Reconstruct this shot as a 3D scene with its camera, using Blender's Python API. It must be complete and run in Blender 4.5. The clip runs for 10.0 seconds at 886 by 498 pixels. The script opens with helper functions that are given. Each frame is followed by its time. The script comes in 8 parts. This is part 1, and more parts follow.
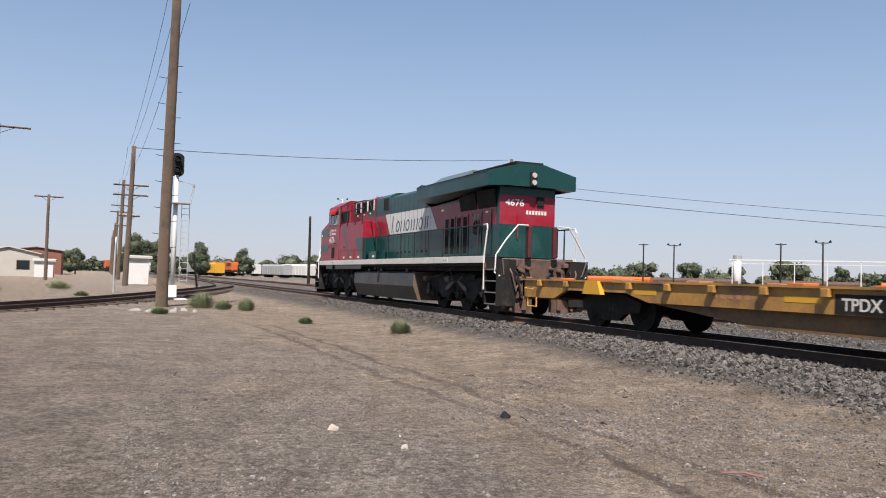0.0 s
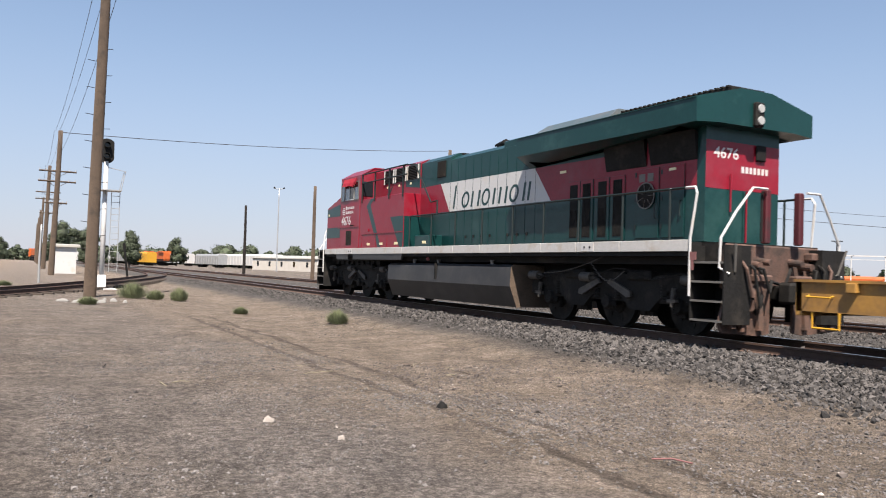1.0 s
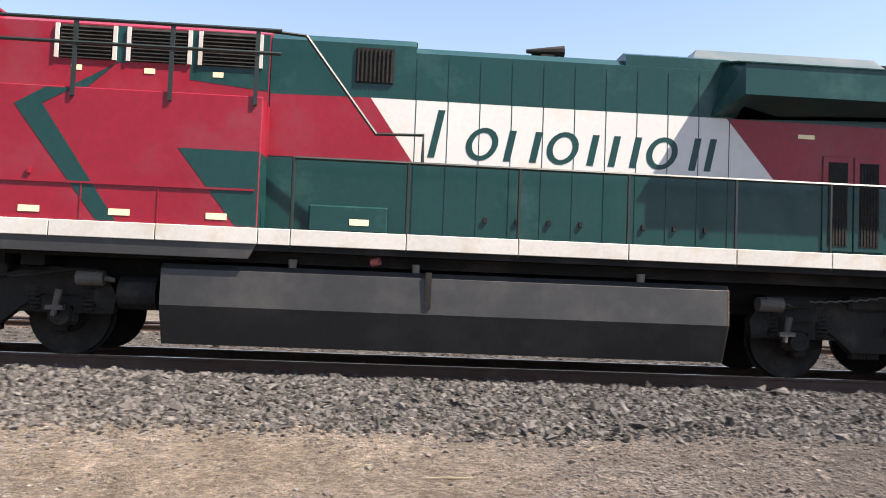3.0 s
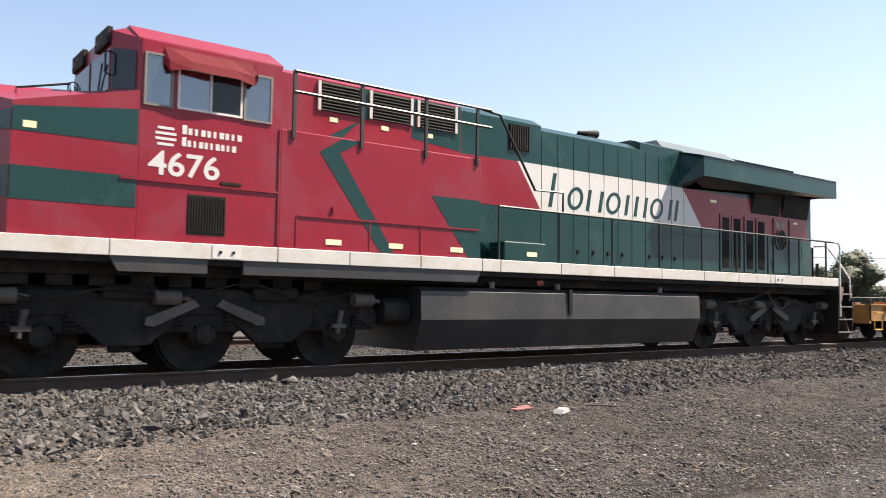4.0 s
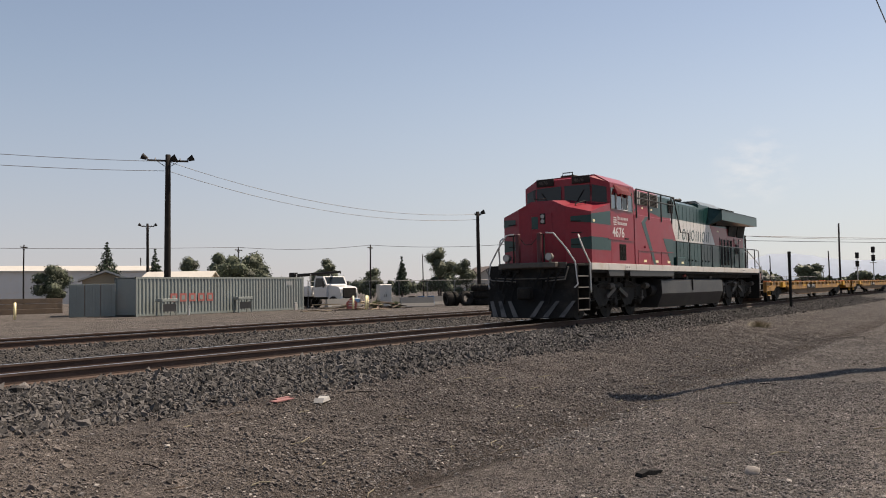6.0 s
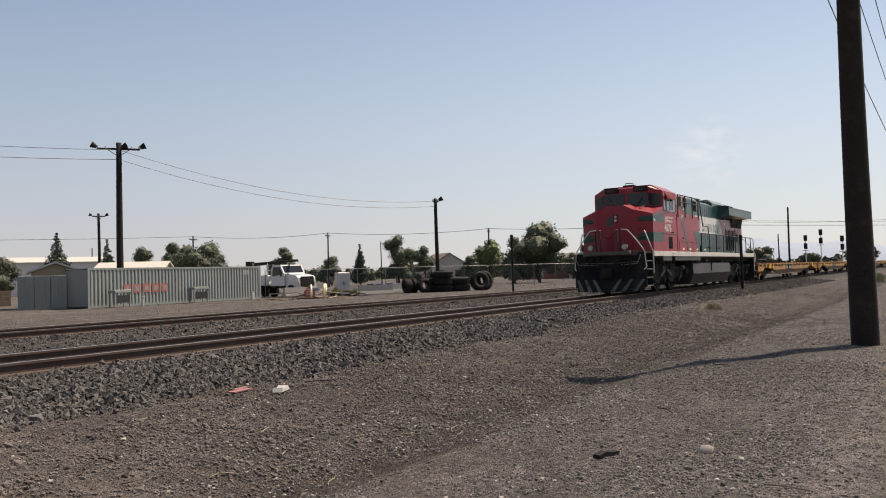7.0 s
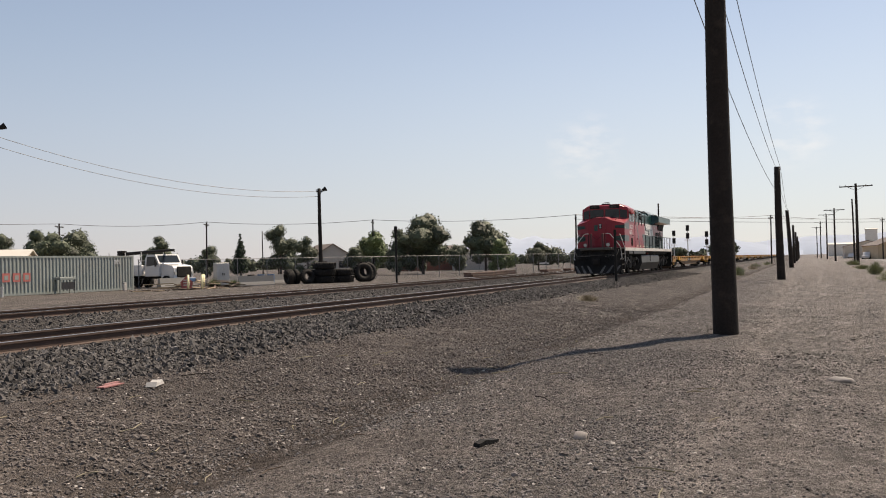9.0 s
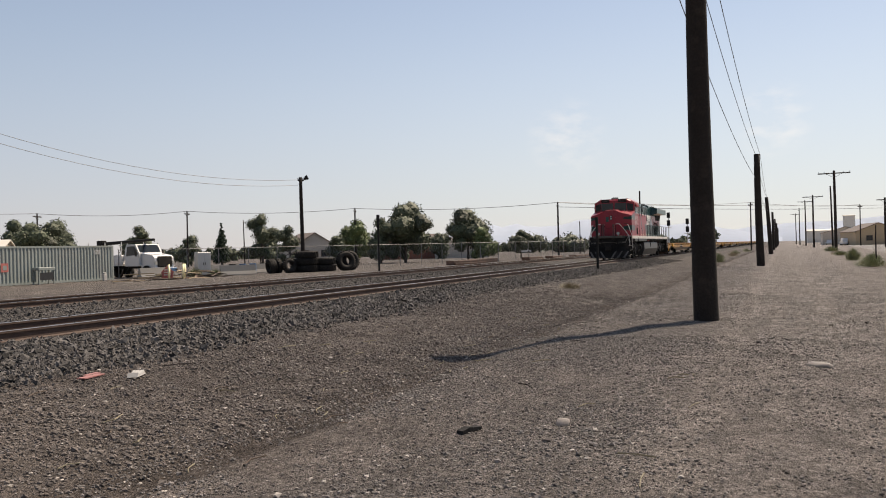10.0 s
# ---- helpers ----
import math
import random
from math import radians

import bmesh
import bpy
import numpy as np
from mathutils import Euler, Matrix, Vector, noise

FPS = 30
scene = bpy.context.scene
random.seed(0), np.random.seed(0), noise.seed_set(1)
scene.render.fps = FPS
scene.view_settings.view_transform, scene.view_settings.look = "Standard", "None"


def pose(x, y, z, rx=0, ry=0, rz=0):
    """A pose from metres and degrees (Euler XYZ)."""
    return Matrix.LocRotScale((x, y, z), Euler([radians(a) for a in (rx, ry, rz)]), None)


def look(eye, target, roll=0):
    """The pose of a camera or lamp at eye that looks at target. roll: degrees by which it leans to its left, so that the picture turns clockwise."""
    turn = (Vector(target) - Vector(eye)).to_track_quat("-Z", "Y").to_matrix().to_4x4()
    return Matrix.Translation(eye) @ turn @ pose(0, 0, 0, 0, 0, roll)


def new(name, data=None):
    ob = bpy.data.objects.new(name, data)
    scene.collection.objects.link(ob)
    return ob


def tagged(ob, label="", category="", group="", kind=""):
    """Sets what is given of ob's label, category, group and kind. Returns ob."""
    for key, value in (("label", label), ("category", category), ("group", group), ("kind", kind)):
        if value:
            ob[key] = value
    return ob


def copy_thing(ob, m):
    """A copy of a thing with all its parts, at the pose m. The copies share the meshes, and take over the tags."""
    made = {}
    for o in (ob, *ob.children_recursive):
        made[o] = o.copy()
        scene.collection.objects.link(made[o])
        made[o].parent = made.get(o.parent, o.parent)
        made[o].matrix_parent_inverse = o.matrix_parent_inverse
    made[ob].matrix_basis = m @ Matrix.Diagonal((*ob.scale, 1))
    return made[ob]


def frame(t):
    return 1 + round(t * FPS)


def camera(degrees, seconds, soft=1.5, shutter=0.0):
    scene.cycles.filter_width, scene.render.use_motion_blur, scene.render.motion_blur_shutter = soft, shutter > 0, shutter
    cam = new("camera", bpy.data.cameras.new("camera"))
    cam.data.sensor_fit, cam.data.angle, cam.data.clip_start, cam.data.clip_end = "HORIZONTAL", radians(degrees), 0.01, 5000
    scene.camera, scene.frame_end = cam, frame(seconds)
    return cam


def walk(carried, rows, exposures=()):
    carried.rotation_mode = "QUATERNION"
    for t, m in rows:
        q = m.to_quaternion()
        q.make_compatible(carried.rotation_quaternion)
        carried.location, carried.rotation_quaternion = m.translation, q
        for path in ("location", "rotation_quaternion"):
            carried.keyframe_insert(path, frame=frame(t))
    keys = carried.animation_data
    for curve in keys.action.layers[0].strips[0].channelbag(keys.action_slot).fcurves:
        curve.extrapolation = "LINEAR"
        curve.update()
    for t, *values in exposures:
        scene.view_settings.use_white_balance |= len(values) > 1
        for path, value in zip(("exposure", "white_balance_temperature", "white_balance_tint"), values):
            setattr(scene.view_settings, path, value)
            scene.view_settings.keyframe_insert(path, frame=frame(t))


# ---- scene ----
# The camera stands on the dirt road beside the line and pans with the locomotive.
EYE = 1.55
cam = camera(57.85, 10.0, soft=1.0, shutter=0.12)
PATH = [(0, 66.97, 2.07, -1.68), (0.5, 64.87, 2.37, -1.85), (1, 62.54, 1.54, -1.90), (1.2, 60.45, 1.50, -1.62), (1.5, 52.85, 1.00, -0.51), (2, 38.38, 1.55, -1.36),
        (2.2, 32.23, 1.77, -2.33), (3.3, -16.47, 3.02, -1.58), (3.5, -23.06, 3.54, -1.21), (4, -37.46, 3.59, -0.83), (4.5, -46.97, 3.08, -0.50),
        (5, -51.63, 2.99, -0.03), (5.5, -53.20, 2.70, -0.04), (5.7, -53.55, 2.80, 0.55), (6.8, -57.41, 2.16, 1.09), (7, -57.50, 1.79, 1.72),
        (7.5, -60.47, 1.72, 1.82), (8, -62.52, 1.70, 1.83), (8.5, -64.03, 1.42, 1.41), (9, -65.79, 0.96, 1.33), (9.5, -67.22, 0.74, 1.14),
        (10, -67.04, 0.09, 1.62)]
walk(cam, [(t, pose(0, 0, EYE, 90 + p, r, y)) for t, y, p, r in PATH],
     exposures=[(0, 0.91, 6500, 12), (1, 1.04, 6500, 12), (2, 1.44, 6700, 13), (2.6, 1.68, 6800, 13), (3.5, 1.8, 6900, 12), (4, 1.62, 7050, 12), (4.5, 1.27, 7200, 13), (5.5, 0.78, 7400, 14), (7, 0.88, 7500, 14), (10, 0.92, 7550, 14)])

# Where the train is: seconds, metres along the line.
RUN = [(0, -31.85), (0.5, -26.55), (1, -21.19), (1.5, -15.89), (2, -10.65), (2.2, -8.56), (3.3, 2.75),
       (3.5, 4.83), (4, 10.00), (4.5, 15.16), (5, 20.33), (5.5, 25.46), (5.7, 27.50), (6.8, 38.68),
       (7, 40.62), (7.5, 45.40), (8, 50.09), (8.5, 54.76), (9, 59.43), (9.5, 64.11), (10, 68.79)]
LINE_Y, RAIL_Z = 11.8, 0.5

# ---------------------------------------------------------------- light
SUN_EL, SUN_AZ = 55.0, 115.5
world = bpy.data.worlds.new("sky")
scene.world = world
world.use_nodes = True
wn = world.node_tree
bg = wn.nodes["Background"]
sky = wn.nodes.new("ShaderNodeTexSky")
sky.sky_type = "NISHITA"
sky.sun_disc = False
sky.sun_elevation, sky.sun_rotation = radians(SUN_EL), radians(SUN_AZ)
sky.altitude, sky.air_density, sky.dust_density, sky.ozone_density = 800, 1.0, 0.45, 2.2
haze = wn.nodes.new("ShaderNodeMix")
haze.data_type = "RGBA"
# dry-season haze, thick at the horizon and thin overhead
sky_co = wn.nodes.new("ShaderNodeTexCoord")
sky_xyz = wn.nodes.new("ShaderNodeSeparateXYZ")
wn.links.new(sky_co.outputs["Generated"], sky_xyz.inputs[0])
layer = wn.nodes.new("ShaderNodeMapRange")
layer.interpolation_type = "SMOOTHSTEP"
layer.inputs[1].default_value, layer.inputs[2].default_value, layer.inputs[3].default_value, layer.inputs[4].default_value = -0.05, 0.42, 0.85, 0.2
wn.links.new(sky_xyz.outputs[2], layer.inputs[0])
wn.links.new(layer.outputs[0], haze.inputs[0])
wn.links.new(sky.outputs[0], haze.inputs[6])
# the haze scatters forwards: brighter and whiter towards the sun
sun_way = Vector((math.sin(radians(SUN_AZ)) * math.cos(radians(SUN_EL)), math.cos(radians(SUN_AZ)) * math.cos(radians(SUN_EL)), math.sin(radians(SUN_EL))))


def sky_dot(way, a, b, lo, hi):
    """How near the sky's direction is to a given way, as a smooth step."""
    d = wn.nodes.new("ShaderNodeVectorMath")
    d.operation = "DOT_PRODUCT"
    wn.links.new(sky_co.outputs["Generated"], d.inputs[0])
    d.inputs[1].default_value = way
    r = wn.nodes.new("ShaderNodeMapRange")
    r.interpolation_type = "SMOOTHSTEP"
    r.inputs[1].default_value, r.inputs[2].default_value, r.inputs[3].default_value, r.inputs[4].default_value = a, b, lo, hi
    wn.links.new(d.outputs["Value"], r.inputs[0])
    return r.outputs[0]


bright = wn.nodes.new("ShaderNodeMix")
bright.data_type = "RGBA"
# dust warms the lowest layer
low_sky = wn.nodes.new("ShaderNodeMix")
low_sky.data_type = "RGBA"
low_sky.inputs[6].default_value, low_sky.inputs[7].default_value = (3.6, 3.8, 4.65, 1), (3.1, 3.85, 4.85, 1)
rise = wn.nodes.new("ShaderNodeMapRange")
rise.inputs[1].default_value, rise.inputs[2].default_value = 0.02, 0.26
wn.links.new(sky_xyz.outputs[2], rise.inputs[0])
wn.links.new(rise.outputs[0], low_sky.inputs[0])
wn.links.new(low_sky.outputs[2], bright.inputs[6])
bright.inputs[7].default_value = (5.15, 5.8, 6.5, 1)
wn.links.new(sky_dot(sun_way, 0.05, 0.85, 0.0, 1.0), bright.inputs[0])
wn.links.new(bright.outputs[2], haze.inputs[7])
# faint fair-weather clouds low in the sky
puff = wn.nodes.new("ShaderNodeTexNoise")
puff.inputs["Scale"].default_value, puff.inputs["Detail"].default_value, puff.inputs["Roughness"].default_value = 26, 5, 0.55
stretch = wn.nodes.new("ShaderNodeVectorMath")
stretch.operation = "MULTIPLY"
stretch.inputs[1].default_value = (1, 1, 2.4)
wn.links.new(sky_co.outputs["Generated"], stretch.inputs[0])
wn.links.new(stretch.outputs[0], puff.inputs["Vector"])
cover = None
for way, wide in (((0.9618, 0.239, 0.134), 0.9985), ((0.9905, 0.0055, 0.139), 0.9987)):
    one = sky_dot(Vector(way).normalized(), wide, 1.0, 0.0, 0.22)
    if cover is None:
        cover = one
    else:
        both_puffs = wn.nodes.new("ShaderNodeMath")
        both_puffs.operation = "ADD"
        wn.links.new(cover, both_puffs.inputs[0])
        wn.links.new(one, both_puffs.inputs[1])
        cover = both_puffs.outputs[0]
billow = wn.nodes.new("ShaderNodeMath")
billow.operation = "MULTIPLY"
edge = wn.nodes.new("ShaderNodeMapRange")
edge.inputs[1].default_value, edge.inputs[2].default_value = 0.42, 0.72
wn.links.new(puff.outputs[0], edge.inputs[0])
wn.links.new(edge.outputs[0], billow.inputs[0])
wn.links.new(cover, billow.inputs[1])
clouds = wn.nodes.new("ShaderNodeMix")
clouds.data_type = "RGBA"
clouds.inputs[7].default_value = (8.6, 8.3, 8.0, 1)
wn.links.new(billow.outputs[0], clouds.inputs[0])
wn.links.new(haze.outputs[2], clouds.inputs[6])
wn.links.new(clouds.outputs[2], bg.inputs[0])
bg.inputs[1].default_value = 0.0735
sun_data = bpy.data.lights.new("sun", "SUN")
sun_data.energy, sun_data.angle, sun_data.color = 5.0, radians(0.6), (1.0, 0.92, 0.82)
sun = new("sun", sun_data)
sun.matrix_world = look(sun_way * 100, (0, 0, 0))


# ---------------------------------------------------------------- materials
def mat(name, color, rough=0.6, metal=0.0, vary=0.15, scale=4.0, bump=0.1, dirt=None, dirt_amount=0.0, dirt_scale=1.2, coat=0.0, random_tint=0.0, island=0.0):
    """A painted, earthen or metal surface: colour varied at two scales, stains of its own shape, fine relief."""
    m = bpy.data.materials.new(name)
    m.use_nodes = True
    nt = m.node_tree
    n, l = nt.nodes, nt.links
    b = n["Principled BSDF"]
    b.inputs["Roughness"].default_value, b.inputs["Metallic"].default_value = rough, metal
    b.inputs["Coat Weight"].default_value = coat
    b.inputs["Diffuse Roughness"].default_value = 1.0 if rough > 0.78 else 0.0
    if max(color) < 0.05 and rough > 0.5:
        b.inputs["Specular IOR Level"].default_value = 0.15
    co = n.new("ShaderNodeTexCoord")
    fine = n.new("ShaderNodeTexNoise")
    fine.inputs["Scale"].default_value, fine.inputs["Detail"].default_value = scale * 8, 6
    big = n.new("ShaderNodeTexNoise")
    big.inputs["Scale"].default_value, big.inputs["Detail"].default_value = scale * 0.35, 4
    l.new(co.outputs["Object"], fine.inputs["Vector"])
    l.new(co.outputs["Object"], big.inputs["Vector"])
    both = n.new("ShaderNodeMath")
    both.operation = "ADD"
    l.new(fine.outputs[0], both.inputs[0])
    l.new(big.outputs[0], both.inputs[1])
    ramp = n.new("ShaderNodeMapRange")
    ramp.inputs[1].default_value, ramp.inputs[2].default_value = 0.65, 1.35
    ramp.inputs[3].default_value, ramp.inputs[4].default_value = 1 - vary, 1 + vary
    l.new(both.outputs[0], ramp.inputs[0])
    hsv = n.new("ShaderNodeHueSaturation")
    hsv.inputs["Color"].default_value = (*color, 1)
    value = ramp.outputs[0]
    if random_tint or island:
        info = n.new("ShaderNodeNewGeometry" if island else "ShaderNodeObjectInfo")
        spread = n.new("ShaderNodeMapRange")
        k = island or random_tint
        spread.inputs[3].default_value, spread.inputs[4].default_value = 1 - k, 1 + k
        l.new(info.outputs["Random Per Island" if island else "Random"], spread.inputs[0])
        mul = n.new("ShaderNodeMath")
        mul.operation = "MULTIPLY"
        l.new(value, mul.inputs[0])
        l.new(spread.outputs[0], mul.inputs[1])
        value = mul.outputs[0]
    l.new(value, hsv.inputs["Value"])
    out = hsv.outputs[0]
    if dirt:
        spot = n.new("ShaderNodeTexNoise")
        spot.inputs["Scale"].default_value, spot.inputs["Detail"].default_value, spot.inputs["Roughness"].default_value = dirt_scale, 8, 0.65
        l.new(co.outputs["Object"], spot.inputs["Vector"])
        cut = n.new("ShaderNodeMapRange")
        cut.inputs[1].default_value, cut.inputs[2].default_value = 0.62 - 0.3 * dirt_amount, 0.8 - 0.2 * dirt_amount
        l.new(spot.outputs[0], cut.inputs[0])
        mix = n.new("ShaderNodeMix")
        mix.data_type = "RGBA"
        l.new(cut.outputs[0], mix.inputs[0])
        l.new(out, mix.inputs[6])
        mix.inputs[7].default_value = (*dirt, 1)
        out = mix.outputs[2]
    l.new(out, b.inputs["Base Color"])
    if bump:
        bp = n.new("ShaderNodeBump")
        bp.inputs["Strength"].default_value, bp.inputs["Distance"].default_value = bump, 0.02
        l.new(fine.outputs[0], bp.inputs["Height"])
        l.new(bp.outputs[0], b.inputs["Normal"])
    return m


def glass(name, color, rough=0.05):
    m = mat(name, color, rough, 0.0, 0.1, 2, 0.0)
    m.node_tree.nodes["Principled BSDF"].inputs["Specular IOR Level"].default_value = 0.35
    return m


M = dict(
    red=mat("red_paint", (0.208, 0.0088, 0.021), 0.32, 0, 0.14, 1.6, 0.03, (0.2, 0.035, 0.05), 0.45, 0.9),
    green=mat("green_paint", (0.0065, 0.037, 0.036), 0.28, 0, 0.14, 1.6, 0.03, (0.025, 0.07, 0.064), 0.25, 0.8),
    white=mat("white_paint", (0.52, 0.51, 0.495), 0.45, 0, 0.06, 2, 0.03, (0.5, 0.44, 0.36), 0.3, 1.4),
    sill=mat("sill_paint", (0.47, 0.455, 0.43), 0.5, 0, 0.1, 3, 0.05, (0.4, 0.34, 0.27), 0.35, 2.5),
    label=mat("label_film", (0.78, 0.7, 0.42), 0.4, 0, 0.05, 6, 0.0),
    rail_dark=mat("rail_paint", (0.006, 0.013, 0.012), 0.5, 0, 0.2, 4, 0.05),
    black=mat("black_steel", (0.014, 0.0135, 0.013), 0.72, 0, 0.35, 3, 0.2, (0.04, 0.035, 0.03), 0.35, 2),
    tank=mat("tank_paint", (0.022, 0.022, 0.023), 0.42, 0, 0.2, 1.5, 0.06, (0.05, 0.048, 0.045), 0.4, 1.0),
    truck=mat("truck_steel", (0.015, 0.0138, 0.0125), 0.7, 0, 0.4, 4, 0.3, (0.04, 0.034, 0.028), 0.35, 3),
    dusty_iron=mat("dusty_iron", (0.075, 0.066, 0.056), 0.7, 0, 0.35, 5, 0.2, (0.03, 0.027, 0.024), 0.5, 3),
    oily_rust=mat("oily_rust", (0.11, 0.062, 0.046), 0.75, 0, 0.45, 4, 0.4, (0.025, 0.02, 0.017), 0.55, 4),
    awning=mat("awning_cloth", (0.24, 0.012, 0.024), 0.9, 0, 0.15, 3, 0.1),
    light_metal=mat("dusty_metal", (0.15, 0.14, 0.125), 0.5, 0.2, 0.2, 6, 0.1),
    stripe_grey=mat("dirty_stripe", (0.1, 0.095, 0.09), 0.7, 0, 0.4, 5, 0.2, (0.03, 0.028, 0.026), 0.6, 3),
    rust=mat("rusty_steel", (0.12, 0.065, 0.045), 0.8, 0, 0.35, 5, 0.3, (0.05, 0.04, 0.035), 0.5, 3),
    rubber=mat("rubber", (0.014, 0.0135, 0.013), 0.75, 0, 0.25, 6, 0.3, (0.04, 0.036, 0.032), 0.3, 2),
    glass=glass("dark_glass", (0.012, 0.016, 0.019), 0.06),
    post_red=mat("dark_red_steel", (0.07, 0.009, 0.013), 0.5, 0, 0.3, 4, 0.1, (0.03, 0.015, 0.014), 0.4, 3),
    shaded_yellow=mat("shade_toned_yellow", (0.15, 0.085, 0.035), 0.7, 0, 0.25, 2, 0.1, (0.07, 0.045, 0.028), 0.55, 1.4),
    film=mat("window_film", (0.17, 0.19, 0.21), 0.12, 0.9, 0.08, 2, 0.0),
    fence=mat("dull_galvanised", (0.15, 0.15, 0.15), 0.6, 0.0, 0.15, 4, 0.05),
    cowl=mat("dusty_sheen_paint", (0.07, 0.095, 0.097), 0.3, 0, 0.15, 2, 0.05, (0.12, 0.12, 0.115), 0.5, 1.5),
    chip=mat("pale_chip", (0.37, 0.335, 0.3), 0.9, 0, 0.15, 8, 0.2, None, 0, 1, 0, 0, 0.4),
    lens=glass("lamp_lens", (0.34, 0.34, 0.33), 0.15),
    yellow=mat("yellow_paint", (0.33, 0.17, 0.035), 0.6, 0, 0.2, 2, 0.1, (0.14, 0.08, 0.04), 0.55, 1.2),
    yellow_new=mat("fresh_yellow", (0.5, 0.26, 0.02), 0.5, 0, 0.1, 3, 0.05),
    deck=mat("car_deck", (0.28, 0.14, 0.08), 0.8, 0, 0.3, 2, 0.2, (0.2, 0.12, 0.08), 0.5, 1.0),
    rail_top=mat("rail_head", (0.6, 0.58, 0.56), 0.3, 1.0, 0.1, 6, 0.02),
    rail=mat("rail_web", (0.075, 0.043, 0.031), 0.85, 0, 0.3, 8, 0.3, (0.1, 0.066, 0.05), 0.3, 3),
    tie=mat("tie_timber", (0.075, 0.058, 0.046), 0.9, 0, 0.35, 5, 0.6, None, 0, 1, 0, 0.3),
    stone=mat("ballast_stone", (0.08, 0.072, 0.067), 0.9, 0, 0.3, 9, 0.4, None, 0, 1, 0, 0, 0.85),
    pebble=mat("pebble_stone", (0.137, 0.124, 0.116), 0.9, 0, 0.25, 6, 0.3, None, 0, 1, 0, 0, 0.55),
    clod=mat("earth_clod", (0.118, 0.099, 0.088), 0.95, 0, 0.25, 6, 0.4, None, 0, 1, 0, 0, 0.4),
    pale_stone=mat("pale_stone", (0.33, 0.29, 0.255), 0.85, 0, 0.15, 8, 0.3),
    pole=mat("pole_timber", (0.11, 0.077, 0.053), 0.9, 0, 0.3, 3, 0.7, (0.06, 0.045, 0.035), 0.4, 2.5),
    pole_dark=mat("creosote_timber", (0.026, 0.022, 0.02), 0.9, 0, 0.3, 3, 0.6, (0.05, 0.042, 0.035), 0.3, 2.5),
    wire=mat("wire", (0.05, 0.05, 0.052), 0.6, 0.3, 0.1, 5, 0),
    galv=mat("galvanised", (0.42, 0.42, 0.41), 0.45, 0.5, 0.15, 4, 0.05),
    weed=mat("weed_leaf", (0.17, 0.19, 0.095), 0.8, 0, 0.3, 6, 0, None, 0, 1, 0, 0, 0.35),
    dry=mat("dry_grass", (0.26, 0.225, 0.15), 0.9, 0, 0.3, 6, 0, None, 0, 1, 0, 0, 0.3),
    leaf=mat("tree_leaf", (0.045, 0.058, 0.03), 0.7, 0, 0.3, 1.2, 0, None, 0, 1, 0, 0, 0.5),
    leaf_light=mat("light_leaf", (0.075, 0.105, 0.035), 0.7, 0, 0.3, 1.2, 0, None, 0, 1, 0, 0, 0.5),
    needle=mat("fir_needle", (0.03, 0.045, 0.028), 0.75, 0, 0.3, 1.2, 0, None, 0, 1, 0, 0, 0.5),
    bark=mat("bark", (0.07, 0.055, 0.045), 0.9, 0, 0.3, 4, 0.5),
    steel_box=mat("container_paint", (0.175, 0.2, 0.192), 0.6, 0, 0.1, 1.2, 0.05, (0.19, 0.195, 0.18), 0.35, 0.6),
    mark_red=mat("faded_red_mark", (0.3, 0.085, 0.075), 0.7, 0, 0.15, 3, 0.0),
    concrete=mat("concrete", (0.3, 0.29, 0.27), 0.9, 0, 0.15, 3, 0.3, (0.28, 0.26, 0.23), 0.4, 1.2),
    orange=mat("orange_paint", (0.46, 0.1, 0.02), 0.5, 0, 0.15, 1.5, 0.03, (0.2, 0.07, 0.03), 0.3, 0.6),
    cream=mat("cream_stucco", (0.46, 0.38, 0.21), 0.9, 0, 0.08, 2, 0.2, (0.3, 0.25, 0.17), 0.25, 0.5),
    pale=mat("pale_siding", (0.44, 0.41, 0.37), 0.8, 0, 0.1, 2, 0.1, (0.42, 0.38, 0.32), 0.3, 0.5),
    tan=mat("tan_siding", (0.36, 0.29, 0.2), 0.8, 0, 0.1, 2, 0.1),
    roof=mat("roof_shingle", (0.17, 0.13, 0.11), 0.9, 0, 0.25, 3, 0.4),
    roof_pale=mat("roof_metal", (0.4, 0.38, 0.34), 0.5, 0, 0.1, 2, 0.05),
    brick=mat("red_brick", (0.22, 0.09, 0.06), 0.9, 0, 0.2, 4, 0.3),
    car_white=mat("car_white", (0.5, 0.5, 0.5), 0.25, 0, 0.03, 2, 0, coat=0.5),
    car_grey=mat("car_grey", (0.2, 0.21, 0.22), 0.3, 0.3, 0.03, 2, 0, coat=0.5),
    wood_pale=mat("pale_lumber", (0.4, 0.31, 0.2), 0.85, 0, 0.2, 4, 0.3),
    blue=mat("blue_drum", (0.04, 0.1, 0.2), 0.5, 0, 0.1, 3, 0.05),
    pink=mat("pink_flagging", (0.2, 0.085, 0.08), 0.7, 0, 0.15, 6, 0.0),
    paper=mat("paper_litter", (0.5, 0.48, 0.45), 0.8, 0, 0.1, 6, 0.1),
)


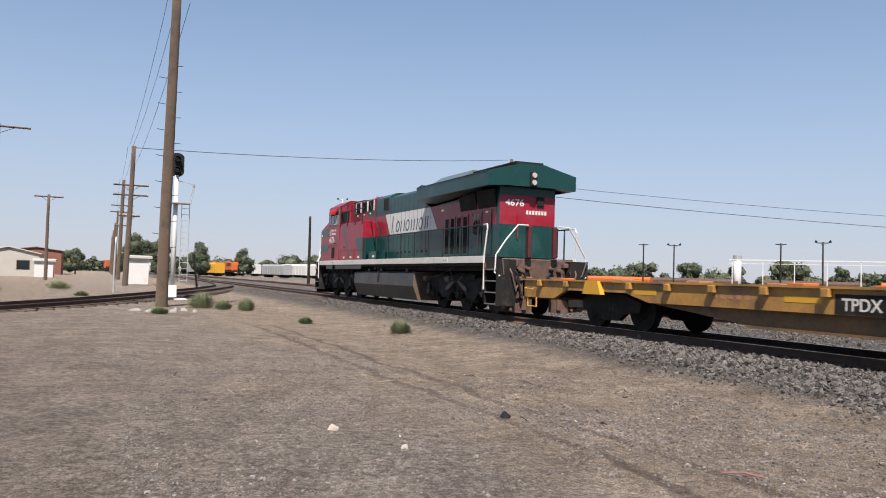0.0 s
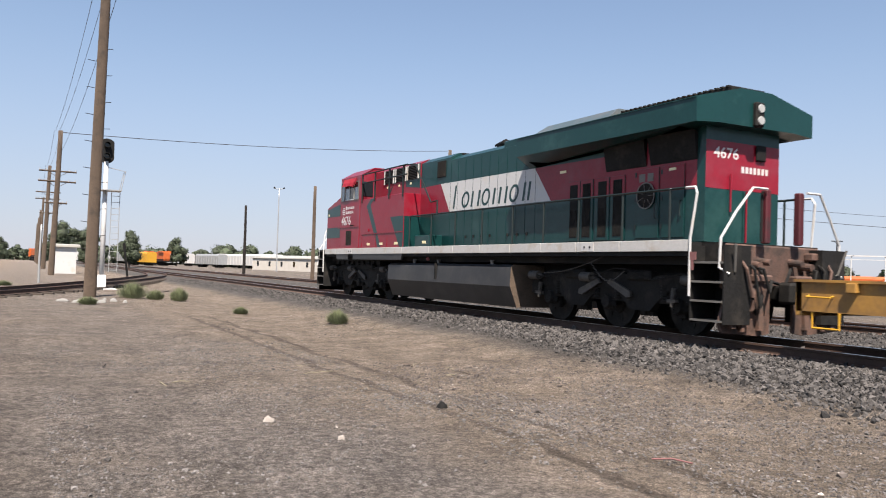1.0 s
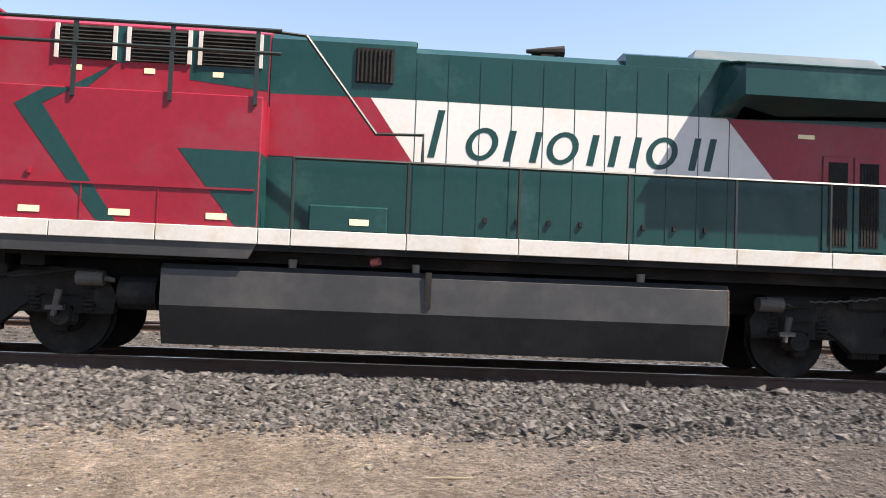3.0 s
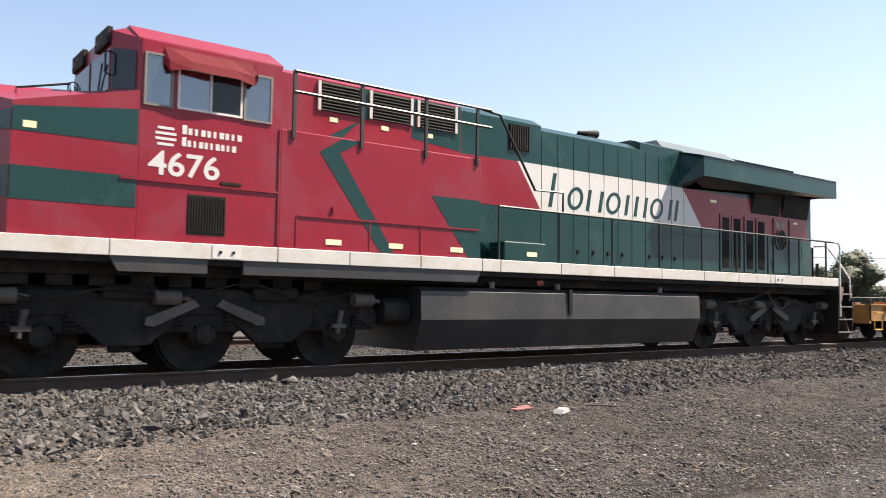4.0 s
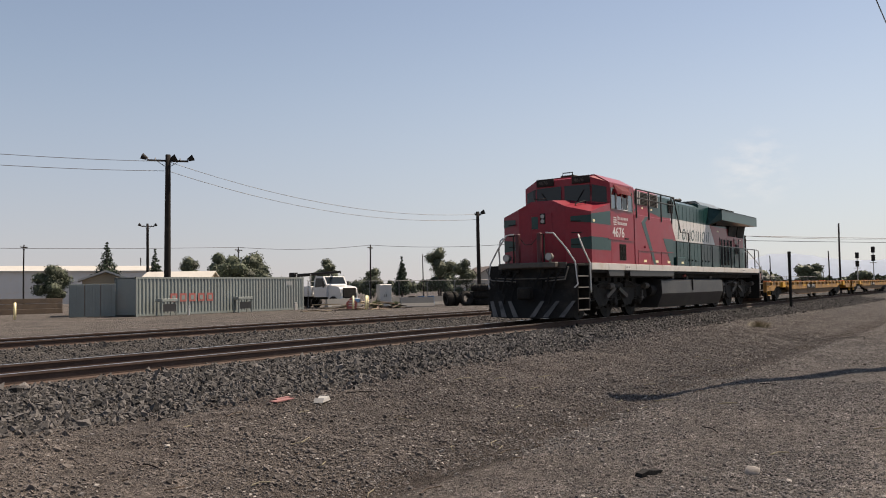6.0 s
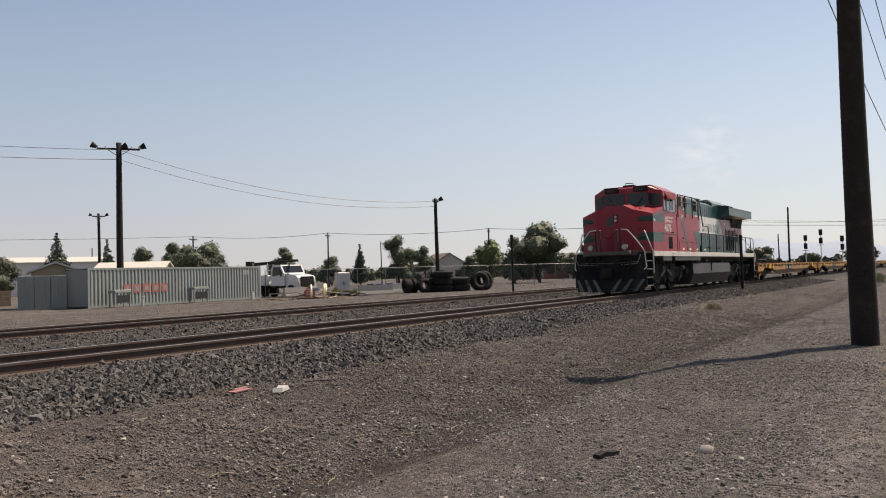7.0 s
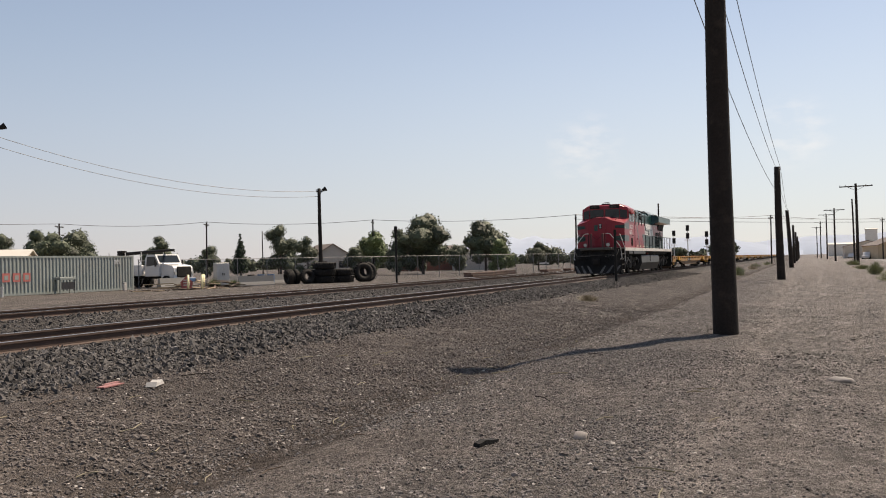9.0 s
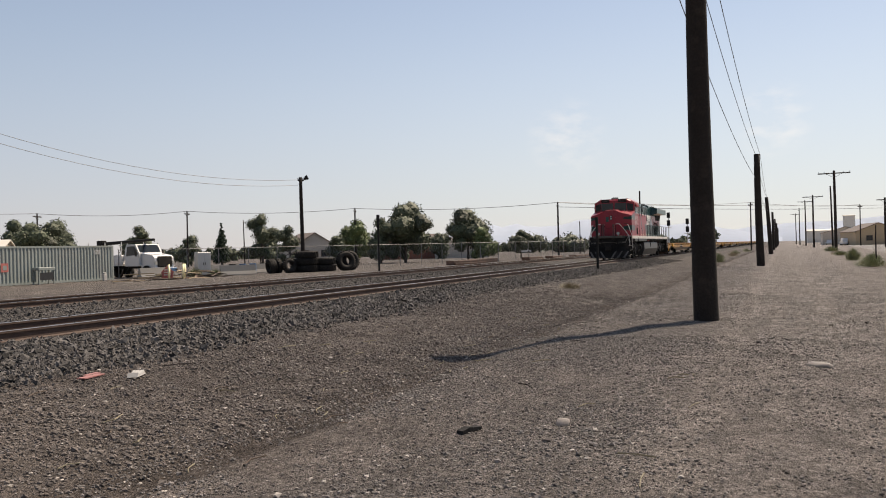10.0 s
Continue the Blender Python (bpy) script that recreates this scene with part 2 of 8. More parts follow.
def ground_material():
    """Packed dirt with a greyer gravel lane, sandy wheel tracks and dark fines round the ballast."""
    m = bpy.data.materials.new("packed_dirt")
    m.use_nodes = True
    nt = m.node_tree
    n, l = nt.nodes, nt.links
    b = n["Principled BSDF"]
    b.inputs["Roughness"].default_value = 0.95
    b.inputs["Specular IOR Level"].default_value = 0.2
    b.inputs["Diffuse Roughness"].default_value = 1.0
    co = n.new("ShaderNodeTexCoord")

    def noise_of(scale, detail=6, rough=0.6):
        t = n.new("ShaderNodeTexNoise")
        t.inputs["Scale"].default_value, t.inputs["Detail"].default_value, t.inputs["Roughness"].default_value = scale, detail, rough
        l.new(co.outputs["Object"], t.inputs["Vector"])
        return t.outputs[0]

    def span(value, a, b2, lo=0.0, hi=1.0):
        r = n.new("ShaderNodeMapRange")
        r.interpolation_type = "SMOOTHSTEP"
        r.inputs[1].default_value, r.inputs[2].default_value, r.inputs[3].default_value, r.inputs[4].default_value = a, b2, lo, hi
        l.new(value, r.inputs[0])
        return r.outputs[0]

    def math_of(op, a, c):
        t = n.new("ShaderNodeMath")
        t.operation = op
        for i, v in enumerate((a, c)):
            if isinstance(v, (int, float)):
                t.inputs[i].default_value = v
            else:
                l.new(v, t.inputs[i])
        return t.outputs[0]

    def blend(fac, a, c):
        t = n.new("ShaderNodeMix")
        t.data_type = "RGBA"
        l.new(fac, t.inputs[0])
        for i, v in ((6, a), (7, c)):
            if isinstance(v, tuple):
                t.inputs[i].default_value = (*v, 1)
            else:
                l.new(v, t.inputs[i])
        return t.outputs[2]

    xyz = n.new("ShaderNodeSeparateXYZ")
    l.new(co.outputs["Object"], xyz.inputs[0])
    x, y = xyz.outputs[0], xyz.outputs[1]
    wob = math_of("MULTIPLY", math_of("SUBTRACT", noise_of(0.35, 5), 0.5), 3.0)
    yw = math_of("ADD", y, wob)
    yw2 = math_of("ADD", y, math_of("MULTIPLY", wob, 0.3))
    big, mid, fine, grit = noise_of(0.25), noise_of(1.7), noise_of(14), noise_of(75, 4, 0.9)
    soil = blend(span(mid, 0.35, 0.65), (0.158, 0.127, 0.1), (0.21, 0.172, 0.14))
    soil = blend(span(x, -1.0, 4.0), soil, blend(span(mid, 0.35, 0.65), (0.136, 0.117, 0.105), (0.186, 0.162, 0.147)))
    lane = blend(span(fine, 0.3, 0.7), (0.122, 0.109, 0.102), (0.178, 0.16, 0.15))
    on_lane = math_of("MULTIPLY", math_of("MULTIPLY", span(yw, 4.2, 2.4), span(yw, -4.0, -1.5)), span(x, -12.0, -1.0, 0.45, 1.0))
    col = blend(math_of("MULTIPLY", on_lane, span(big, 0.3, 0.6, 0.35, 1.0)), soil, lane)
    # sandy lane beyond the poles
    sand = math_of("MULTIPLY", math_of("MULTIPLY", span(yw, 2.4, 0.2), span(x, 1.5, 6.0)), span(mid, 0.3, 0.6, 0.3, 1.0))
    col = blend(math_of("MULTIPLY", sand, 0.8), col, (0.3, 0.265, 0.238))
    # dark fines at the ballast
    col = blend(math_of("MULTIPLY", span(yw2, 8.0, 9.0), span(y, 24.0, 22.0)), col, (0.08, 0.073, 0.068))
    # wheel ruts pressed into the dirt
    near_wob = math_of("MULTIPLY", math_of("SUBTRACT", noise_of(0.9, 3), 0.5), 0.5)
    for at in (4.15, 4.75):
        off = math_of("ABSOLUTE", math_of("ADD", math_of("SUBTRACT", y, at), near_wob), 0.0)
        rut = math_of("MULTIPLY", math_of("MULTIPLY", span(off, 0.11, 0.05), span(mid, 0.3, 0.55, 0.2, 0.8)), math_of("MULTIPLY", span(x, -26.0, -22.0), span(x, 0.0, -3.0)))
        col = blend(rut, col, (0.085, 0.068, 0.055))
    # ditch bottom: dark soil, deepened by the crease's shade put into the colour
    ditch_shade = math_of("MULTIPLY", math_of("MULTIPLY", span(yw2, 3.85, 4.15), span(yw2, 4.95, 4.5)), math_of("MULTIPLY", span(x, 1.0, 5.0), span(mid, 0.3, 0.6, 0.45, 0.95)))
    col = blend(ditch_shade, col, (0.058, 0.045, 0.037))
    raw = math_of("MULTIPLY", math_of("MULTIPLY", span(yw2, 4.0, 5.2), span(yw2, 8.8, 7.6)), math_of("MULTIPLY", span(x, 1.0, 6.0), span(noise_of(3.2), 0.3, 0.65, 0.35, 0.85)))
    col = blend(raw, col, (0.084, 0.071, 0.065))
    # pale wheel tracks pressed into the road
    for at in (-0.9, 0.75):
        off = math_of("ABSOLUTE", math_of("ADD", math_of("SUBTRACT", y, at), math_of("MULTIPLY", near_wob, 1.6)), 0.0)
        run = math_of("MULTIPLY", math_of("MULTIPLY", span(off, 0.34, 0.1), span(mid, 0.3, 0.6, 0.1, 0.55)), span(x, 5.0, 11.0))
        col = blend(run, col, (0.29, 0.255, 0.228))
    far = math_of("MULTIPLY", span(y, 24.0, 30.0), 1.0)
    col = blend(math_of("MULTIPLY", far, span(big, 0.35, 0.6, 0.3, 0.9)), col, (0.098, 0.087, 0.079))
    # pale street beyond the pole line
    edge = math_of("ADD", y, math_of("MULTIPLY", math_of("ADD", x, -100.0), 0.037))
    street = math_of("MULTIPLY", math_of("MULTIPLY", span(edge, -9.6, -10.6), span(edge, -24.0, -22.5)), span(x, 20.0, 30.0))
    col = blend(street, col, (0.33, 0.31, 0.285))
    hsv = n.new("ShaderNodeHueSaturation")
    l.new(col, hsv.inputs["Color"])
    speck = math_of("MULTIPLY", math_of("MULTIPLY", span(grit, 0.3, 0.7, 0.3, 1.7), math_of("MULTIPLY", span(fine, 0.3, 0.7, 0.72, 1.28), span(noise_of(34, 3, 0.7), 0.3, 0.7, 0.68, 1.32))), math_of("MULTIPLY", span(noise_of(4.5), 0.3, 0.7, 0.8, 1.2), span(noise_of(0.9, 5), 0.3, 0.7, 0.84, 1.16)))
    l.new(speck, hsv.inputs["Value"])
    l.new(hsv.outputs[0], b.inputs["Base Color"])
    bp = n.new("ShaderNodeBump")
    bp.inputs["Strength"].default_value, bp.inputs["Distance"].default_value = 1.0, 0.09
    l.new(math_of("ADD", math_of("ADD", math_of("MULTIPLY", grit, 0.6), fine), math_of("MULTIPLY", noise_of(5.5), 1.1)), bp.inputs["Height"])
    l.new(bp.outputs[0], b.inputs["Normal"])
    return m


for key in ("red", "green", "awning"):
    M[key].node_tree.nodes["Principled BSDF"].inputs["Specular IOR Level"].default_value = 0.32
M["ground"] = ground_material()


# ---------------------------------------------------------------- mesh tools
def link(name, bm, material, parent=None, label="", smooth=False):
    me = bpy.data.meshes.new(name)
    bmesh.ops.recalc_face_normals(bm, faces=bm.faces)
    bm.to_mesh(me)
    bm.free()
    for p in me.polygons:
        p.use_smooth = smooth
    me.materials.append(M[material])
    ob = new(name, me)
    ob.parent = parent
    if label:
        ob["label"] = label
    return ob


def part(name, bm, material, parent, label="", smooth=False):
    return link(name, bm, material, parent, label, smooth)


def thing(name, label, category, group="", at=(0, 0, 0), rz=0.0, kind=""):
    ob = new(name)
    ob.matrix_world = pose(*at, 0, 0, rz)
    return tagged(ob, label, category, group, kind)


def box(bm, x0, x1, y0, y1, z0, z1, bevel=0.0):
    m = Matrix.Translation(((x0 + x1) / 2, (y0 + y1) / 2, (z0 + z1) / 2)) @ Matrix.Diagonal((abs(x1 - x0), abs(y1 - y0), abs(z1 - z0), 1))
    r = bmesh.ops.create_cube(bm, size=1, matrix=m)
    if bevel:
        edges = list({e for v in r["verts"] for e in v.link_edges})
        bmesh.ops.bevel(bm, geom=edges, offset=bevel, segments=1, affect="EDGES")
    return bm


def prism(bm, outline, axis, a, b):
    """An outline of (u, v), drawn out along an axis from a to b. y: (x, z); x: (y, z); z: (x, y)."""
    def at(u, v, w):
        return {"y": (u, w, v), "x": (w, u, v), "z": (u, v, w)}[axis]
    va = [bm.verts.new(at(u, v, a)) for u, v in outline]
    vb = [bm.verts.new(at(u, v, b)) for u, v in outline]
    bm.faces.new(va)
    bm.faces.new(vb[::-1])
    k = len(outline)
    for i in range(k):
        bm.faces.new((va[i], vb[i], vb[(i + 1) % k], va[(i + 1) % k]))
    return bm


def rod(bm, p, q, r0, r1=None, n=8):
    p, q = Vector(p), Vector(q)
    d = q - p
    m = Matrix.Translation((p + q) / 2) @ d.to_track_quat("Z", "Y").to_matrix().to_4x4()
    bmesh.ops.create_cone(bm, cap_ends=True, segments=n, radius1=r0, radius2=r0 if r1 is None else r1, depth=d.length, matrix=m)
    return bm


def tube(bm, points, r, n=6):
    """One bent tube through the points."""
    pts = [Vector(p) for p in points]
    rows = []
    for i, p in enumerate(pts):
        d = (pts[min(i + 1, len(pts) - 1)] - pts[max(i - 1, 0)]).normalized()
        q = d.to_track_quat("Z", "Y")
        rows.append([bm.verts.new(p + q @ Vector((r * math.cos(2 * math.pi * k / n), r * math.sin(2 * math.pi * k / n), 0))) for k in range(n)])
    for a, b in zip(rows, rows[1:]):
        # join each ring to the next at the least twist
        shift = min(range(n), key=lambda s: sum((a[k].co - b[(k + s) % n].co).length for k in range(n)))
        for k in range(n):
            bm.faces.new((a[k], a[(k + 1) % n], b[(k + 1 + shift) % n], b[(k + shift) % n]))
    bm.faces.new(rows[0][::-1])
    bm.faces.new(rows[-1])
    return bm


def ring(bm, centre, axis, r_out, r_in, width, n=24):
    """A flat ring with thickness, its axle along axis."""
    m = Matrix.Translation(centre) @ Vector(axis).to_track_quat("Z", "Y").to_matrix().to_4x4()
    rows = []
    for i in range(n):
        a = 2 * math.pi * i / n
        c, s = math.cos(a), math.sin(a)
        rows.append([bm.verts.new(m @ Vector((c * r, s * r, z))) for r, z in ((r_out, -width / 2), (r_out, width / 2), (r_in, width / 2), (r_in, -width / 2))])
    for i in range(n):
        p, q = rows[i], rows[(i + 1) % n]
        for k in range(4):
            bm.faces.new((p[k], q[k], q[(k + 1) % 4], p[(k + 1) % 4]))
    return bm


def new_bm():
    return bmesh.new()


def text_part(name, body, size, m, material, parent, slant=0.0):
    """Painted writing, 3 mm proud, with the built-in font."""
    cu = bpy.data.curves.new(name, "FONT")
    cu.body, cu.size, cu.extrude, cu.shear, cu.offset = body, size, 0.003, slant, size * 0.015
    tmp = bpy.data.objects.new(name, cu)
    me = bpy.data.meshes.new_from_object(tmp)
    bpy.data.objects.remove(tmp)
    me.materials.clear()
    me.materials.append(M[material])
    ob = new(name, me)
    ob.parent = parent
    ob.matrix_local = m
    return ob


def soup(name, verts, faces, material):
    me = bpy.data.meshes.new(name)
    me.vertices.add(len(verts))
    me.vertices.foreach_set("co", np.asarray(verts, np.float32).ravel())
    k = faces.shape[1]
    me.loops.add(faces.size)
    me.loops.foreach_set("vertex_index", faces.astype(np.int32).ravel())
    me.polygons.add(len(faces))
    me.polygons.foreach_set("loop_start", np.arange(0, faces.size, k, dtype=np.int32))
    me.update(calc_edges=True)
    me.validate()
    me.polygons.foreach_set("use_smooth", np.zeros(len(faces), bool))
    me.materials.append(M[material])
    return new(name, me)


# ---------------------------------------------------------------- ground
def smooth(a, b, v):
    t = np.clip((v - a) / (b - a), 0, 1)
    return t * t * (3 - 2 * t)


def value_noise(x, y, seed):
    """Smooth lattice noise between -1 and 1."""
    xi, yi = np.floor(x), np.floor(y)
    fx, fy = x - xi, y - yi
    fx, fy = fx * fx * (3 - 2 * fx), fy * fy * (3 - 2 * fy)

    def corner(i, j):
        h = np.sin((xi + i) * 127.1 + (yi + j) * 311.7 + seed * 74.7) * 43758.5453
        return 2 * (h - np.floor(h)) - 1
    low = corner(0, 0) * (1 - fx) + corner(1, 0) * fx
    top = corner(0, 1) * (1 - fx) + corner(1, 1) * fx
    return low * (1 - fy) + top * fy


def ground_z(x, y):
    """Height of the ground: flat road, a bank rising from its edge to the ballast bed under the two tracks, flat yard; uneven near the road."""
    x, y = np.asarray(x, float), np.asarray(y, float)
    raised = smooth(-7, 3, x) * (1 - 0.6 * smooth(26, 55, x))
    low = np.interp(y, [4.6, 6.2, 7.3, 8.1, 9.9], [0.0, -0.06, 0.0, 0.05, 0.33])
    high = np.interp(y, [3.6, 4.25, 4.6, 5.2, 7.2, 8.2, 9.9], [0.0, -0.11, -0.04, 0.05, 0.22, 0.25, 0.33])
    bed = np.interp(y, [9.9, 13.8, 15.2, 16.4, 17.6, 21.2, 22.8], [0.33, 0.33, 0.2, 0.2, 0.33, 0.33, 0.0])
    z = np.where(y < 9.9, low * (1 - raised) + high * raised, bed)
    near = np.exp(-(np.hypot(x, y) / 60) ** 2) * (1 - 0.8 * smooth(8.6, 9.6, y))
    z = z + near * (0.03 * value_noise(x * 0.7, y * 0.7, 1) + 0.014 * value_noise(x * 2.1, y * 2.1, 2))
    bank = smooth(-9, 2, x) * (1 - smooth(24, 34, x)) * smooth(4.1, 4.9, y) * (1 - smooth(7.6, 8.8, y))
    z = z + bank * (0.035 * value_noise(x * 1.6 + 0.5 * y, y * 1.3, 3) + 0.026 * value_noise(x * 3.3, y * 2.9, 4))
    # shallow wheel ruts pressed into the road beyond the first pole
    for at in (-0.9, 0.75):
        off = y - at - 0.25 * np.sin(x * 0.21 + at)
        z = z - 0.03 * np.exp(-(off / 0.22) ** 2) * smooth(5, 10, x) * (1 - smooth(45, 70, x))
    return z


def build_ground():
    xs = np.concatenate([[-3000, -1500, -800, -500, -350, -250, -190, -150], np.arange(-120, -40, 2.0), np.arange(-40, -20, 0.6), np.arange(-20, -14, 0.3), np.arange(-14, 24, 0.13), np.arange(24, 30, 0.3), np.arange(30, 60, 0.6), np.arange(60, 130, 2.0), [130, 160, 200, 260, 350, 500, 800, 1500, 3000]])
    ys = np.concatenate([[-3000, -1500, -700, -300, -150, -80, -50, -30], np.arange(-20, -4, 1.0), np.arange(-4, 3.6, 0.16), np.arange(3.6, 9, 0.12), np.arange(9, 10, 0.2), np.arange(10, 24, 0.5), np.arange(24, 60, 3.0), [60, 80, 110, 150, 220, 350, 700, 1500, 3000]])
    gx, gy = np.meshgrid(xs, ys)
    gz = ground_z(gx, gy)
    verts = np.stack([gx, gy, gz], -1).reshape(-1, 3)
    i = np.arange(len(verts)).reshape(gx.shape)
    faces = np.stack([i[:-1, :-1], i[:-1, 1:], i[1:, 1:], i[1:, :-1]], -1).reshape(-1, 4)
    g = soup("ground", verts, faces, "ground")
    for p in g.data.polygons:
        p.use_smooth = True
    return tagged(g, "brown packed dirt and gravel lot rising in a low bank", "ground", kind="structure")


def stones(name, n_of, size, material, label, seed, flat=0.75):
    """Loose angular stones strewn over rectangles (x0, x1, y0, y1, count), half sunk in the ground."""
    rng = np.random.default_rng(seed)
    pts = np.concatenate([np.stack([rng.uniform(a, b, k), rng.uniform(c, d, k)], -1) for a, b, c, d, k in n_of])
    if name == "ballast":
        toe = np.interp(pts[:, 0], [-40, -15, -9, -6, 0, 8, 13, 22, 60], [9.2, 9.2, 8.8, 8.4, 7.5, 7.7, 7.8, 8.0, 8.0]) + rng.normal(0, 0.22, len(pts))
        pts = pts[pts[:, 1] > toe]
    else:
        # gathered in drifts, swept thin on the driven lane
        px, py = pts[:, 0], pts[:, 1]
        drift = np.clip(0.6 + 0.75 * value_noise(px * 0.55, py * 0.8, 11) + 0.35 * value_noise(px * 2.3, py * 2.6, 12), 0.06, 1)
        drift = drift * (1 - 0.6 * smooth(1.6, 0.4, py) * smooth(3, 6, px))
        pts = pts[(np.hypot(px, py) > 4.6) & (rng.random(len(pts)) < drift)]
    n = len(pts)
    base = np.array([(1, 0, 0), (-1, 0, 0), (0, 1, 0), (0, -1, 0), (0, 0, 1), (0, 0, -1)], float)
    tri = np.array([(0, 2, 4), (2, 1, 4), (1, 3, 4), (3, 0, 4), (2, 0, 5), (1, 2, 5), (3, 1, 5), (0, 3, 5)])
    s = (size[0] + (size[1] - size[0]) * rng.beta(1.1, 2.2, (n, 1, 1))) * np.where(rng.random((n, 1, 1)) < 0.06, 1.7, 1)
    v = base[None] * rng.uniform(0.72, 1.15, (n, 6, 1)) + rng.normal(0, 0.17, (n, 6, 3))
    v[..., 2] *= flat
    q = rng.normal(size=(n, 4))
    if name != "ballast":
        # settled on a flat side: a worn top, a wider foot, turned at will and hardly tilted
        turn = 2 * math.pi / 3 * np.arange(3)
        foot = np.stack([np.cos(turn), np.sin(turn), 0 * turn - 0.5], -1)
        top = np.stack([0.8 * np.cos(turn + math.pi / 3), 0.8 * np.sin(turn + math.pi / 3), 0 * turn + 0.5], -1)
        v = np.concatenate([foot, top])[None] * np.concatenate([rng.uniform(0.75, 1.25, (n, 6, 2)), rng.uniform(0.8, 1.2, (n, 6, 1))], -1)
        v[..., 2] *= flat
        tri = np.array([(3, 4, 5), (2, 1, 0), (0, 1, 3), (1, 4, 3), (1, 2, 4), (2, 5, 4), (2, 0, 5), (0, 3, 5)])
        half = rng.uniform(0, math.pi, n)
        q = np.stack([np.cos(half), rng.normal(0, 0.09, n), rng.normal(0, 0.09, n), np.sin(half)], -1)
    q /= np.linalg.norm(q, axis=1, keepdims=True)
    a, b, c, d = q.T
    rot = np.stack([1 - 2 * (c * c + d * d), 2 * (b * c - a * d), 2 * (b * d + a * c), 2 * (b * c + a * d), 1 - 2 * (b * b + d * d), 2 * (c * d - a * b), 2 * (b * d - a * c), 2 * (c * d + a * b), 1 - 2 * (b * b + c * c)], -1).reshape(n, 3, 3)
    v = np.einsum("nij,nkj->nki", rot, v * s)
    z = ground_z(pts[:, 0], pts[:, 1]) + s[:, 0, 0] * rng.uniform(0.0, 0.5, n)
    v += np.concatenate([pts, z[:, None]], 1)[:, None]
    f = tri[None] + (np.arange(n) * 6)[:, None, None]
    ob = soup(name, v.reshape(-1, 3), f.reshape(-1, 3), material)
    return tagged(ob, label, "gravel", kind="stuff")


# ---------------------------------------------------------------- tracks
def rail_profile():
    half = [(0.075, 0.0), (0.075, 0.012), (0.012, 0.03), (0.012, 0.13), (0.037, 0.14), (0.037, 0.172)]
    return half + [(-a, b) for a, b in half[::-1]]


def build_track(name, y, x0, x1, label):
    t = thing(name, label, "railway track", kind="structure")
    for side in (-0.755, 0.755):
        bm = new_bm()
        prism(bm, [(y + side + u, RAIL_Z - 0.175 + v) for u, v in rail_profile()], "x", x0, x1)
        r = part("rail", bm, "rail", t)
        bm = new_bm()
        box(bm, x0, x1, y + side - 0.032, y + side + 0.032, RAIL_Z - 0.002, RAIL_Z)
        part("running_surface", bm, "rail_top", r, "bright worn steel rail head")
    return t


def tie_mesh():
    bm = new_bm()
    box(bm, -0.11, 0.11, -1.3, 1.3, -0.17, 0.0, 0.012)
    for s in (-0.755, 0.755):
        box(bm, -0.09, 0.09, s - 0.17, s + 0.17, 0.0, 0.014)
    me = bpy.data.meshes.new("tie")
    bm.to_mesh(me)
    bm.free()
    me.materials.append(M["tie"])
    return me


def lay_ties(track, y, x0, n, step=0.53):
    me = tie_mesh()
    rng = random.Random(5)
    for i in range(n):
        o = new("tie", me)
        o.parent = track
        o.matrix_local = pose(x0 + i * step, y + rng.uniform(-0.04, 0.04), RAIL_Z - 0.178, 0, 0, 90 + 90 + rng.uniform(-1, 1))


build_ground()
track_main = build_track("track_1", LINE_Y, -900, 1200, "main railway track, rusty rails with bright worn heads on dark ties")
track_second = build_track("track_2", 19.4, -900, 1200, "second parallel railway track on dark ballast")
stones("ballast", [(-16, 20, 7.2, 10.6, 58000), (-60, -16, 8.6, 10.6, 11000), (20, 70, 7.7, 10.6, 17000), (-30, 60, 12.6, 18.6, 34000), (-10, 60, 18.6, 22.0, 15000), (-20, 40, 10.5, 13.0, 6000)], (0.018, 0.058), "stone", "dark grey crushed stone ballast along the tracks", 3)
stones("gravel", [(3, 8, -1.2, 4.6, 34000), (8, 14, -2, 4.6, 28000), (14, 26, -3, 4.6, 16000), (-9, 3, 3.6, 7.6, 26000), (-16, -5, 0.2, 4.6, 16000), (2, 24, 4.4, 8.2, 20000), (-45, -16, 0, 9, 6000), (26, 60, -3, 8, 6000)], (0.004, 0.02), "pebble", "scattered small pebbles on packed dirt", 4)
stones("clods", [(2, 12, 4.2, 8.0, 28000), (12, 26, 4.2, 8.2, 18000), (-12, 2, 4.6, 8.8, 12000), (3, 18, -1.5, 4.4, 2500), (-40, -12, 4, 9, 2500), (26, 55, 3, 8.4, 3000)], (0.006, 0.03), "clod", "crumbled brown earth clods on the dirt bank", 9)
stones("pale_gravel", [(3, 10, -1.5, 4.6, 4200), (3, 14, 4.6, 7.8, 2200), (10, 24, -3, 4.6, 4200), (-16, 3, 1, 7.8, 600), (22, 50, -3, 7, 300), (-40, -16, 0, 8, 250)], (0.004, 0.022), "chip", "scattered pale pebbles on packed dirt", 6, 0.5)


# ---------------------------------------------------------------- locomotive
# Own space: x along the line (cab end at -x), y = 0 on the line's middle, z = 0 on the rail heads.
def mirrored(fn):
    """Builds for both flanks: fn gets the sign of y."""
    return [fn(s) for s in (-1, 1)]


def flank_panel(outline, y, s, thick=0.004):
    bm = new_bm()
    prism(bm, outline, "y", s * y, s * (y + thick))
    return bm


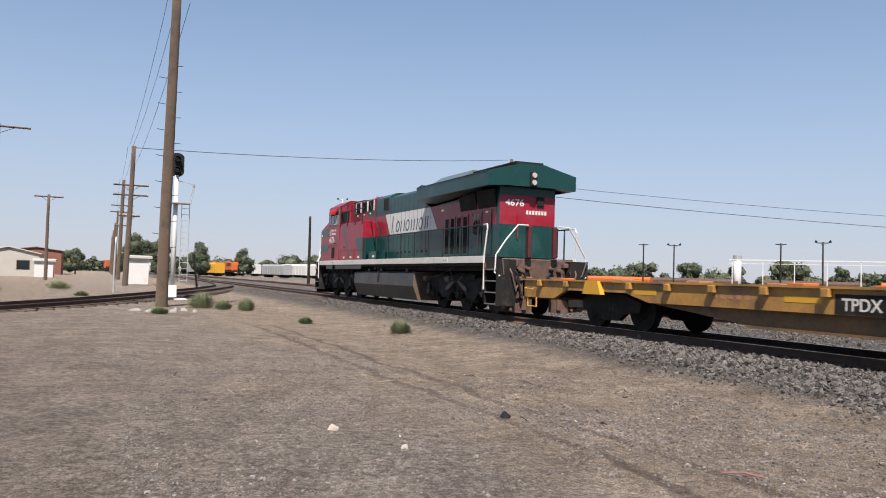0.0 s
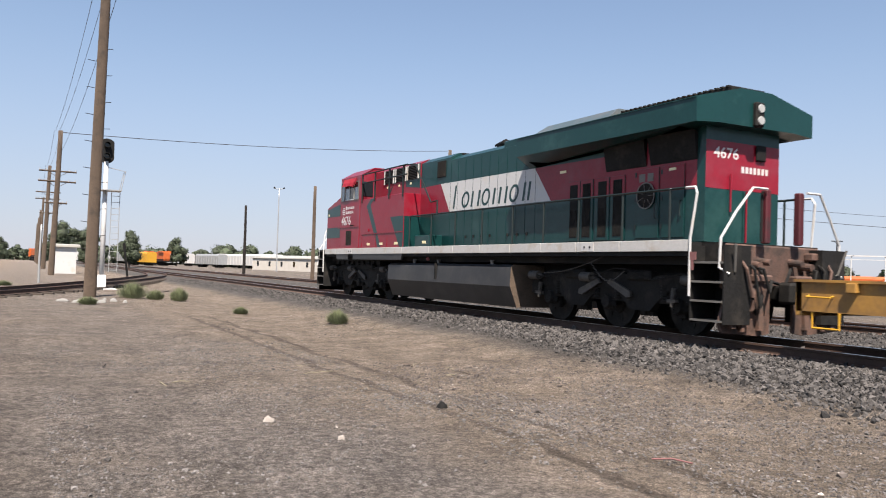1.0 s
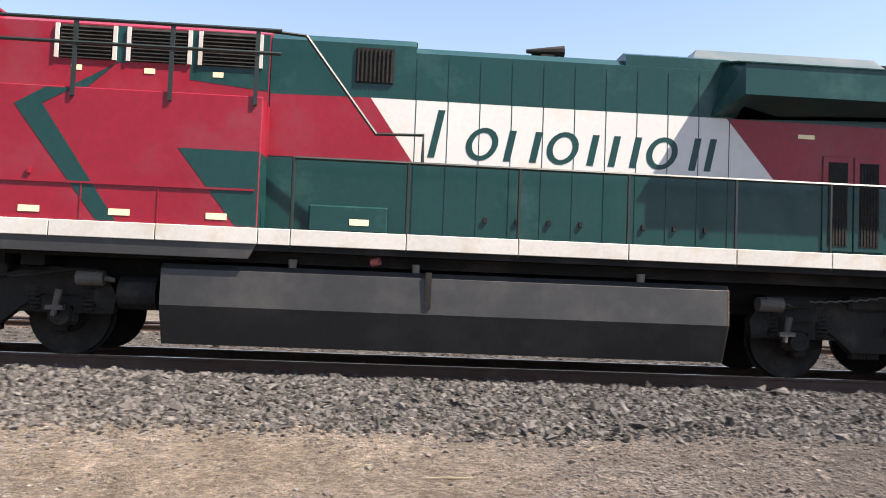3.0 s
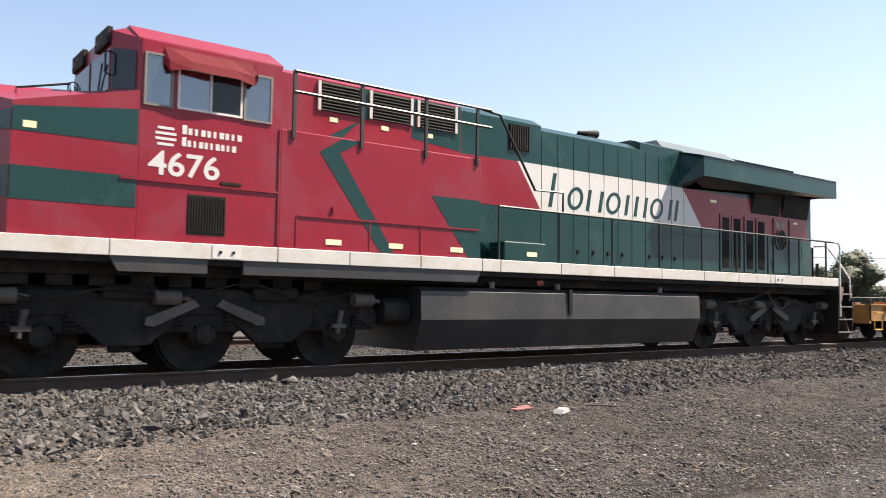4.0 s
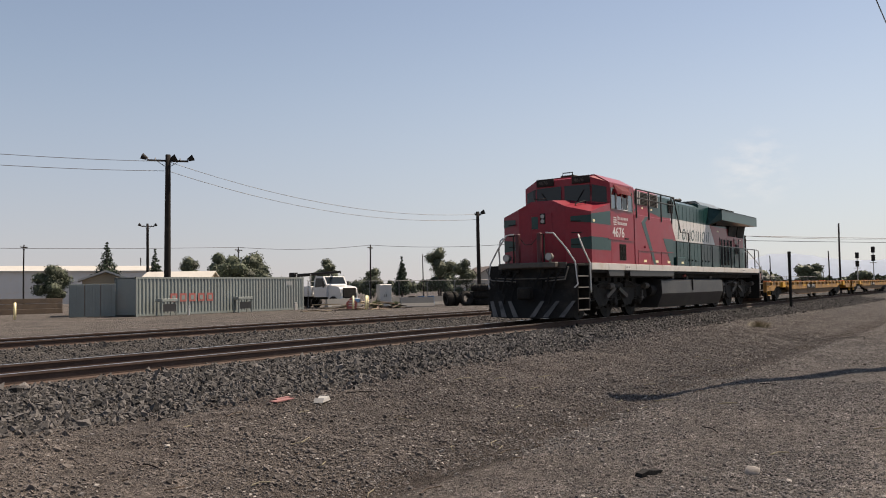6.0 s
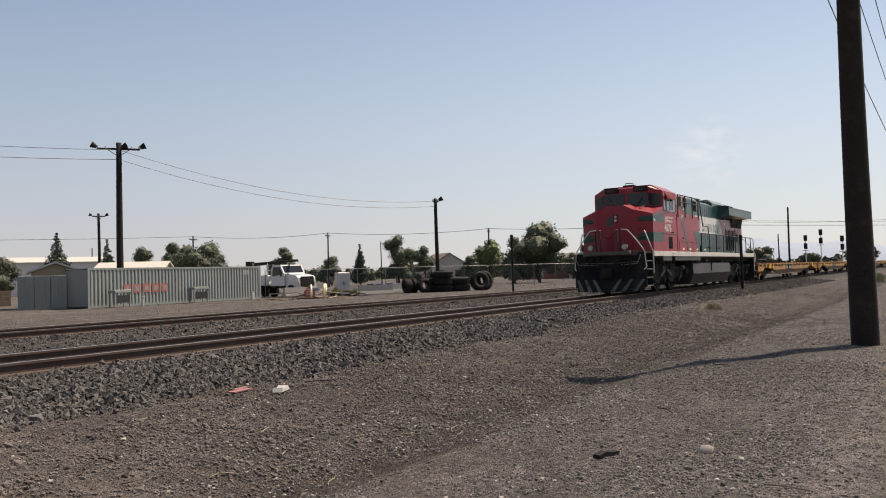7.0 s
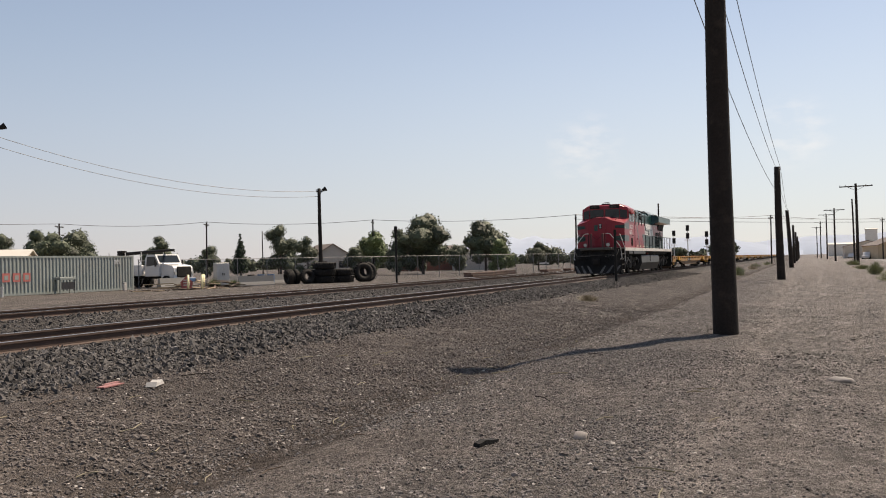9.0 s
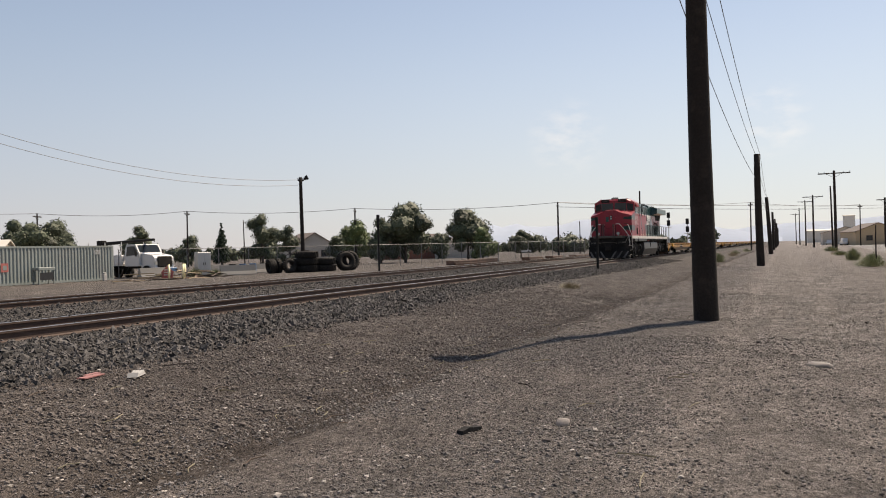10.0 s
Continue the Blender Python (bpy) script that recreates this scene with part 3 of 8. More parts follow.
def wheel_set(parent, x, r=0.53):
    bm = new_bm()
    for s in (-1, 1):
        rod(bm, (0, s * 0.70, 0), (0, s * 0.80, 0), r, r, 28)
        rod(bm, (0, s * 0.66, 0), (0, s * 0.705, 0), r + 0.03, r + 0.03, 28)
        rod(bm, (0, s * 0.80, 0), (0, s * 0.84, 0), r * 0.45, r * 0.4, 16)
        for k in range(6):
            a = k * math.pi / 3
            rod(bm, (math.cos(a) * r * 0.66, s * 0.80, math.sin(a) * r * 0.66), (math.cos(a) * r * 0.66, s * 0.812, math.sin(a) * r * 0.66), 0.05, 0.05, 8)
    rod(bm, (0, -0.95, 0), (0, 0.95, 0), 0.09, 0.09, 12)
    w = part("wheel_set", bm, "truck", parent)
    w.matrix_local = pose(x, 0, r)
    return w


def build_truck(loco, cx, wheels):
    """A three-axle truck: curved side frames, axle boxes, springs, brake cylinders and dampers."""
    bm = new_bm()
    for s in (-1, 1):
        top = [(-2.75, 0.8), (-2.6, 1.06), (-1.6, 1.1), (-1.2, 1.02), (-0.85, 1.02), (-0.45, 1.14), (0.45, 1.14), (0.85, 1.02), (1.2, 1.02), (1.6, 1.1), (2.6, 1.06), (2.75, 0.8)]
        low = [(2.72, 0.6), (2.6, 0.62), (2.3, 0.8), (1.8, 0.8), (1.5, 0.58), (1.3, 0.4), (0.75, 0.4), (0.55, 0.58), (0.25, 0.8), (-0.25, 0.8), (-0.55, 0.58), (-0.75, 0.4), (-1.3, 0.4), (-1.5, 0.58), (-1.8, 0.8), (-2.3, 0.8), (-2.6, 0.62), (-2.72, 0.6)]
        prism(bm, [(cx + a, b) for a, b in top + low], "y", s * 0.98, s * 1.14)
        for a in (-1.02, 1.02):
            box(bm, cx + a - 0.35, cx + a + 0.35, s * 1.0, s * 1.2, 0.98, 1.18, 0.03)
    box(bm, cx - 2.4, cx + 2.4, -0.9, 0.9, 0.85, 1.15)
    frame_part = part("truck_frame", bm, "truck", loco, "dusty black three-axle truck frame")
    for s in (-1, 1):
        for x in wheels:
            bm = new_bm()
            box(bm, x - 0.2, x + 0.2, s * 0.98, s * 1.1, 0.4, 0.7, 0.05)
            rod(bm, (x, s * 1.08, 0.53), (x, s * 1.17, 0.53), 0.16, 0.13, 18)
            for q in range(3):
                rod(bm, (x + 0.08 * math.cos(q * 2.1), s * 1.16, 0.53 + 0.08 * math.sin(q * 2.1)), (x + 0.08 * math.cos(q * 2.1), s * 1.185, 0.53 + 0.08 * math.sin(q * 2.1)), 0.02, 0.02, 6)
            part("axle_box", bm, "truck", frame_part)
            for k in (-0.34, 0.34):
                bm = new_bm()
                for j in range(6):
                    ring(bm, (x + k, s * 1.1, 0.62 + j * 0.055), (0, 0, 1), 0.085, 0.05, 0.032, 10)
                part("spring", bm, "truck", frame_part)
        for a in (-2.5, -0.55, 2.45):
            bm = new_bm()
            rod(bm, (cx + a - 0.18, s * 1.22, 1.02), (cx + a + 0.16, s * 1.22, 1.02), 0.1, 0.1, 14)
            rod(bm, (cx + a + 0.16, s * 1.22, 1.02), (cx + a + 0.3, s * 1.22, 1.0), 0.04, 0.03, 8)
            part("brake_cylinder", bm, "dusty_iron", frame_part, "dusty brake cylinder")
        for a in (-2.3, 2.0):
            bm = new_bm()
            rod(bm, (cx + a, s * 1.24, 0.52), (cx + a + 0.06, s * 1.24, 0.86), 0.035, 0.05, 10)
            box(bm, cx + a - 0.09, cx + a + 0.13, s * 1.2, s * 1.28, 0.6, 0.66)
            part("damper", bm, "dusty_iron", frame_part)
        for e in (-1, 1):
            bm = new_bm()
            prism(bm, [(cx + e * 0.2, 1.0), (cx + e * 0.12, 0.91), (cx + e * 0.72, 0.64), (cx + e * 0.84, 0.66), (cx + e * 0.82, 0.76)], "y", s * 1.17, s * 1.23)
            part("brace", bm, "dusty_iron", frame_part, "dusty slanted brace")
        bm = new_bm()
        pts = [(cx - 2.6 + 5.2 * i / 14, s * 1.27, 1.1 - 0.08 * math.sin(i * 1.3) - 0.05 * math.sin(i * 0.6)) for i in range(15)]
        tube(bm, pts, 0.016, 5)
        part("brake_hose", bm, "truck", frame_part)
        for xa, xb, za, zb, dip in ((-2.0, -0.3, 1.08, 1.33, 0.06), (-0.3, 0.2, 1.33, 1.48, 0.0), (-0.3, 0.75, 1.33, 1.15, 0.28)) if cx > 0 else ():
            bm = new_bm()
            tube(bm, [(cx + xa + (xb - xa) * k / 24, s * 1.33 + 0.012 * (-1) ** k, za + (zb - za) * k / 24 - dip * math.sin(math.pi * k / 24) + 0.009 * (-1) ** k) for k in range(25)], 0.011, 5)
            part("chain", bm, "dusty_iron", frame_part, "dusty hanging chain")
        bm = new_bm()
        box(bm, cx - 2.7, cx + 2.7, s * 1.0, s * 1.1, 0.56, 0.9)
        for a in (-1.95, -1.1, -0.9, 0.95, 1.15, 2.0):
            box(bm, cx + a - 0.1, cx + a + 0.1, s * 0.86, s * 0.99, 0.3, 0.62, 0.02)
        part("brake_rigging", bm, "truck", frame_part, "black brake shoes and rods")


def louvre(loco, x0, x1, z0, z1, y, s, frame_mat="sill", slats=9, name="louvre"):
    bm = new_bm()
    box(bm, x0, x1, s * (y - 0.06), s * (y + 0.004), z0, z1)
    g = part(name, bm, "black", loco)
    for i in range(slats):
        z = z0 + (i + 0.5) * (z1 - z0) / slats
        bm = new_bm()
        prism(bm, [(s * (y + 0.004), z + 0.018), (s * (y + 0.03), z - 0.012), (s * (y + 0.03), z - 0.02), (s * (y + 0.004), z + 0.006)], "x", x0 + 0.02, x1 - 0.02)
        part("slat", bm, "black", g)
    if frame_mat:
        for a, b in ((x0 - 0.05, x0), (x1, x1 + 0.05)):
            bm = new_bm()
            box(bm, a, b, s * y, s * (y + 0.035), z0, z1)
            part("louvre_frame", bm, frame_mat, g, "pale aluminium side frame")
    return g


def build_locomotive():
    loco = thing("locomotive", "red, green and white diesel freight locomotive with a dusty black underframe", "locomotive")
    W, H = 1.52, 0.95
    # frame and sills
    bm = new_bm()
    box(bm, -9.3, 11.2, -1.2, 1.2, 1.3, 1.7)
    box(bm, -8.5, 10.7, -1.5, 1.5, 1.45, 1.70)
    part("underframe", bm, "black", loco, "black steel underframe")
    def sill(s):
        edges = [-8.52, -7.3, -5.06, -3.9, -2.6, -1.33, -0.92, 0.55, 2.0, 3.45, 4.9, 6.2, 7.5, 8.9, 10.72]
        for a, b in zip(edges, edges[1:]):
            bm = new_bm()
            box(bm, a + 0.006, b - 0.006, s * 1.5, s * 1.56, 1.53, 1.735, 0.006)
            part("side_sill", bm, "sill", loco, "scuffed white side sill")
        for a, b in ((-7.3, -6.05), (-5.55, -1.34)):
            bm = new_bm()
            prism(bm, [(a, 1.53), (b, 1.53), (b - 0.1 if b > -2 else b, 1.34), (a + 0.12 if a < -7 else a, 1.34)], "y", s * 1.46, s * 1.535)
            part("skirt", bm, "tank", loco, "dark grey skirt")
        for x in (-5.8, 7.9):
            bm = new_bm()
            box(bm, x - 0.2, x + 0.2, s * 1.56, s * 1.568, 1.545, 1.72)
            pad = part("jack_pad", bm, "white", loco, "clean white jacking pad with two bolts")
            for k in (-0.09, 0.09):
                bm = new_bm()
                rod(bm, (x + k, s * 1.568, 1.63), (x + k, s * 1.58, 1.63), 0.022, 0.022, 8)
                part("bolt", bm, "black", pad)
    mirrored(sill)
    # walkway decks at both ends
    bm = new_bm()
    box(bm, -9.36, -8.45, -1.5, 1.5, 1.64, 1.70, 0.01)
    part("front_platform", bm, "black", loco)
    bm = new_bm()
    box(bm, -9.66, -9.34, -0.92, 0.92, 1.6, 1.76, 0.02)
    box(bm, -9.44, -9.34, -1.15, 1.15, 1.58, 1.755, 0.01)
    part("front_beam", bm, "dusty_iron", loco, "scuffed grey front beam")
    bm = new_bm()
    box(bm, 10.6, 11.2, -1.05, 1.05, 1.62, 1.7, 0.01)
    part("rear_platform", bm, "black", loco)
    # nose
    bm = new_bm()
    v = lambda x, y, z: bm.verts.new((x, y, z))
    prof = {}
    for s in (-1, 1):
        prof[s] = [v(-8.42, s * W, 1.735), v(-8.42, s * W, 3.28), v(-6.985, s * W, 3.64), v(-6.985, s * W, 1.735)]
    F = -8.71
    c = {(i, s): v(*p) for s in (-1, 1) for i, p in enumerate(((F, s * 0.8, 1.735), (F, s * 0.8, 3.47), (F + 0.02, s * 0.36, 3.68), (-6.985, s * 0.95, 3.74), (-6.985, s * 0.36, 3.81)))}
    for s in (-1, 1):
        q = prof[s]
        bm.faces.new(q)
        bm.faces.new((q[0], q[1], c[1, s], c[0, s]))
        bm.faces.new((q[1], q[2], c[3, s], c[1, s]))
        bm.faces.new((c[1, s], c[3, s], c[4, s], c[2, s]))
    bm.faces.new((c[2, -1], c[4, -1], c[4, 1], c[2, 1]))
    bm.faces.new((c[0, -1], c[1, -1], c[2, -1], c[2, 1], c[1, 1], c[0, 1]))
    L, R = prof[-1], prof[1]
    bm.faces.new((L[3], L[2], c[3, -1], c[4, -1], c[4, 1], c[3, 1], R[2], R[3]))
    bm.faces.new((L[0], L[3], R[3], R[0], c[0, 1], c[0, -1]))
    nose = part("nose", bm, "red", loco, "faded red short hood")
    bm = new_bm()
    box(bm, -8.725, -8.69, -0.36, 0.36, 1.78, 3.3, 0.01)
    part("nose_door", bm, "red", nose)
    for z in (3.2, 3.05):
        bm = new_bm()
        rod(bm, (-8.76, -0.05, z), (-8.71, -0.05, z), 0.062, 0.062, 14)
        part("headlight", bm, "lens", nose)
    bm = new_bm()
    box(bm, -8.74, -8.69, -0.14, 0.04, 2.96, 3.29, 0.01)
    part("headlight_housing", bm, "black", nose)
    for s in (-1, 1):
        for z0, z1 in ((2.94, 3.2), (2.14, 2.53)):
            ztop = 3.36 if z0 > 2.5 else z1
            part("stripe", flank_panel([(-8.415, z0), (-8.415, z1 if z0 < 2.5 else 3.22), (-7.0, ztop + (0.03 if z0 > 2.5 else 0)), (-7.0, z0)], W, s), "green", nose, "green stripe")
            bm = new_bm()
            a, b2 = Vector((-8.424, s * W, 0)), Vector((-8.716, s * 0.81, 0))
            p = a.lerp(b2, 0.0)
            q = a.lerp(b2, 0.8)
            off = Vector((-0.004, s * 0.002, 0))
            vs = [bm.verts.new(k + off + Vector((0, 0, zz))) for k, zz in ((p, z0), (q, z0 + 0.06), (q, z1 - 0.06 if z0 < 2.5 else 3.15), (p, z1 if z0 < 2.5 else 3.19))]
            bm.faces.new(vs)
            bmesh.ops.solidify(bm, geom=bm.faces[:], thickness=0.004)
            part("stripe", bm, "green", nose, "green stripe")
    bm = new_bm()
    box(bm, -8.735, -8.726, 0.12, 0.34, 2.82, 3.2)
    part("door_window", bm, "green", nose)
    # cab
    bm = new_bm()
    ring_pts = [(-W, 1.735), (-W, 4.30), (-1.02, 4.58), (1.02, 4.58), (W, 4.30), (W, 1.735)]
    prism(bm, ring_pts, "x", -6.98, -5.04)
    front_pts = [(-7.22, y, z) for y, z in ((-0.98, 1.735), (-0.98, 4.50), (0.98, 4.50), (0.98, 1.735))]
    back_pts = [(-6.98, y, z) for y, z in ring_pts]
    fv, bv = [bm.verts.new(p) for p in front_pts], [bm.verts.new(p) for p in back_pts]
    bm.faces.new(fv)
    for q in ((bv[0], bv[1], fv[1], fv[0]), (fv[3], fv[2], bv[4], bv[5]), (bv[1], bv[2], fv[1]), (fv[2], bv[3], bv[4]), (bv[2], bv[3], fv[2], fv[1]), (bv[0], fv[0], fv[3], bv[5])):
        bm.faces.new(q)
    cab = part("cab", bm, "red", loco, "faded red operator cab")
    bm = new_bm()
    prism(bm, [(-1.5, 4.32), (-1.02, 4.6), (1.02, 4.6), (1.5, 4.32), (1.5, 4.29), (1.02, 4.57), (-1.02, 4.57), (-1.5, 4.29)], "x", -7.02, -5.02)
    part("cab_roof", bm, "red", cab)
    def pane(name, x0, x1, z0, z1, s, parent, rim="light_metal", kind="glass"):
        bm = new_bm()
        box(bm, x0, x1, s * (W - 0.01), s * (W + 0.006), z0, z1)
        g = part(name, bm, kind, parent, "dark tinted cab window" if kind == "glass" else "cab window reflecting pale sky")
        bm = new_bm()
        for a in ((x0 - 0.03, x0, z0 - 0.03, z1 + 0.03), (x1, x1 + 0.03, z0 - 0.03, z1 + 0.03), (x0, x1, z0 - 0.03, z0), (x0, x1, z1, z1 + 0.03)):
            box(bm, a[0], a[1], s * (W - 0.005), s * (W + 0.02), a[2], a[3])
        part("window_frame", bm, rim, g)
    for s in (-1, 1):
        pane("window", -6.92, -6.61, 3.49, 4.12, s, cab, kind="film")
        pane("window", -6.49, -6.09, 3.50, 4.0, s, cab, "white", "film")
        pane("window", -6.06, -5.66, 3.50, 4.0, s, cab, "white")
        pane("window", -5.58, -5.22, 3.48, 4.09, s, cab, kind="film")
        bm = new_bm()
        cols = [(-6.72, 0.02, 4.02), (-6.66, 0.1, 3.93), (-6.4, 0.17, 3.97), (-6.1, 0.18, 3.95), (-5.8, 0.17, 3.96), (-5.5, 0.11, 3.92), (-5.42, 0.02, 4.03)]
        top = [bm.verts.new((min(max(x, -6.7), -5.44), s * (W + 0.004), 4.25)) for x, w, z in cols]
        mid = [bm.verts.new((x, s * (W + 0.01 + w * 0.75), 0.42 * 4.25 + 0.58 * z)) for x, w, z in cols]
        low = [bm.verts.new((x, s * (W + 0.01 + w), z)) for x, w, z in cols]
        for p, q in ((top, mid), (mid, low)):
            for k in range(6):
                bm.faces.new((p[k], p[k + 1], q[k + 1], q[k]))
        bmesh.ops.solidify(bm, geom=bm.faces[:], thickness=0.012)
        part("sun_visor", bm, "awning", cab, "drooping red cloth window awning")
        louvre(cab, -6.34, -5.82, 1.85, 2.37, W, s, None, 0, "vent")
        bm = new_bm()
        for k in range(14):
            box(bm, -6.325 + k * 0.037, -6.309 + k * 0.037, s * (W + 0.004), s * (W + 0.014), 1.87, 2.35)
        part("vent_bar", bm, "truck", cab)
        bm = new_bm()
        box(bm, -7.2, -5.06, s * W, s * (W + 0.02), 2.49, 2.52)
        box(bm, -5.07, -5.045, s * W, s * (W + 0.018), 1.75, 3.4)
        part("moulding", bm, "red", cab)
        # painted marks of the operator as plain shapes
        for j, (za, xa, xb) in enumerate(((3.15, -6.44, -5.60), (2.99, -6.44, -5.68))):
            for k in range(10):
                w = (xb - xa) / 10
                bm = new_bm()
                box(bm, xa + k * w, xa + k * w + w * (0.72, 0.55, 0.45)[k % 3], s * (W + 0.001), s * (W + 0.004), za, za + (0.085 if k else 0.12))
                part("lettering_bar", bm, "white", cab, "small white painted bar")
        bm = new_bm()
        for k in range(4):
            box(bm, -6.80 + 0.03 * abs(k - 1.5), -6.50 - 0.03 * abs(k - 1.5), s * (W + 0.001), s * (W + 0.004), 2.97 + k * 0.07, 3.005 + k * 0.07)
        part("emblem", bm, "white", cab, "white striped round emblem")
        rot = pose(-6.86, -(W + 0.001), 2.595, 90, 0, 0) if s < 0 else pose(-5.90, W + 0.001, 2.595, 90, 0, 180)
        text_part("road_number", "4676", 0.43, rot @ Matrix.Diagonal((1.1, 1, 1, 1)), "white", cab)
    for s in (-1, 1):
        bm = new_bm()
        prism(bm, [(s * 0.06, 3.76), (s * 0.95, 3.72), (s * 0.95, 4.26), (s * 0.06, 4.28)], "x", -7.235, -7.215)
        g = part("windshield", bm, "glass", cab, "dark windshield")
        bm = new_bm()
        corner = [(-7.205, s * 1.0, 3.72), (-7.02, s * 1.42, 3.66), (-7.02, s * 1.42, 4.16), (-7.205, s * 1.0, 4.26)]
        bm.faces.new([bm.verts.new((x - 0.012, y + s * 0.012, z)) for x, y, z in corner])
        bmesh.ops.solidify(bm, geom=bm.faces[:], thickness=0.008)
        part("corner_window", bm, "glass", cab, "dark corner windshield")
        bm = new_bm()
        tube(bm, [(-7.25, s * 0.5, 3.74), (-7.27, s * 0.75, 4.1)], 0.012, 5)
        part("wiper", bm, "black", g)
        bm = new_bm()
        box(bm, -7.275, -7.2, s * 0.64 - 0.32, s * 0.64 + 0.3, 4.32, 4.56, 0.01)
        nb = part("number_board", bm, "black", cab)
        text_part("road_number", "4676", 0.17, pose(-7.278, s * 0.64 + 0.22, 4.38, 90, 0, -90), "dusty_iron", nb)
        bm = new_bm()
        tube(bm, [(-7.2, s * 0.96, 3.9), (-7.3, s * 1.02, 3.92), (-7.3, s * 1.02, 4.2), (-7.2, s * 0.96, 4.22)], 0.014, 5)
        part("mirror_bracket", bm, "black", cab)
        bm = new_bm()
        box(bm, -5.045, -5.02, s * 1.06 if s > 0 else -1.44, 1.44 if s > 0 else -1.06, 3.56, 4.08, 0.01)
        part("rear_window", bm, "glass", cab, "dark cab window facing backwards")
    bm = new_bm()
    tube(bm, [(-7.1, -0.3, 4.58), (-7.1, -0.3, 4.72), (-7.1, 0.05, 4.72), (-7.1, 0.05, 4.58)], 0.018, 5)
    box(bm, -6.9, -6.5, -0.25, 0.25, 4.58, 4.68, 0.03)
    part("antenna", bm, "black", cab)
    bm = new_bm()
    tube(bm, [(-8.3, -0.95, 3.46), (-8.3, -0.95, 3.56), (-7.7, -1.0, 3.7), (-7.7, -1.0, 3.58)], 0.015, 5)
    part("grab_iron", bm, "black", nose)
    bm = new_bm()
    tube(bm, [(-8.6, 0.3, 3.66), (-8.6, 0.3, 3.76), (-8.6, -0.1, 3.76), (-8.6, -0.1, 3.66)], 0.015, 5)
    part("grab_iron", bm, "black", nose)
    for s in (-1, 1):
        bm = new_bm()
        box(bm, -8.3, -8.16, s * (W + 0.004), s * (W + 0.008), 2.98, 3.06)
        part("notice", bm, "label", nose, "small cream notice plate")
        bm = new_bm()
        box(bm, -5.9, -5.62, s * W, s * (W + 0.03), 2.54, 2.575)
        part("grab_handle", bm, "black", cab)
        for z in (2.3, 2.65, 3.0):
            bm = new_bm()
            tube(bm, [(-8.62, s * 0.98, z), (-8.72, s * 1.0, z), (-8.62, s * 1.24, z), (-8.52, s * 1.24, z)], 0.014, 5)
            part("grab_iron", bm, "black", nose)
    bm = new_bm()
    tube(bm, [(-9.56, -0.3, 2.5), (-9.58, -0.1, 2.3), (-9.58, 0.1, 2.3), (-9.56, 0.3, 2.5)], 0.012, 5)
    part("safety_chain", bm, "black", loco, "slack black safety chain")
    # equipment cabinet behind the cab
    bm = new_bm()
    box(bm, -5.04, -1.35, -W, W, 1.735, 3.42, 0.012)
    cabinet = part("cabinet", bm, "red", loco, "faded red wide equipment cabinet")
    bm = new_bm()
    prism(bm, [(-H - 0.03, 3.41), (-H - 0.03, 4.4), (-0.7, 4.53), (0.7, 4.53), (H + 0.03, 4.4), (H + 0.03, 3.41)], "x", -5.03, -1.37)
    upper = part("upper_hood", bm, "red", loco, "red upper hood with ventilation louvres")
    U = H + 0.03
    for s in (-1, 1):
        for a, b in ((-4.14, -3.44), (-3.21, -2.46), (-2.27, -1.52)):
            louvre(upper, a, b, 3.92, 4.38, U, s)
        part("stripe", flank_panel([(-4.42, 3.17), (-4.05, 3.40), (-3.72, 3.40), (-4.08, 3.19), (-3.10, 1.75), (-3.34, 1.75)], W, s), "green", cabinet, "green chevron stripe")
        part("stripe", flank_panel([(-2.38, 2.71), (-1.36, 2.71), (-1.36, 1.75), (-1.62, 1.75)], W, s), "green", cabinet, "green pointed stripe")
        part("stripe", flank_panel([(-4.15, 3.44), (-3.36, 3.9), (-3.22, 3.9), (-3.22, 4.39), (-3.40, 4.39), (-3.40, 3.88), (-3.85, 3.44)], U, s), "green", upper, "green chevron stripe")
        part("stripe", flank_panel([(-2.42, 3.72), (-1.38, 3.62), (-1.38, 4.39), (-2.42, 4.39)], U, s, 0.003), "green", upper, "green field")
        for x in (-4.16, -3.06, -1.86):
            bm = new_bm()
            box(bm, x - 0.13, x + 0.13, s * (W + 0.004), s * (W + 0.008), 1.82, 1.9)
            part("notice", bm, "label", cabinet, "small cream notice plate")
        for x in (-3.9, -2.95, -2.05):
            bm = new_bm()
            box(bm, x - 0.07, x + 0.07, s * (U + 0.004), s * (U + 0.008), 3.77, 3.84)
            part("notice", bm, "label", upper, "small cream notice plate")
        bm = new_bm()
        box(bm, -4.75, -1.4, s * W, s * (W + 0.018), 2.20, 2.225)
        for x in (-4.78, -3.55, -2.6):
            box(bm, x, x + 0.018, s * W, s * (W + 0.01), 1.76, 2.2)
        box(bm, -4.2, -4.16, s * W, s * (W + 0.035), 2.3, 2.38)
        part("door_seam", bm, "red", cabinet)
        # grab rails along the cabinet top
        bm = new_bm()
        for z in (3.98, 4.28):
            tube(bm, [(-4.85, s * (W + 0.02), z), (-1.15, s * (W + 0.02), z)], 0.024, 6)
        for x in (-4.85, -3.72, -2.52, -1.45):
            box(bm, x - 0.025, x + 0.025, s * (W - 0.01), s * (W + 0.03), 3.3, 4.29)
        part("guard_rail", bm, "rail_dark", loco, "dark green guard rail")
        bm = new_bm()
        tube(bm, [(-1.45, s * (W + 0.02), 4.28), (-0.85, s * (W - 0.1), 4.27), (0.1, s * (W - 0.2), 3.05), (0.72, s * (W - 0.1), 3.05), (0.72, s * (W - 0.1), 2.66)], 0.024, 6)
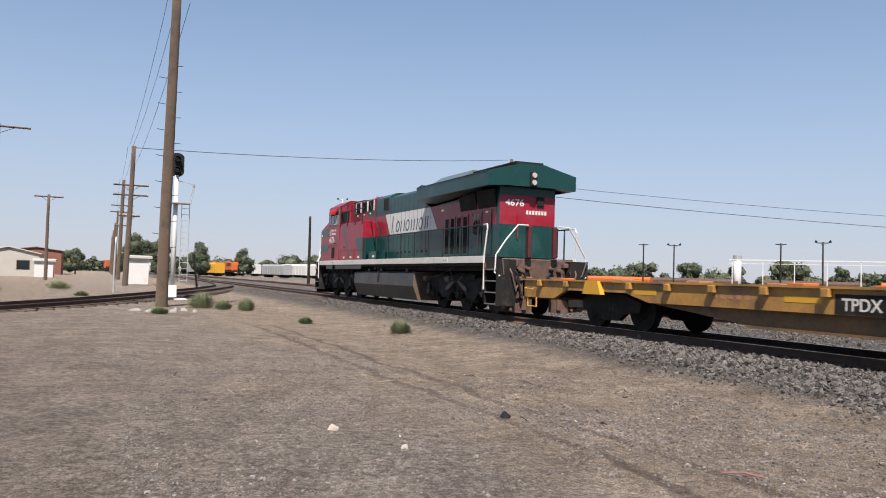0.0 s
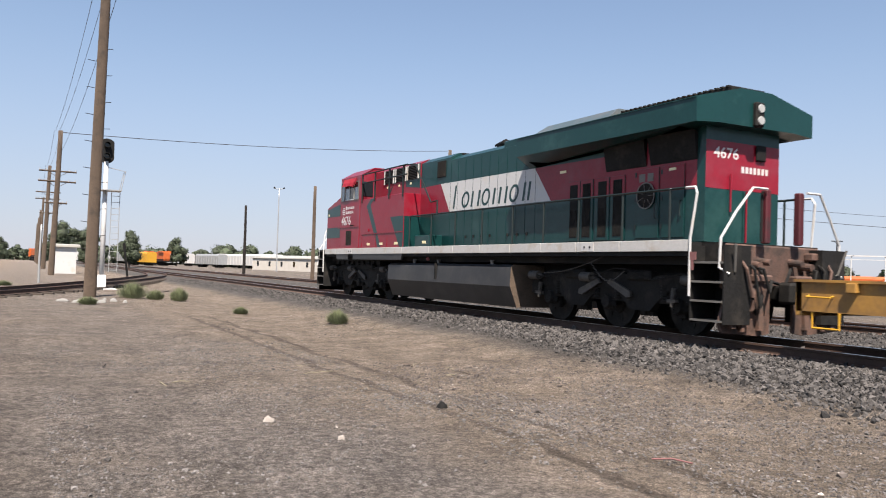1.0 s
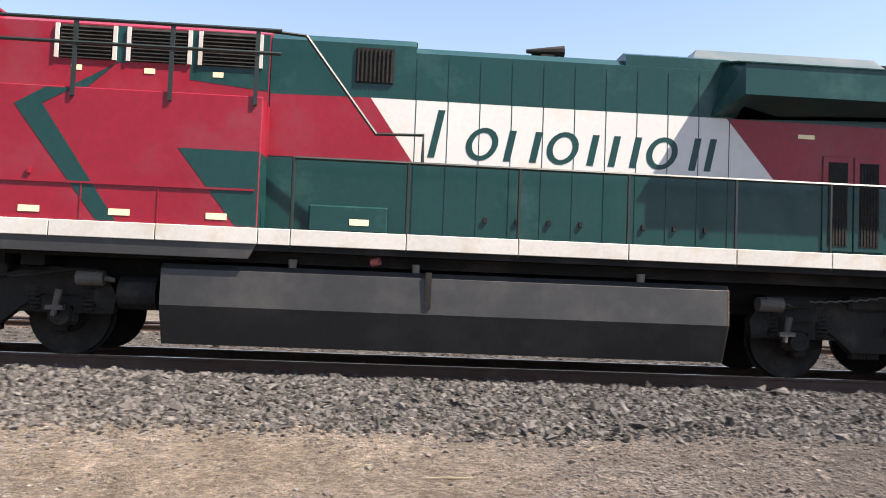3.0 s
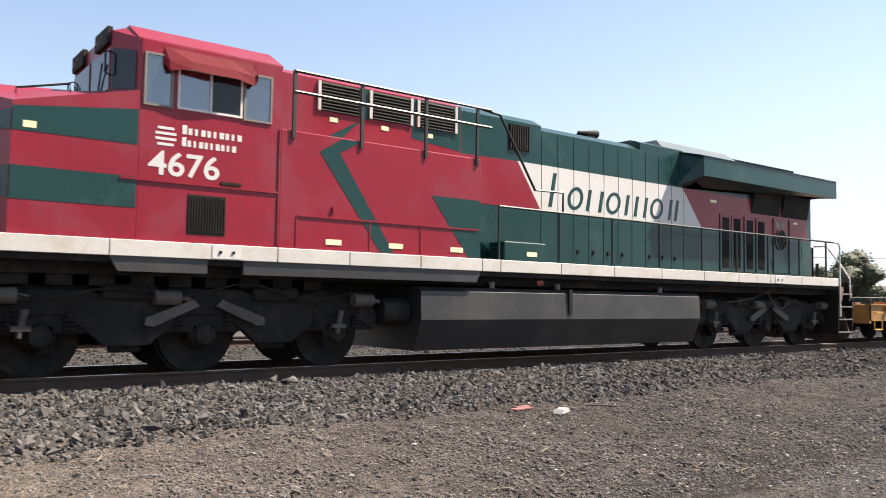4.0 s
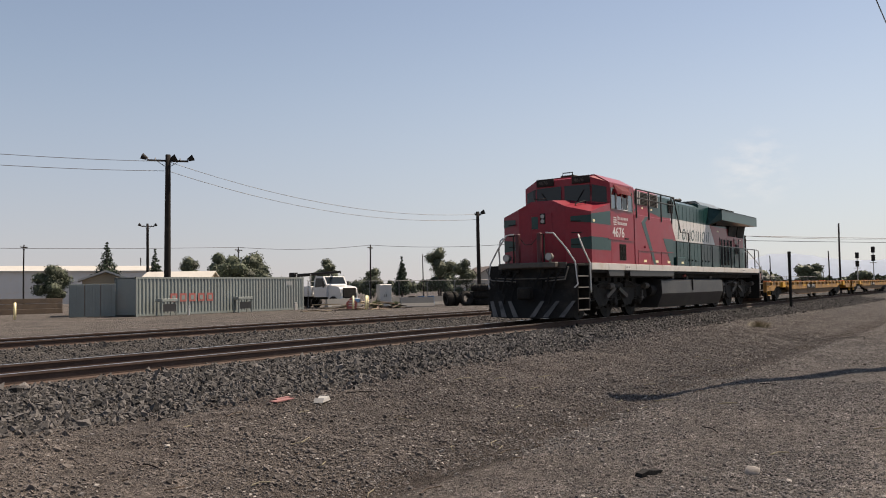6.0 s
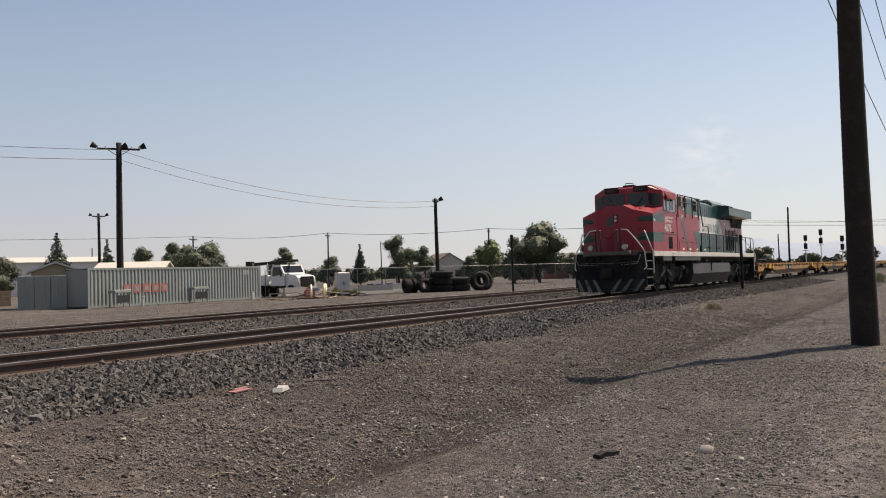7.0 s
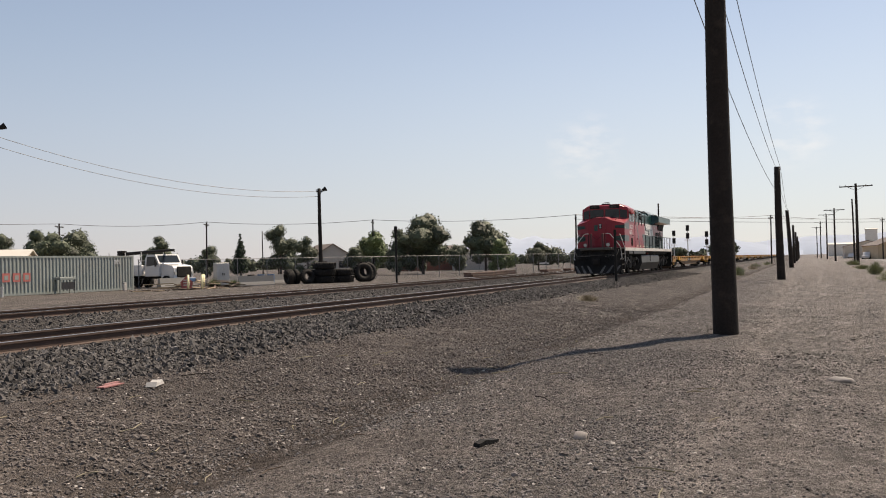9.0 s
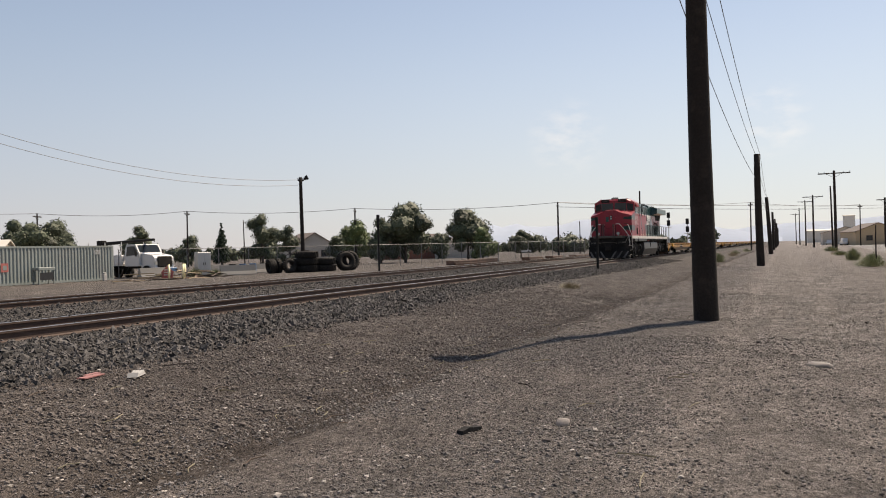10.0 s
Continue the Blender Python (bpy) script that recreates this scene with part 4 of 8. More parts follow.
        part("guard_rail", bm, "rail_dark", loco, "dark green sloping stair rail")
    bm = new_bm()
    box(bm, -1.35, -1.345, -W + 0.02, W - 0.02, 1.74, 2.7)
    part("end_panel", bm, "green", cabinet, "green lower end panel")
    # engine hood
    bm = new_bm()
    prism(bm, [(-H, 1.735), (-H, 4.36), (-0.72, 4.5), (0.72, 4.5), (H, 4.36), (H, 1.735)], "x", -1.36, 0.6)
    prism(bm, [(-H, 1.735), (-H, 4.27), (-0.74, 4.40), (0.74, 4.40), (H, 4.27), (H, 1.735)], "x", 0.6, 10.5)
    prism(bm, [(-H + 0.004, 4.2), (-H + 0.004, 4.43), (-0.8, 4.49), (0.8, 4.49), (H - 0.004, 4.43), (H - 0.004, 4.2)], "x", 3.52, 5.0)
    hood = part("engine_hood", bm, "green", loco, "dark green engine hood with doors")
    for s in (-1, 1):
        part("stripe", flank_panel([(-1.35, 2.76), (-1.35, 3.6), (0.0, 3.62), (0.6, 2.76)], H, s), "red", hood, "red field")
        part("white_field", flank_panel([(0.0, 3.62), (4.98, 3.60), (5.68, 2.76), (0.6, 2.76)], H, s, 0.0045), "white", hood, "white painted field")
        part("stripe", flank_panel([(4.98, 3.60), (7.7, 3.58), (7.75, 3.72), (10.29, 3.72), (10.29, 2.71), (5.70, 2.74)], H, s), "red", hood, "red field")
        # the operator's name as plain slanted shapes
        y = H + 0.005
        def slab(outline):
            bm = new_bm()
            prism(bm, outline, "y", s * y, s * (y + 0.003))
            part("lettering_shape", bm, "green", hood, "dark green slanted painted shape")
        def hoop(cx, half, low, top, thick):
            """A slanted oval ring, 3 mm proud."""
            bm = new_bm()
            cz, rz = (low + top) / 2, (top - low) / 2
            n = 22
            rows = []
            for k in range(n):
                c, w = math.cos(2 * math.pi * k / n), math.sin(2 * math.pi * k / n)
                row = []
                for f in (0.0, thick):
                    z = cz + (rz - f * 0.8) * w
                    x = cx + (half - f) * c + (z - low) * 0.2
                    row += [bm.verts.new((x, s * y, z)), bm.verts.new((x, s * (y + 0.003), z))]
                rows.append(row)
            for k in range(n):
                p, q = rows[k], rows[(k + 1) % n]
                for i, j in ((0, 1), (1, 3), (3, 2), (2, 0)):
                    bm.faces.new((p[i], p[j], q[j], q[i]))
            part("lettering_shape", bm, "green", hood, "dark green slanted painted ring")

        for xa, top in ((0.80, 3.5), (1.84, 3.27), (2.20, 3.27), (3.00, 3.27), (3.30, 3.27), (3.60, 3.27), (4.44, 3.30), (4.66, 3.30)):
            lean = (top - 2.84) * 0.2
            slab([(xa, 2.84), (xa + 0.095, 2.84), (xa + 0.095 + lean, top), (xa + lean, top)])
        for cx in (1.50, 2.62, 4.02):
            hoop(cx, 0.22, 2.83, 3.29, 0.085)
        # hood doors
        for x in [0.62 + 0.44 * i for i in range(11)]:
            bm = new_bm()
            box(bm, x - 0.006, x + 0.006, s * H, s * (H + 0.007), 1.78, 4.2)
            part("door_seam", bm, "green", hood)
            if random.random() < 0.6:
                bm = new_bm()
                box(bm, x + 0.1, x + 0.15, s * H, s * (H + 0.03), 1.98, 2.05)
                part("latch", bm, "black", hood)
        bm = new_bm()
        box(bm, -0.22, 0.30, s * H, s * (H + 0.02), 3.82, 4.3)
        part("intake_grille", bm, "black", hood)
        bm = new_bm()
        for i in range(9):
            box(bm, -0.2 + i * 0.057, -0.175 + i * 0.057, s * (H + 0.02), s * (H + 0.035), 3.83, 4.29)
        part("grille_bar", bm, "truck", hood)
        bm = new_bm()
        box(bm, -0.72, 0.3, s * 1.0, s * 1.42, 1.735, 2.08, 0.02)
        part("battery_box", bm, "green", loco, "low green battery box on the walkway")
        bm = new_bm()
        box(bm, -0.19, 0.06, s * 1.421, s * 1.426, 1.83, 1.91)
        part("notice", bm, "label", hood, "small cream notice plate")
        bm = new_bm()
        box(bm, 6.02, 6.26, s * (H + 0.005), s * (H + 0.009), 3.37, 3.43)
        part("notice", bm, "label", hood, "small pale notice plate")
        # tall radiator-room doors with dark grilles
        for i, x in enumerate((6.42, 6.88, 7.42, 7.92)):
            bm = new_bm()
            box(bm, x - 0.04, x + 0.40, s * H, s * (H + 0.022), 1.8, 3.14, 0.006)
            d = part("door", bm, "green" , hood, "tall green and red door with a dark grille")
            bm = new_bm()
            box(bm, x - 0.035, x + 0.395, s * (H + 0.022), s * (H + 0.025), 2.72, 3.135)
            part("door_top", bm, "red", d, "red upper part")
            bm = new_bm()
            box(bm, x + 0.04, x + 0.32, s * (H + 0.022), s * (H + 0.03), 1.88, 3.06)
            g = part("grille", bm, "black", d)
            bm = new_bm()
            for k in range(6):
                box(bm, x + 0.06 + k * 0.045, x + 0.075 + k * 0.045, s * (H + 0.03), s * (H + 0.037), 1.9, 3.04 if i % 2 else 2.5)
            part("grille_bar", bm, "truck", d)
        for xa, xb in ((8.66, 9.32), (9.4, 10.0)):
            bm = new_bm()
            box(bm, xa, xb, s * H, s * (H + 0.022), 1.82, 3.2, 0.006)
            d = part("door", bm, "green", hood, "green and red access door")
            bm = new_bm()
            box(bm, xa + 0.004, xb - 0.004, s * (H + 0.022), s * (H + 0.026), 2.715, 3.195)
            part("door_top", bm, "red", d, "red upper part")
            bm = new_bm()
            tube(bm, [(xb - 0.07, s * (H + 0.02), 2.2), (xb - 0.07, s * (H + 0.06), 2.22), (xb - 0.07, s * (H + 0.06), 2.5), (xb - 0.07, s * (H + 0.02), 2.52)], 0.01, 5)
            part("handle", bm, "rail_dark", d)
            bm = new_bm()
            for z in (2.0, 2.55, 3.05):
                box(bm, xa - 0.02, xa + 0.03, s * (H + 0.02), s * (H + 0.035), z, z + 0.09)
            part("hinge", bm, "rail_dark", d)
            if xa < 9:
                bm = new_bm()
                rod(bm, (8.98, s * (H + 0.026), 2.66), (8.98, s * (H + 0.04), 2.66), 0.25, 0.25, 24)
                fan = part("fan_cover", bm, "truck", d, "round dark fan cover")
                bm = new_bm()
                ring(bm, (8.98, s * (H + 0.055), 2.66), (0, 1, 0), 0.265, 0.245, 0.012, 24)
                for k in range(7):
                    q = k * 2 * math.pi / 7
                    rod(bm, (8.98 + 0.08 * math.cos(q), s * (H + 0.055), 2.66 + 0.08 * math.sin(q)), (8.98 + 0.25 * math.cos(q), s * (H + 0.055), 2.66 + 0.25 * math.sin(q)), 0.006, 0.006, 5)
                part("fan_guard", bm, "light_metal", fan, "thin pale wire guard")
                for x in (8.76, 9.0):
                    bm = new_bm()
                    box(bm, x, x + 0.17, s * (H + 0.026), s * (H + 0.03), 2.94, 3.1)
                    part("notice", bm, "light_metal", d, "small pale notice plate")
            else:
                bm = new_bm()
                box(bm, 9.6, 9.78, s * (H + 0.026), s * (H + 0.03), 3.1, 3.15)
                part("notice", bm, "label", d, "small cream notice plate")
        for x in (7.7, 9.06):
            bm = new_bm()
            prism(bm, [(s * H, 3.24), (s * H, 3.74), (s * (H + 0.12), 3.8), (s * (H + 0.02), 3.28)], "x", x, x + 1.24)
            part("air_scoop", bm, "black", hood)
    # radiator section with overhanging wings
    bm = new_bm()
    ol = [(-1.5, 3.82), (-1.5, 4.25), (-0.4, 4.53), (0.4, 4.53), (1.5, 4.25), (1.5, 3.82), (H, 3.62), (-H, 3.62)]
    a = [bm.verts.new((5.0 if abs(u) > 1 else 4.75, u, w)) for u, w in ol]
    b = [bm.verts.new((10.8, u, w if w > 3.7 else 3.86)) for u, w in ol]
    bm.faces.new(a)
    bm.faces.new(b[::-1])
    for i in range(8):
        bm.faces.new((a[i], b[i], b[(i + 1) % 8], a[(i + 1) % 8]))
    rad = part("radiator_housing", bm, "green", loco, "overhanging dark green radiator housing")
    for s in (-1, 1):
        bm = new_bm()
        v4 = [bm.verts.new(p) for p in ((5.1, s * 1.47, 3.835), (10.3, s * 1.47, 3.81), (10.25, s * 0.97, 3.79), (5.1, s * 0.97, 3.60))]
        bm.faces.new(v4)
        bmesh.ops.solidify(bm, geom=bm.faces[:], thickness=0.012)
        part("radiator_screen", bm, "black", rad)
    bm = new_bm()
    prism(bm, [(-1.52, 4.245), (-1.52, 4.262), (-0.4, 4.545), (0.4, 4.545), (1.52, 4.262), (1.52, 4.245), (0.4, 4.525), (-0.4, 4.525)], "x", 4.9, 10.78)
    part("roof_sheet", bm, "green", rad)
    # the cowl's grey carries the sky's sheen on green paint, plus some dust
    bm = new_bm()
    low_ring = [(4.5, -0.82), (7.45, -0.82), (7.45, 0.82), (4.5, 0.82)]
    top_ring = [(4.72, -0.44), (7.42, -0.44), (7.42, 0.44), (4.72, 0.44)]
    lo, hi = [bm.verts.new((x, y, 4.43)) for x, y in low_ring], [bm.verts.new((x, y, 4.72)) for x, y in top_ring]
    bm.faces.new(hi)
    for k in range(4):
        bm.faces.new((lo[k], lo[(k + 1) % 4], hi[(k + 1) % 4], hi[k]))
    part("roof_cowl", bm, "cowl", rad, "raised dusty roof cowl, sky sheen toned into its grey")
    bm = new_bm()
    box(bm, 7.5, 10.6, -0.46, 0.46, 4.5, 4.6)
    fan_deck = part("fan_deck", bm, "truck", rad, "dark radiator fan deck")
    for i in range(22):
        bm = new_bm()
        box(bm, 7.53 + i * 0.14, 7.61 + i * 0.14, -0.48, 0.48, 4.6, 4.64, 0.006)
        part("roof_grille", bm, "truck", fan_deck)
    bm = new_bm()
    box(bm, 10.76, 10.89, -0.11, 0.11, 3.86, 4.32, 0.03)
    lightbox = part("light_housing", bm, "black", rad)
    for z in (4.2, 3.98):
        bm = new_bm()
        rod(bm, (10.885, 0, z), (10.91, 0, z), 0.085, 0.075, 16)
        part("headlight", bm, "lens", lightbox)
    # rear wall of the hood
    bm = new_bm()
    box(bm, 10.5, 10.504, -H, H, 2.72, 3.6)
    rear = part("rear_field", bm, "red", hood, "red upper rear wall")
    text_part("road_number", "4676", 0.28, pose(10.5045, -0.76, 3.29, 90, 0, 90) @ Matrix.Diagonal((1.13, 1, 1, 1)), "white", rear)
    for k in range(7):
        bm = new_bm()
        box(bm, 10.504, 10.507, -0.05 + k * 0.105, 0.02 + k * 0.105, 3.05, 3.17)
        part("lettering_bar", bm, "white", rear, "small white painted bar")
    bm = new_bm()
    box(bm, 10.504, 10.56, 0.3, 0.55, 3.3, 3.6, 0.02)
    part("light_recess", bm, "black", rear)
    for y0 in (-0.35, 0.06):
        bm = new_bm()
        tube(bm, [(10.54, y0, 2.3 if y0 < 0 else 1.75), (10.54, y0, 3.0 if y0 < 0 else 2.7)], 0.018, 6)
        part("conduit", bm, "red", hood, "red vertical pipe")
    bm = new_bm()
    box(bm, 10.50, 10.53, 0.0, 0.015, 1.75, 2.7)
    part("door_seam", bm, "green", hood)
    # roof fittings
    bm = new_bm()
    for k in range(3):
        rod(bm, (2.2 + 0.1 * k, -0.42 + 0.12 * k, 4.55), (2.75 - 0.08 * k, -0.42 + 0.12 * k, 4.58), 0.03, 0.085, 10)
    box(bm, 2.4, 2.6, -0.5, -0.1, 4.38, 4.5)
    part("horn", bm, "black", loco)
    bm = new_bm()
    box(bm, 3.6, 4.4, -0.6, 0.35, 4.39, 4.52, 0.02)
    box(bm, 3.75, 4.25, -0.5, 0.25, 4.51, 4.58)
    part("exhaust_stack", bm, "black", loco)
    bm = new_bm()
    box(bm, 0.4, 0.62, -0.6, 0.6, 4.44, 4.52)
    part("roof_step", bm, "black", loco)
    # fuel tank
    bm = new_bm()
    ol = [(-1.38, 1.25), (-1.46, 1.18), (-1.48, 0.72), (-1.28, 0.22), (1.28, 0.22), (1.48, 0.72), (1.46, 1.18), (1.38, 1.25)]
    prism(bm, ol, "x", -2.52, 4.83)
    tank = part("fuel_tank", bm, "tank", loco, "dark grey fuel tank")
    for s in (-1, 1):
        bm = new_bm()
        box(bm, 0.82, 0.9, s * 1.46, s * 1.5, 0.8, 1.26)
        part("tank_strap", bm, "black", tank)
        for x in (-0.9, 0.7, 3.7):
            bm = new_bm()
            rod(bm, (x, s * 1.3, 1.24), (x, s * 1.3, 1.36), 0.05, 0.06, 10)
            part("filler_cap", bm, "light_metal", tank)
        bm = new_bm()
        rod(bm, (0.12, s * 1.36, 1.36), (0.22, s * 1.42, 1.38), 0.05, 0.05, 8)
        part("fuel_cutoff", bm, "mark_red", tank, "small red fuel cut-off knob")
        bm = new_bm()
        rod(bm, (-3.1, s * 1.1, 0.85), (-2.62, s * 1.1, 0.85), 0.22, 0.22, 14)
        part("air_reservoir", bm, "black", loco)
    bm = new_bm()
    prism(bm, [(y1 * 1.002, z1) for y1, z1 in ol], "x", 4.83, 4.85)
    part("tank_end_plate", bm, "pole", tank, "dusty tan tank end plate")
    # trucks and wheels
    front, back = (-7.95, -5.9, -3.85), (5.98, 8.03, 10.05)
    build_truck(loco, -5.9, front)
    build_truck(loco, 8.03, back)
    wheels = [wheel_set(loco, x) for x in front + back]
    # pilot plough and steps at the cab end
    bm = new_bm()
    a = [bm.verts.new(p) for p in ((-9.4, -1.3, 1.0), (-9.4, 1.3, 1.0), (-9.9, 0.55, 0.12), (-9.9, -0.55, 0.12), (-9.5, -1.42, 0.14), (-9.5, 1.42, 0.14))]
    bm.faces.new((a[0], a[1], a[2], a[3]))
    bm.faces.new((a[0], a[3], a[4]))
    bm.faces.new((a[1], a[5], a[2]))
    bmesh.ops.solidify(bm, geom=bm.faces[:], thickness=0.05)
    plough = part("pilot_plough", bm, "black", loco, "black and white striped pilot plough")
    for s in (-1, 1):
        for k in range(3):
            bm = new_bm()
            y0 = 0.2 + 0.42 * k
            f = lambda y: -9.92 if y < 0.55 else -9.92 + (y - 0.55) * 0.46
            pts = [(f(y0 + 0.25) + 0.12, s * (y0 + 0.30), 0.62), (f(y0 + 0.25) + 0.12, s * (y0 + 0.42), 0.62), (f(y0) - 0.02, s * (y0 + 0.16), 0.15), (f(y0) - 0.02, s * (y0 - 0.02), 0.15)]
            bm.faces.new([bm.verts.new(p) for p in pts])
            bmesh.ops.solidify(bm, geom=bm.faces[:], thickness=0.01)
            part("plough_stripe", bm, "stripe_grey", plough, "dirty white warning stripe")
    bm = new_bm()
    box(bm, -9.42, -9.4, -1.15, 1.15, 0.8, 1.62, 0.02)
    part("end_plate", bm, "black", loco)
    for end, x_in in ((-1, -8.68), (1, 10.78)):
        for s in (-1, 1):
            x_out = x_in + end * 0.72
            if end < 0:
                x_a, x_b = x_out, x_in
            else:
                x_a, x_b = x_in, x_out
            bm = new_bm()
            y0, y1 = s * 0.9, s * 1.52
            prism(bm, [(x_a - 0.03, y0), (x_a - 0.03, y1), (x_a, y1), (x_a, y0 + s * 0.03), (x_b, y0 + s * 0.03), (x_b, y1), (x_b + 0.03, y1), (x_b + 0.03, y0)], "z", 0.3, 1.64)
            well = part("step_well", bm, "black", loco)
            for z in (0.36, 0.69, 1.02, 1.35):
                bm = new_bm()
                box(bm, x_a, x_b, s * 1.0, s * 1.52, z - 0.03, z)
                box(bm, x_a, x_b, s * 1.5, s * 1.53, z - 0.03, z + 0.006)
                part("step", bm, "light_metal", well, "worn steel step")
    bm = new_bm()
    box(bm, 10.76, 10.94, -1.575, -1.565, 1.38, 1.52)
    box(bm, 10.82, 10.88, -1.575, -1.565, 1.2, 1.38)
    part("tag", bm, "pink", loco, "small red defect tag")
    # rear buffer plate, coupler, hoses
    bm = new_bm()
    box(bm, 11.1, 11.25, -1.2, 1.2, 0.9, 1.68, 0.03)
    end = part("end_plate", bm, "oily_rust", loco, "oily rust-brown end plate")
    for s in (-1, 1):
        bm = new_bm()
        prism(bm, [(s * 1.3, 1.0), (s * 0.3, 1.0), (s * 0.3, 0.14), (s * 0.55, 0.1), (s * 1.42, 0.16), (s * 1.5, 0.3)], "x", 11.36, 11.42)
        part("pilot_plate", bm, "oily_rust", end, "rusty scraped pilot plate")
        for y0, z0, r in ((1.0, 1.22, 0.11), (0.66, 1.34, 0.08), (0.85, 0.66, 0.13), (0.4, 1.4, 0.07)):
            bm = new_bm()
            rod(bm, (11.2, s * y0, z0), (11.52, s * y0, z0 - 0.03), r, r * 0.8, 12)
            part("hose_socket", bm, "oily_rust", end)
        for y0, w, z0, z1 in ((0.52, 0.12, 0.2, 0.95), (0.98, 0.07, 0.18, 0.98), (1.2, 0.09, 0.24, 0.9)):
            bm = new_bm()
            prism(bm, [(11.42, z0), (11.5, z0), (11.46, z1), (11.42, z1)], "y", s * y0, s * (y0 + w))
            part("rib", bm, "rust" if y0 < 1 else "oily_rust", end)
        bm = new_bm()
        box(bm, 11.22, 11.5, s * 0.3, s * 0.72, 1.02, 1.16, 0.03)
        part("bracket", bm, "oily_rust", end)
        bm = new_bm()
        box(bm, 11.25, 11.44, s * 0.76, s * 1.16, 1.44, 1.58, 0.02)
        part("bracket", bm, "oily_rust", end)
        for k, (y0, dip) in enumerate(((1.1, 0.42), (0.92, 0.6), (0.7, 0.34))):
            bm = new_bm()
            tube(bm, [(11.45, s * y0, 1.45 - 0.08 * k), (11.6, s * (y0 - 0.03), 1.25), (11.62, s * (y0 - 0.16), 1.45 - dip - 0.25), (11.52, s * (y0 - 0.32), 1.4 - dip)], 0.028, 6)
            part("air_hose", bm, "rubber" if k else "oily_rust", end)
    for x, d in ((11.25, 1), (-9.45, -1)):
        bm = new_bm()
        box(bm, x - 0.1, x + d * 0.3, -0.13, 0.13, 0.72, 0.98, 0.03)
        box(bm, x + d * 0.25, x + d * 0.55, -0.22, 0.2, 0.66, 1.04, 0.05)
        part("coupler", bm, "truck", loco)
        for k in (-0.8, -0.6, 0.5, 0.75):
            bm = new_bm()
            tube(bm, [(x + d * 0.08, k, 1.15), (x + d * 0.2, k + 0.02, 0.85), (x + d * 0.22, k + 0.1, 0.55), (x + d * 0.12, k + 0.2, 0.42)], 0.025, 6)
            part("air_hose", bm, "rubber", loco)
    bm = new_bm()
    tube(bm, [(11.28, -0.55, 1.35), (11.4, -0.3, 1.05), (11.4, 0.1, 0.98), (11.28, 0.4, 1.3)], 0.03, 6)
    part("jumper_cable", bm, "rubber", loco)
    # hoses and brackets over the plough
    for k, (y0, z0, dip) in enumerate(((-1.0, 1.5, 0.5), (-0.72, 1.45, 0.62), (-0.4, 1.5, 0.4), (0.45, 1.5, 0.45), (0.75, 1.45, 0.6), (1.02, 1.5, 0.42))):
        bm = new_bm()
        tube(bm, [(-9.44, y0, z0), (-9.62, y0 + 0.04, z0 - 0.12), (-9.72, y0 + 0.12, z0 - dip), (-9.6, y0 + 0.3, z0 - dip + 0.1), (-9.46, y0 + 0.34, z0 - 0.2)], 0.026, 6)
        part("air_hose", bm, "rubber", loco)
        bm = new_bm()
        box(bm, -9.54, -9.42, y0 - 0.07, y0 + 0.07, z0 - 0.06, z0 + 0.06, 0.02)
        part("hose_bracket", bm, "truck", loco)
    bm = new_bm()
    tube(bm, [(-9.55, -1.2, 1.32), (-9.62, -0.5, 1.28), (-9.62, 0.5, 1.28), (-9.55, 1.2, 1.32)], 0.02, 6)
    part("cut_lever", bm, "dusty_iron", loco)
    # handrails
    for s in (-1, 1):
        bm = new_bm()
        tube(bm, [(-0.92, s * 1.5, 2.66), (10.6, s * 1.5, 2.66)], 0.024, 6)
        part("handrail", bm, "rail_dark", loco, "dark green walkway handrail")
        for x in (-0.92, 0.55, 2.0, 3.45, 4.9, 6.2, 7.5, 8.9, 10.2):
            bm = new_bm()
            tube(bm, [(x, s * 1.5, 1.5), (x, s * 1.5, 2.66)], 0.024, 6)
            part("handrail_post", bm, "rail_dark", loco)
        for pts in ([(10.2, s * 1.5, 2.66), (10.82, s * 1.5, 2.66), (10.88, s * 1.52, 2.55), (10.78, s * 1.56, 1.75), (10.78, s * 1.56, 0.75)],
                    [(11.5, s * 0.5, 2.64), (11.5, s * 0.85, 2.64), (11.45, s * 1.2, 2.2), (11.42, s * 1.5, 1.75), (11.42, s * 1.52, 1.25), (11.55, s * 1.42, 1.15)],
                    [(-8.86, s * 1.3, 2.58), (-8.95, s * 1.36, 2.5), (-8.9, s * 1.45, 2.2), (-8.66, s * 1.56, 1.72), (-8.62, s * 1.56, 0.85)],
                    [(-9.5, s * 0.55, 2.64), (-9.5, s * 0.8, 2.62), (-9.45, s * 1.15, 2.2), (-9.42, s * 1.45, 1.75), (-9.42, s * 1.52, 1.1), (-9.5, s * 1.45, 1.0)]):
            bm = new_bm()
            tube(bm, pts, 0.024, 6)
            part("handrail", bm, "white", loco, "white-painted step handrail")
        for x in (-9.56, 11.4):
            bm = new_bm()
            yp = s * (0.37 if x < 0 else 0.42)
            box(bm, x - 0.07, x + 0.07, yp - 0.06, yp + 0.06, 1.7, 2.64, 0.02)
            part("drop_step_post", bm, "post_red", loco, "dark red end post")
            bm = new_bm()
            tube(bm, [(x, s * 0.52, 1.74), (x, s * 0.52, 2.6), (x, s * 0.42, 2.6)], 0.024, 6)
            part("handrail_post", bm, "black", loco)
        bm = new_bm()
        rod(bm, (-9.68, s * 0.72, 1.92), (-9.5, s * 0.72, 1.92), 0.12, 0.09, 14)
        box(bm, -9.6, -9.54, s * 0.72 - 0.03, s * 0.72 + 0.03, 1.74, 1.84)
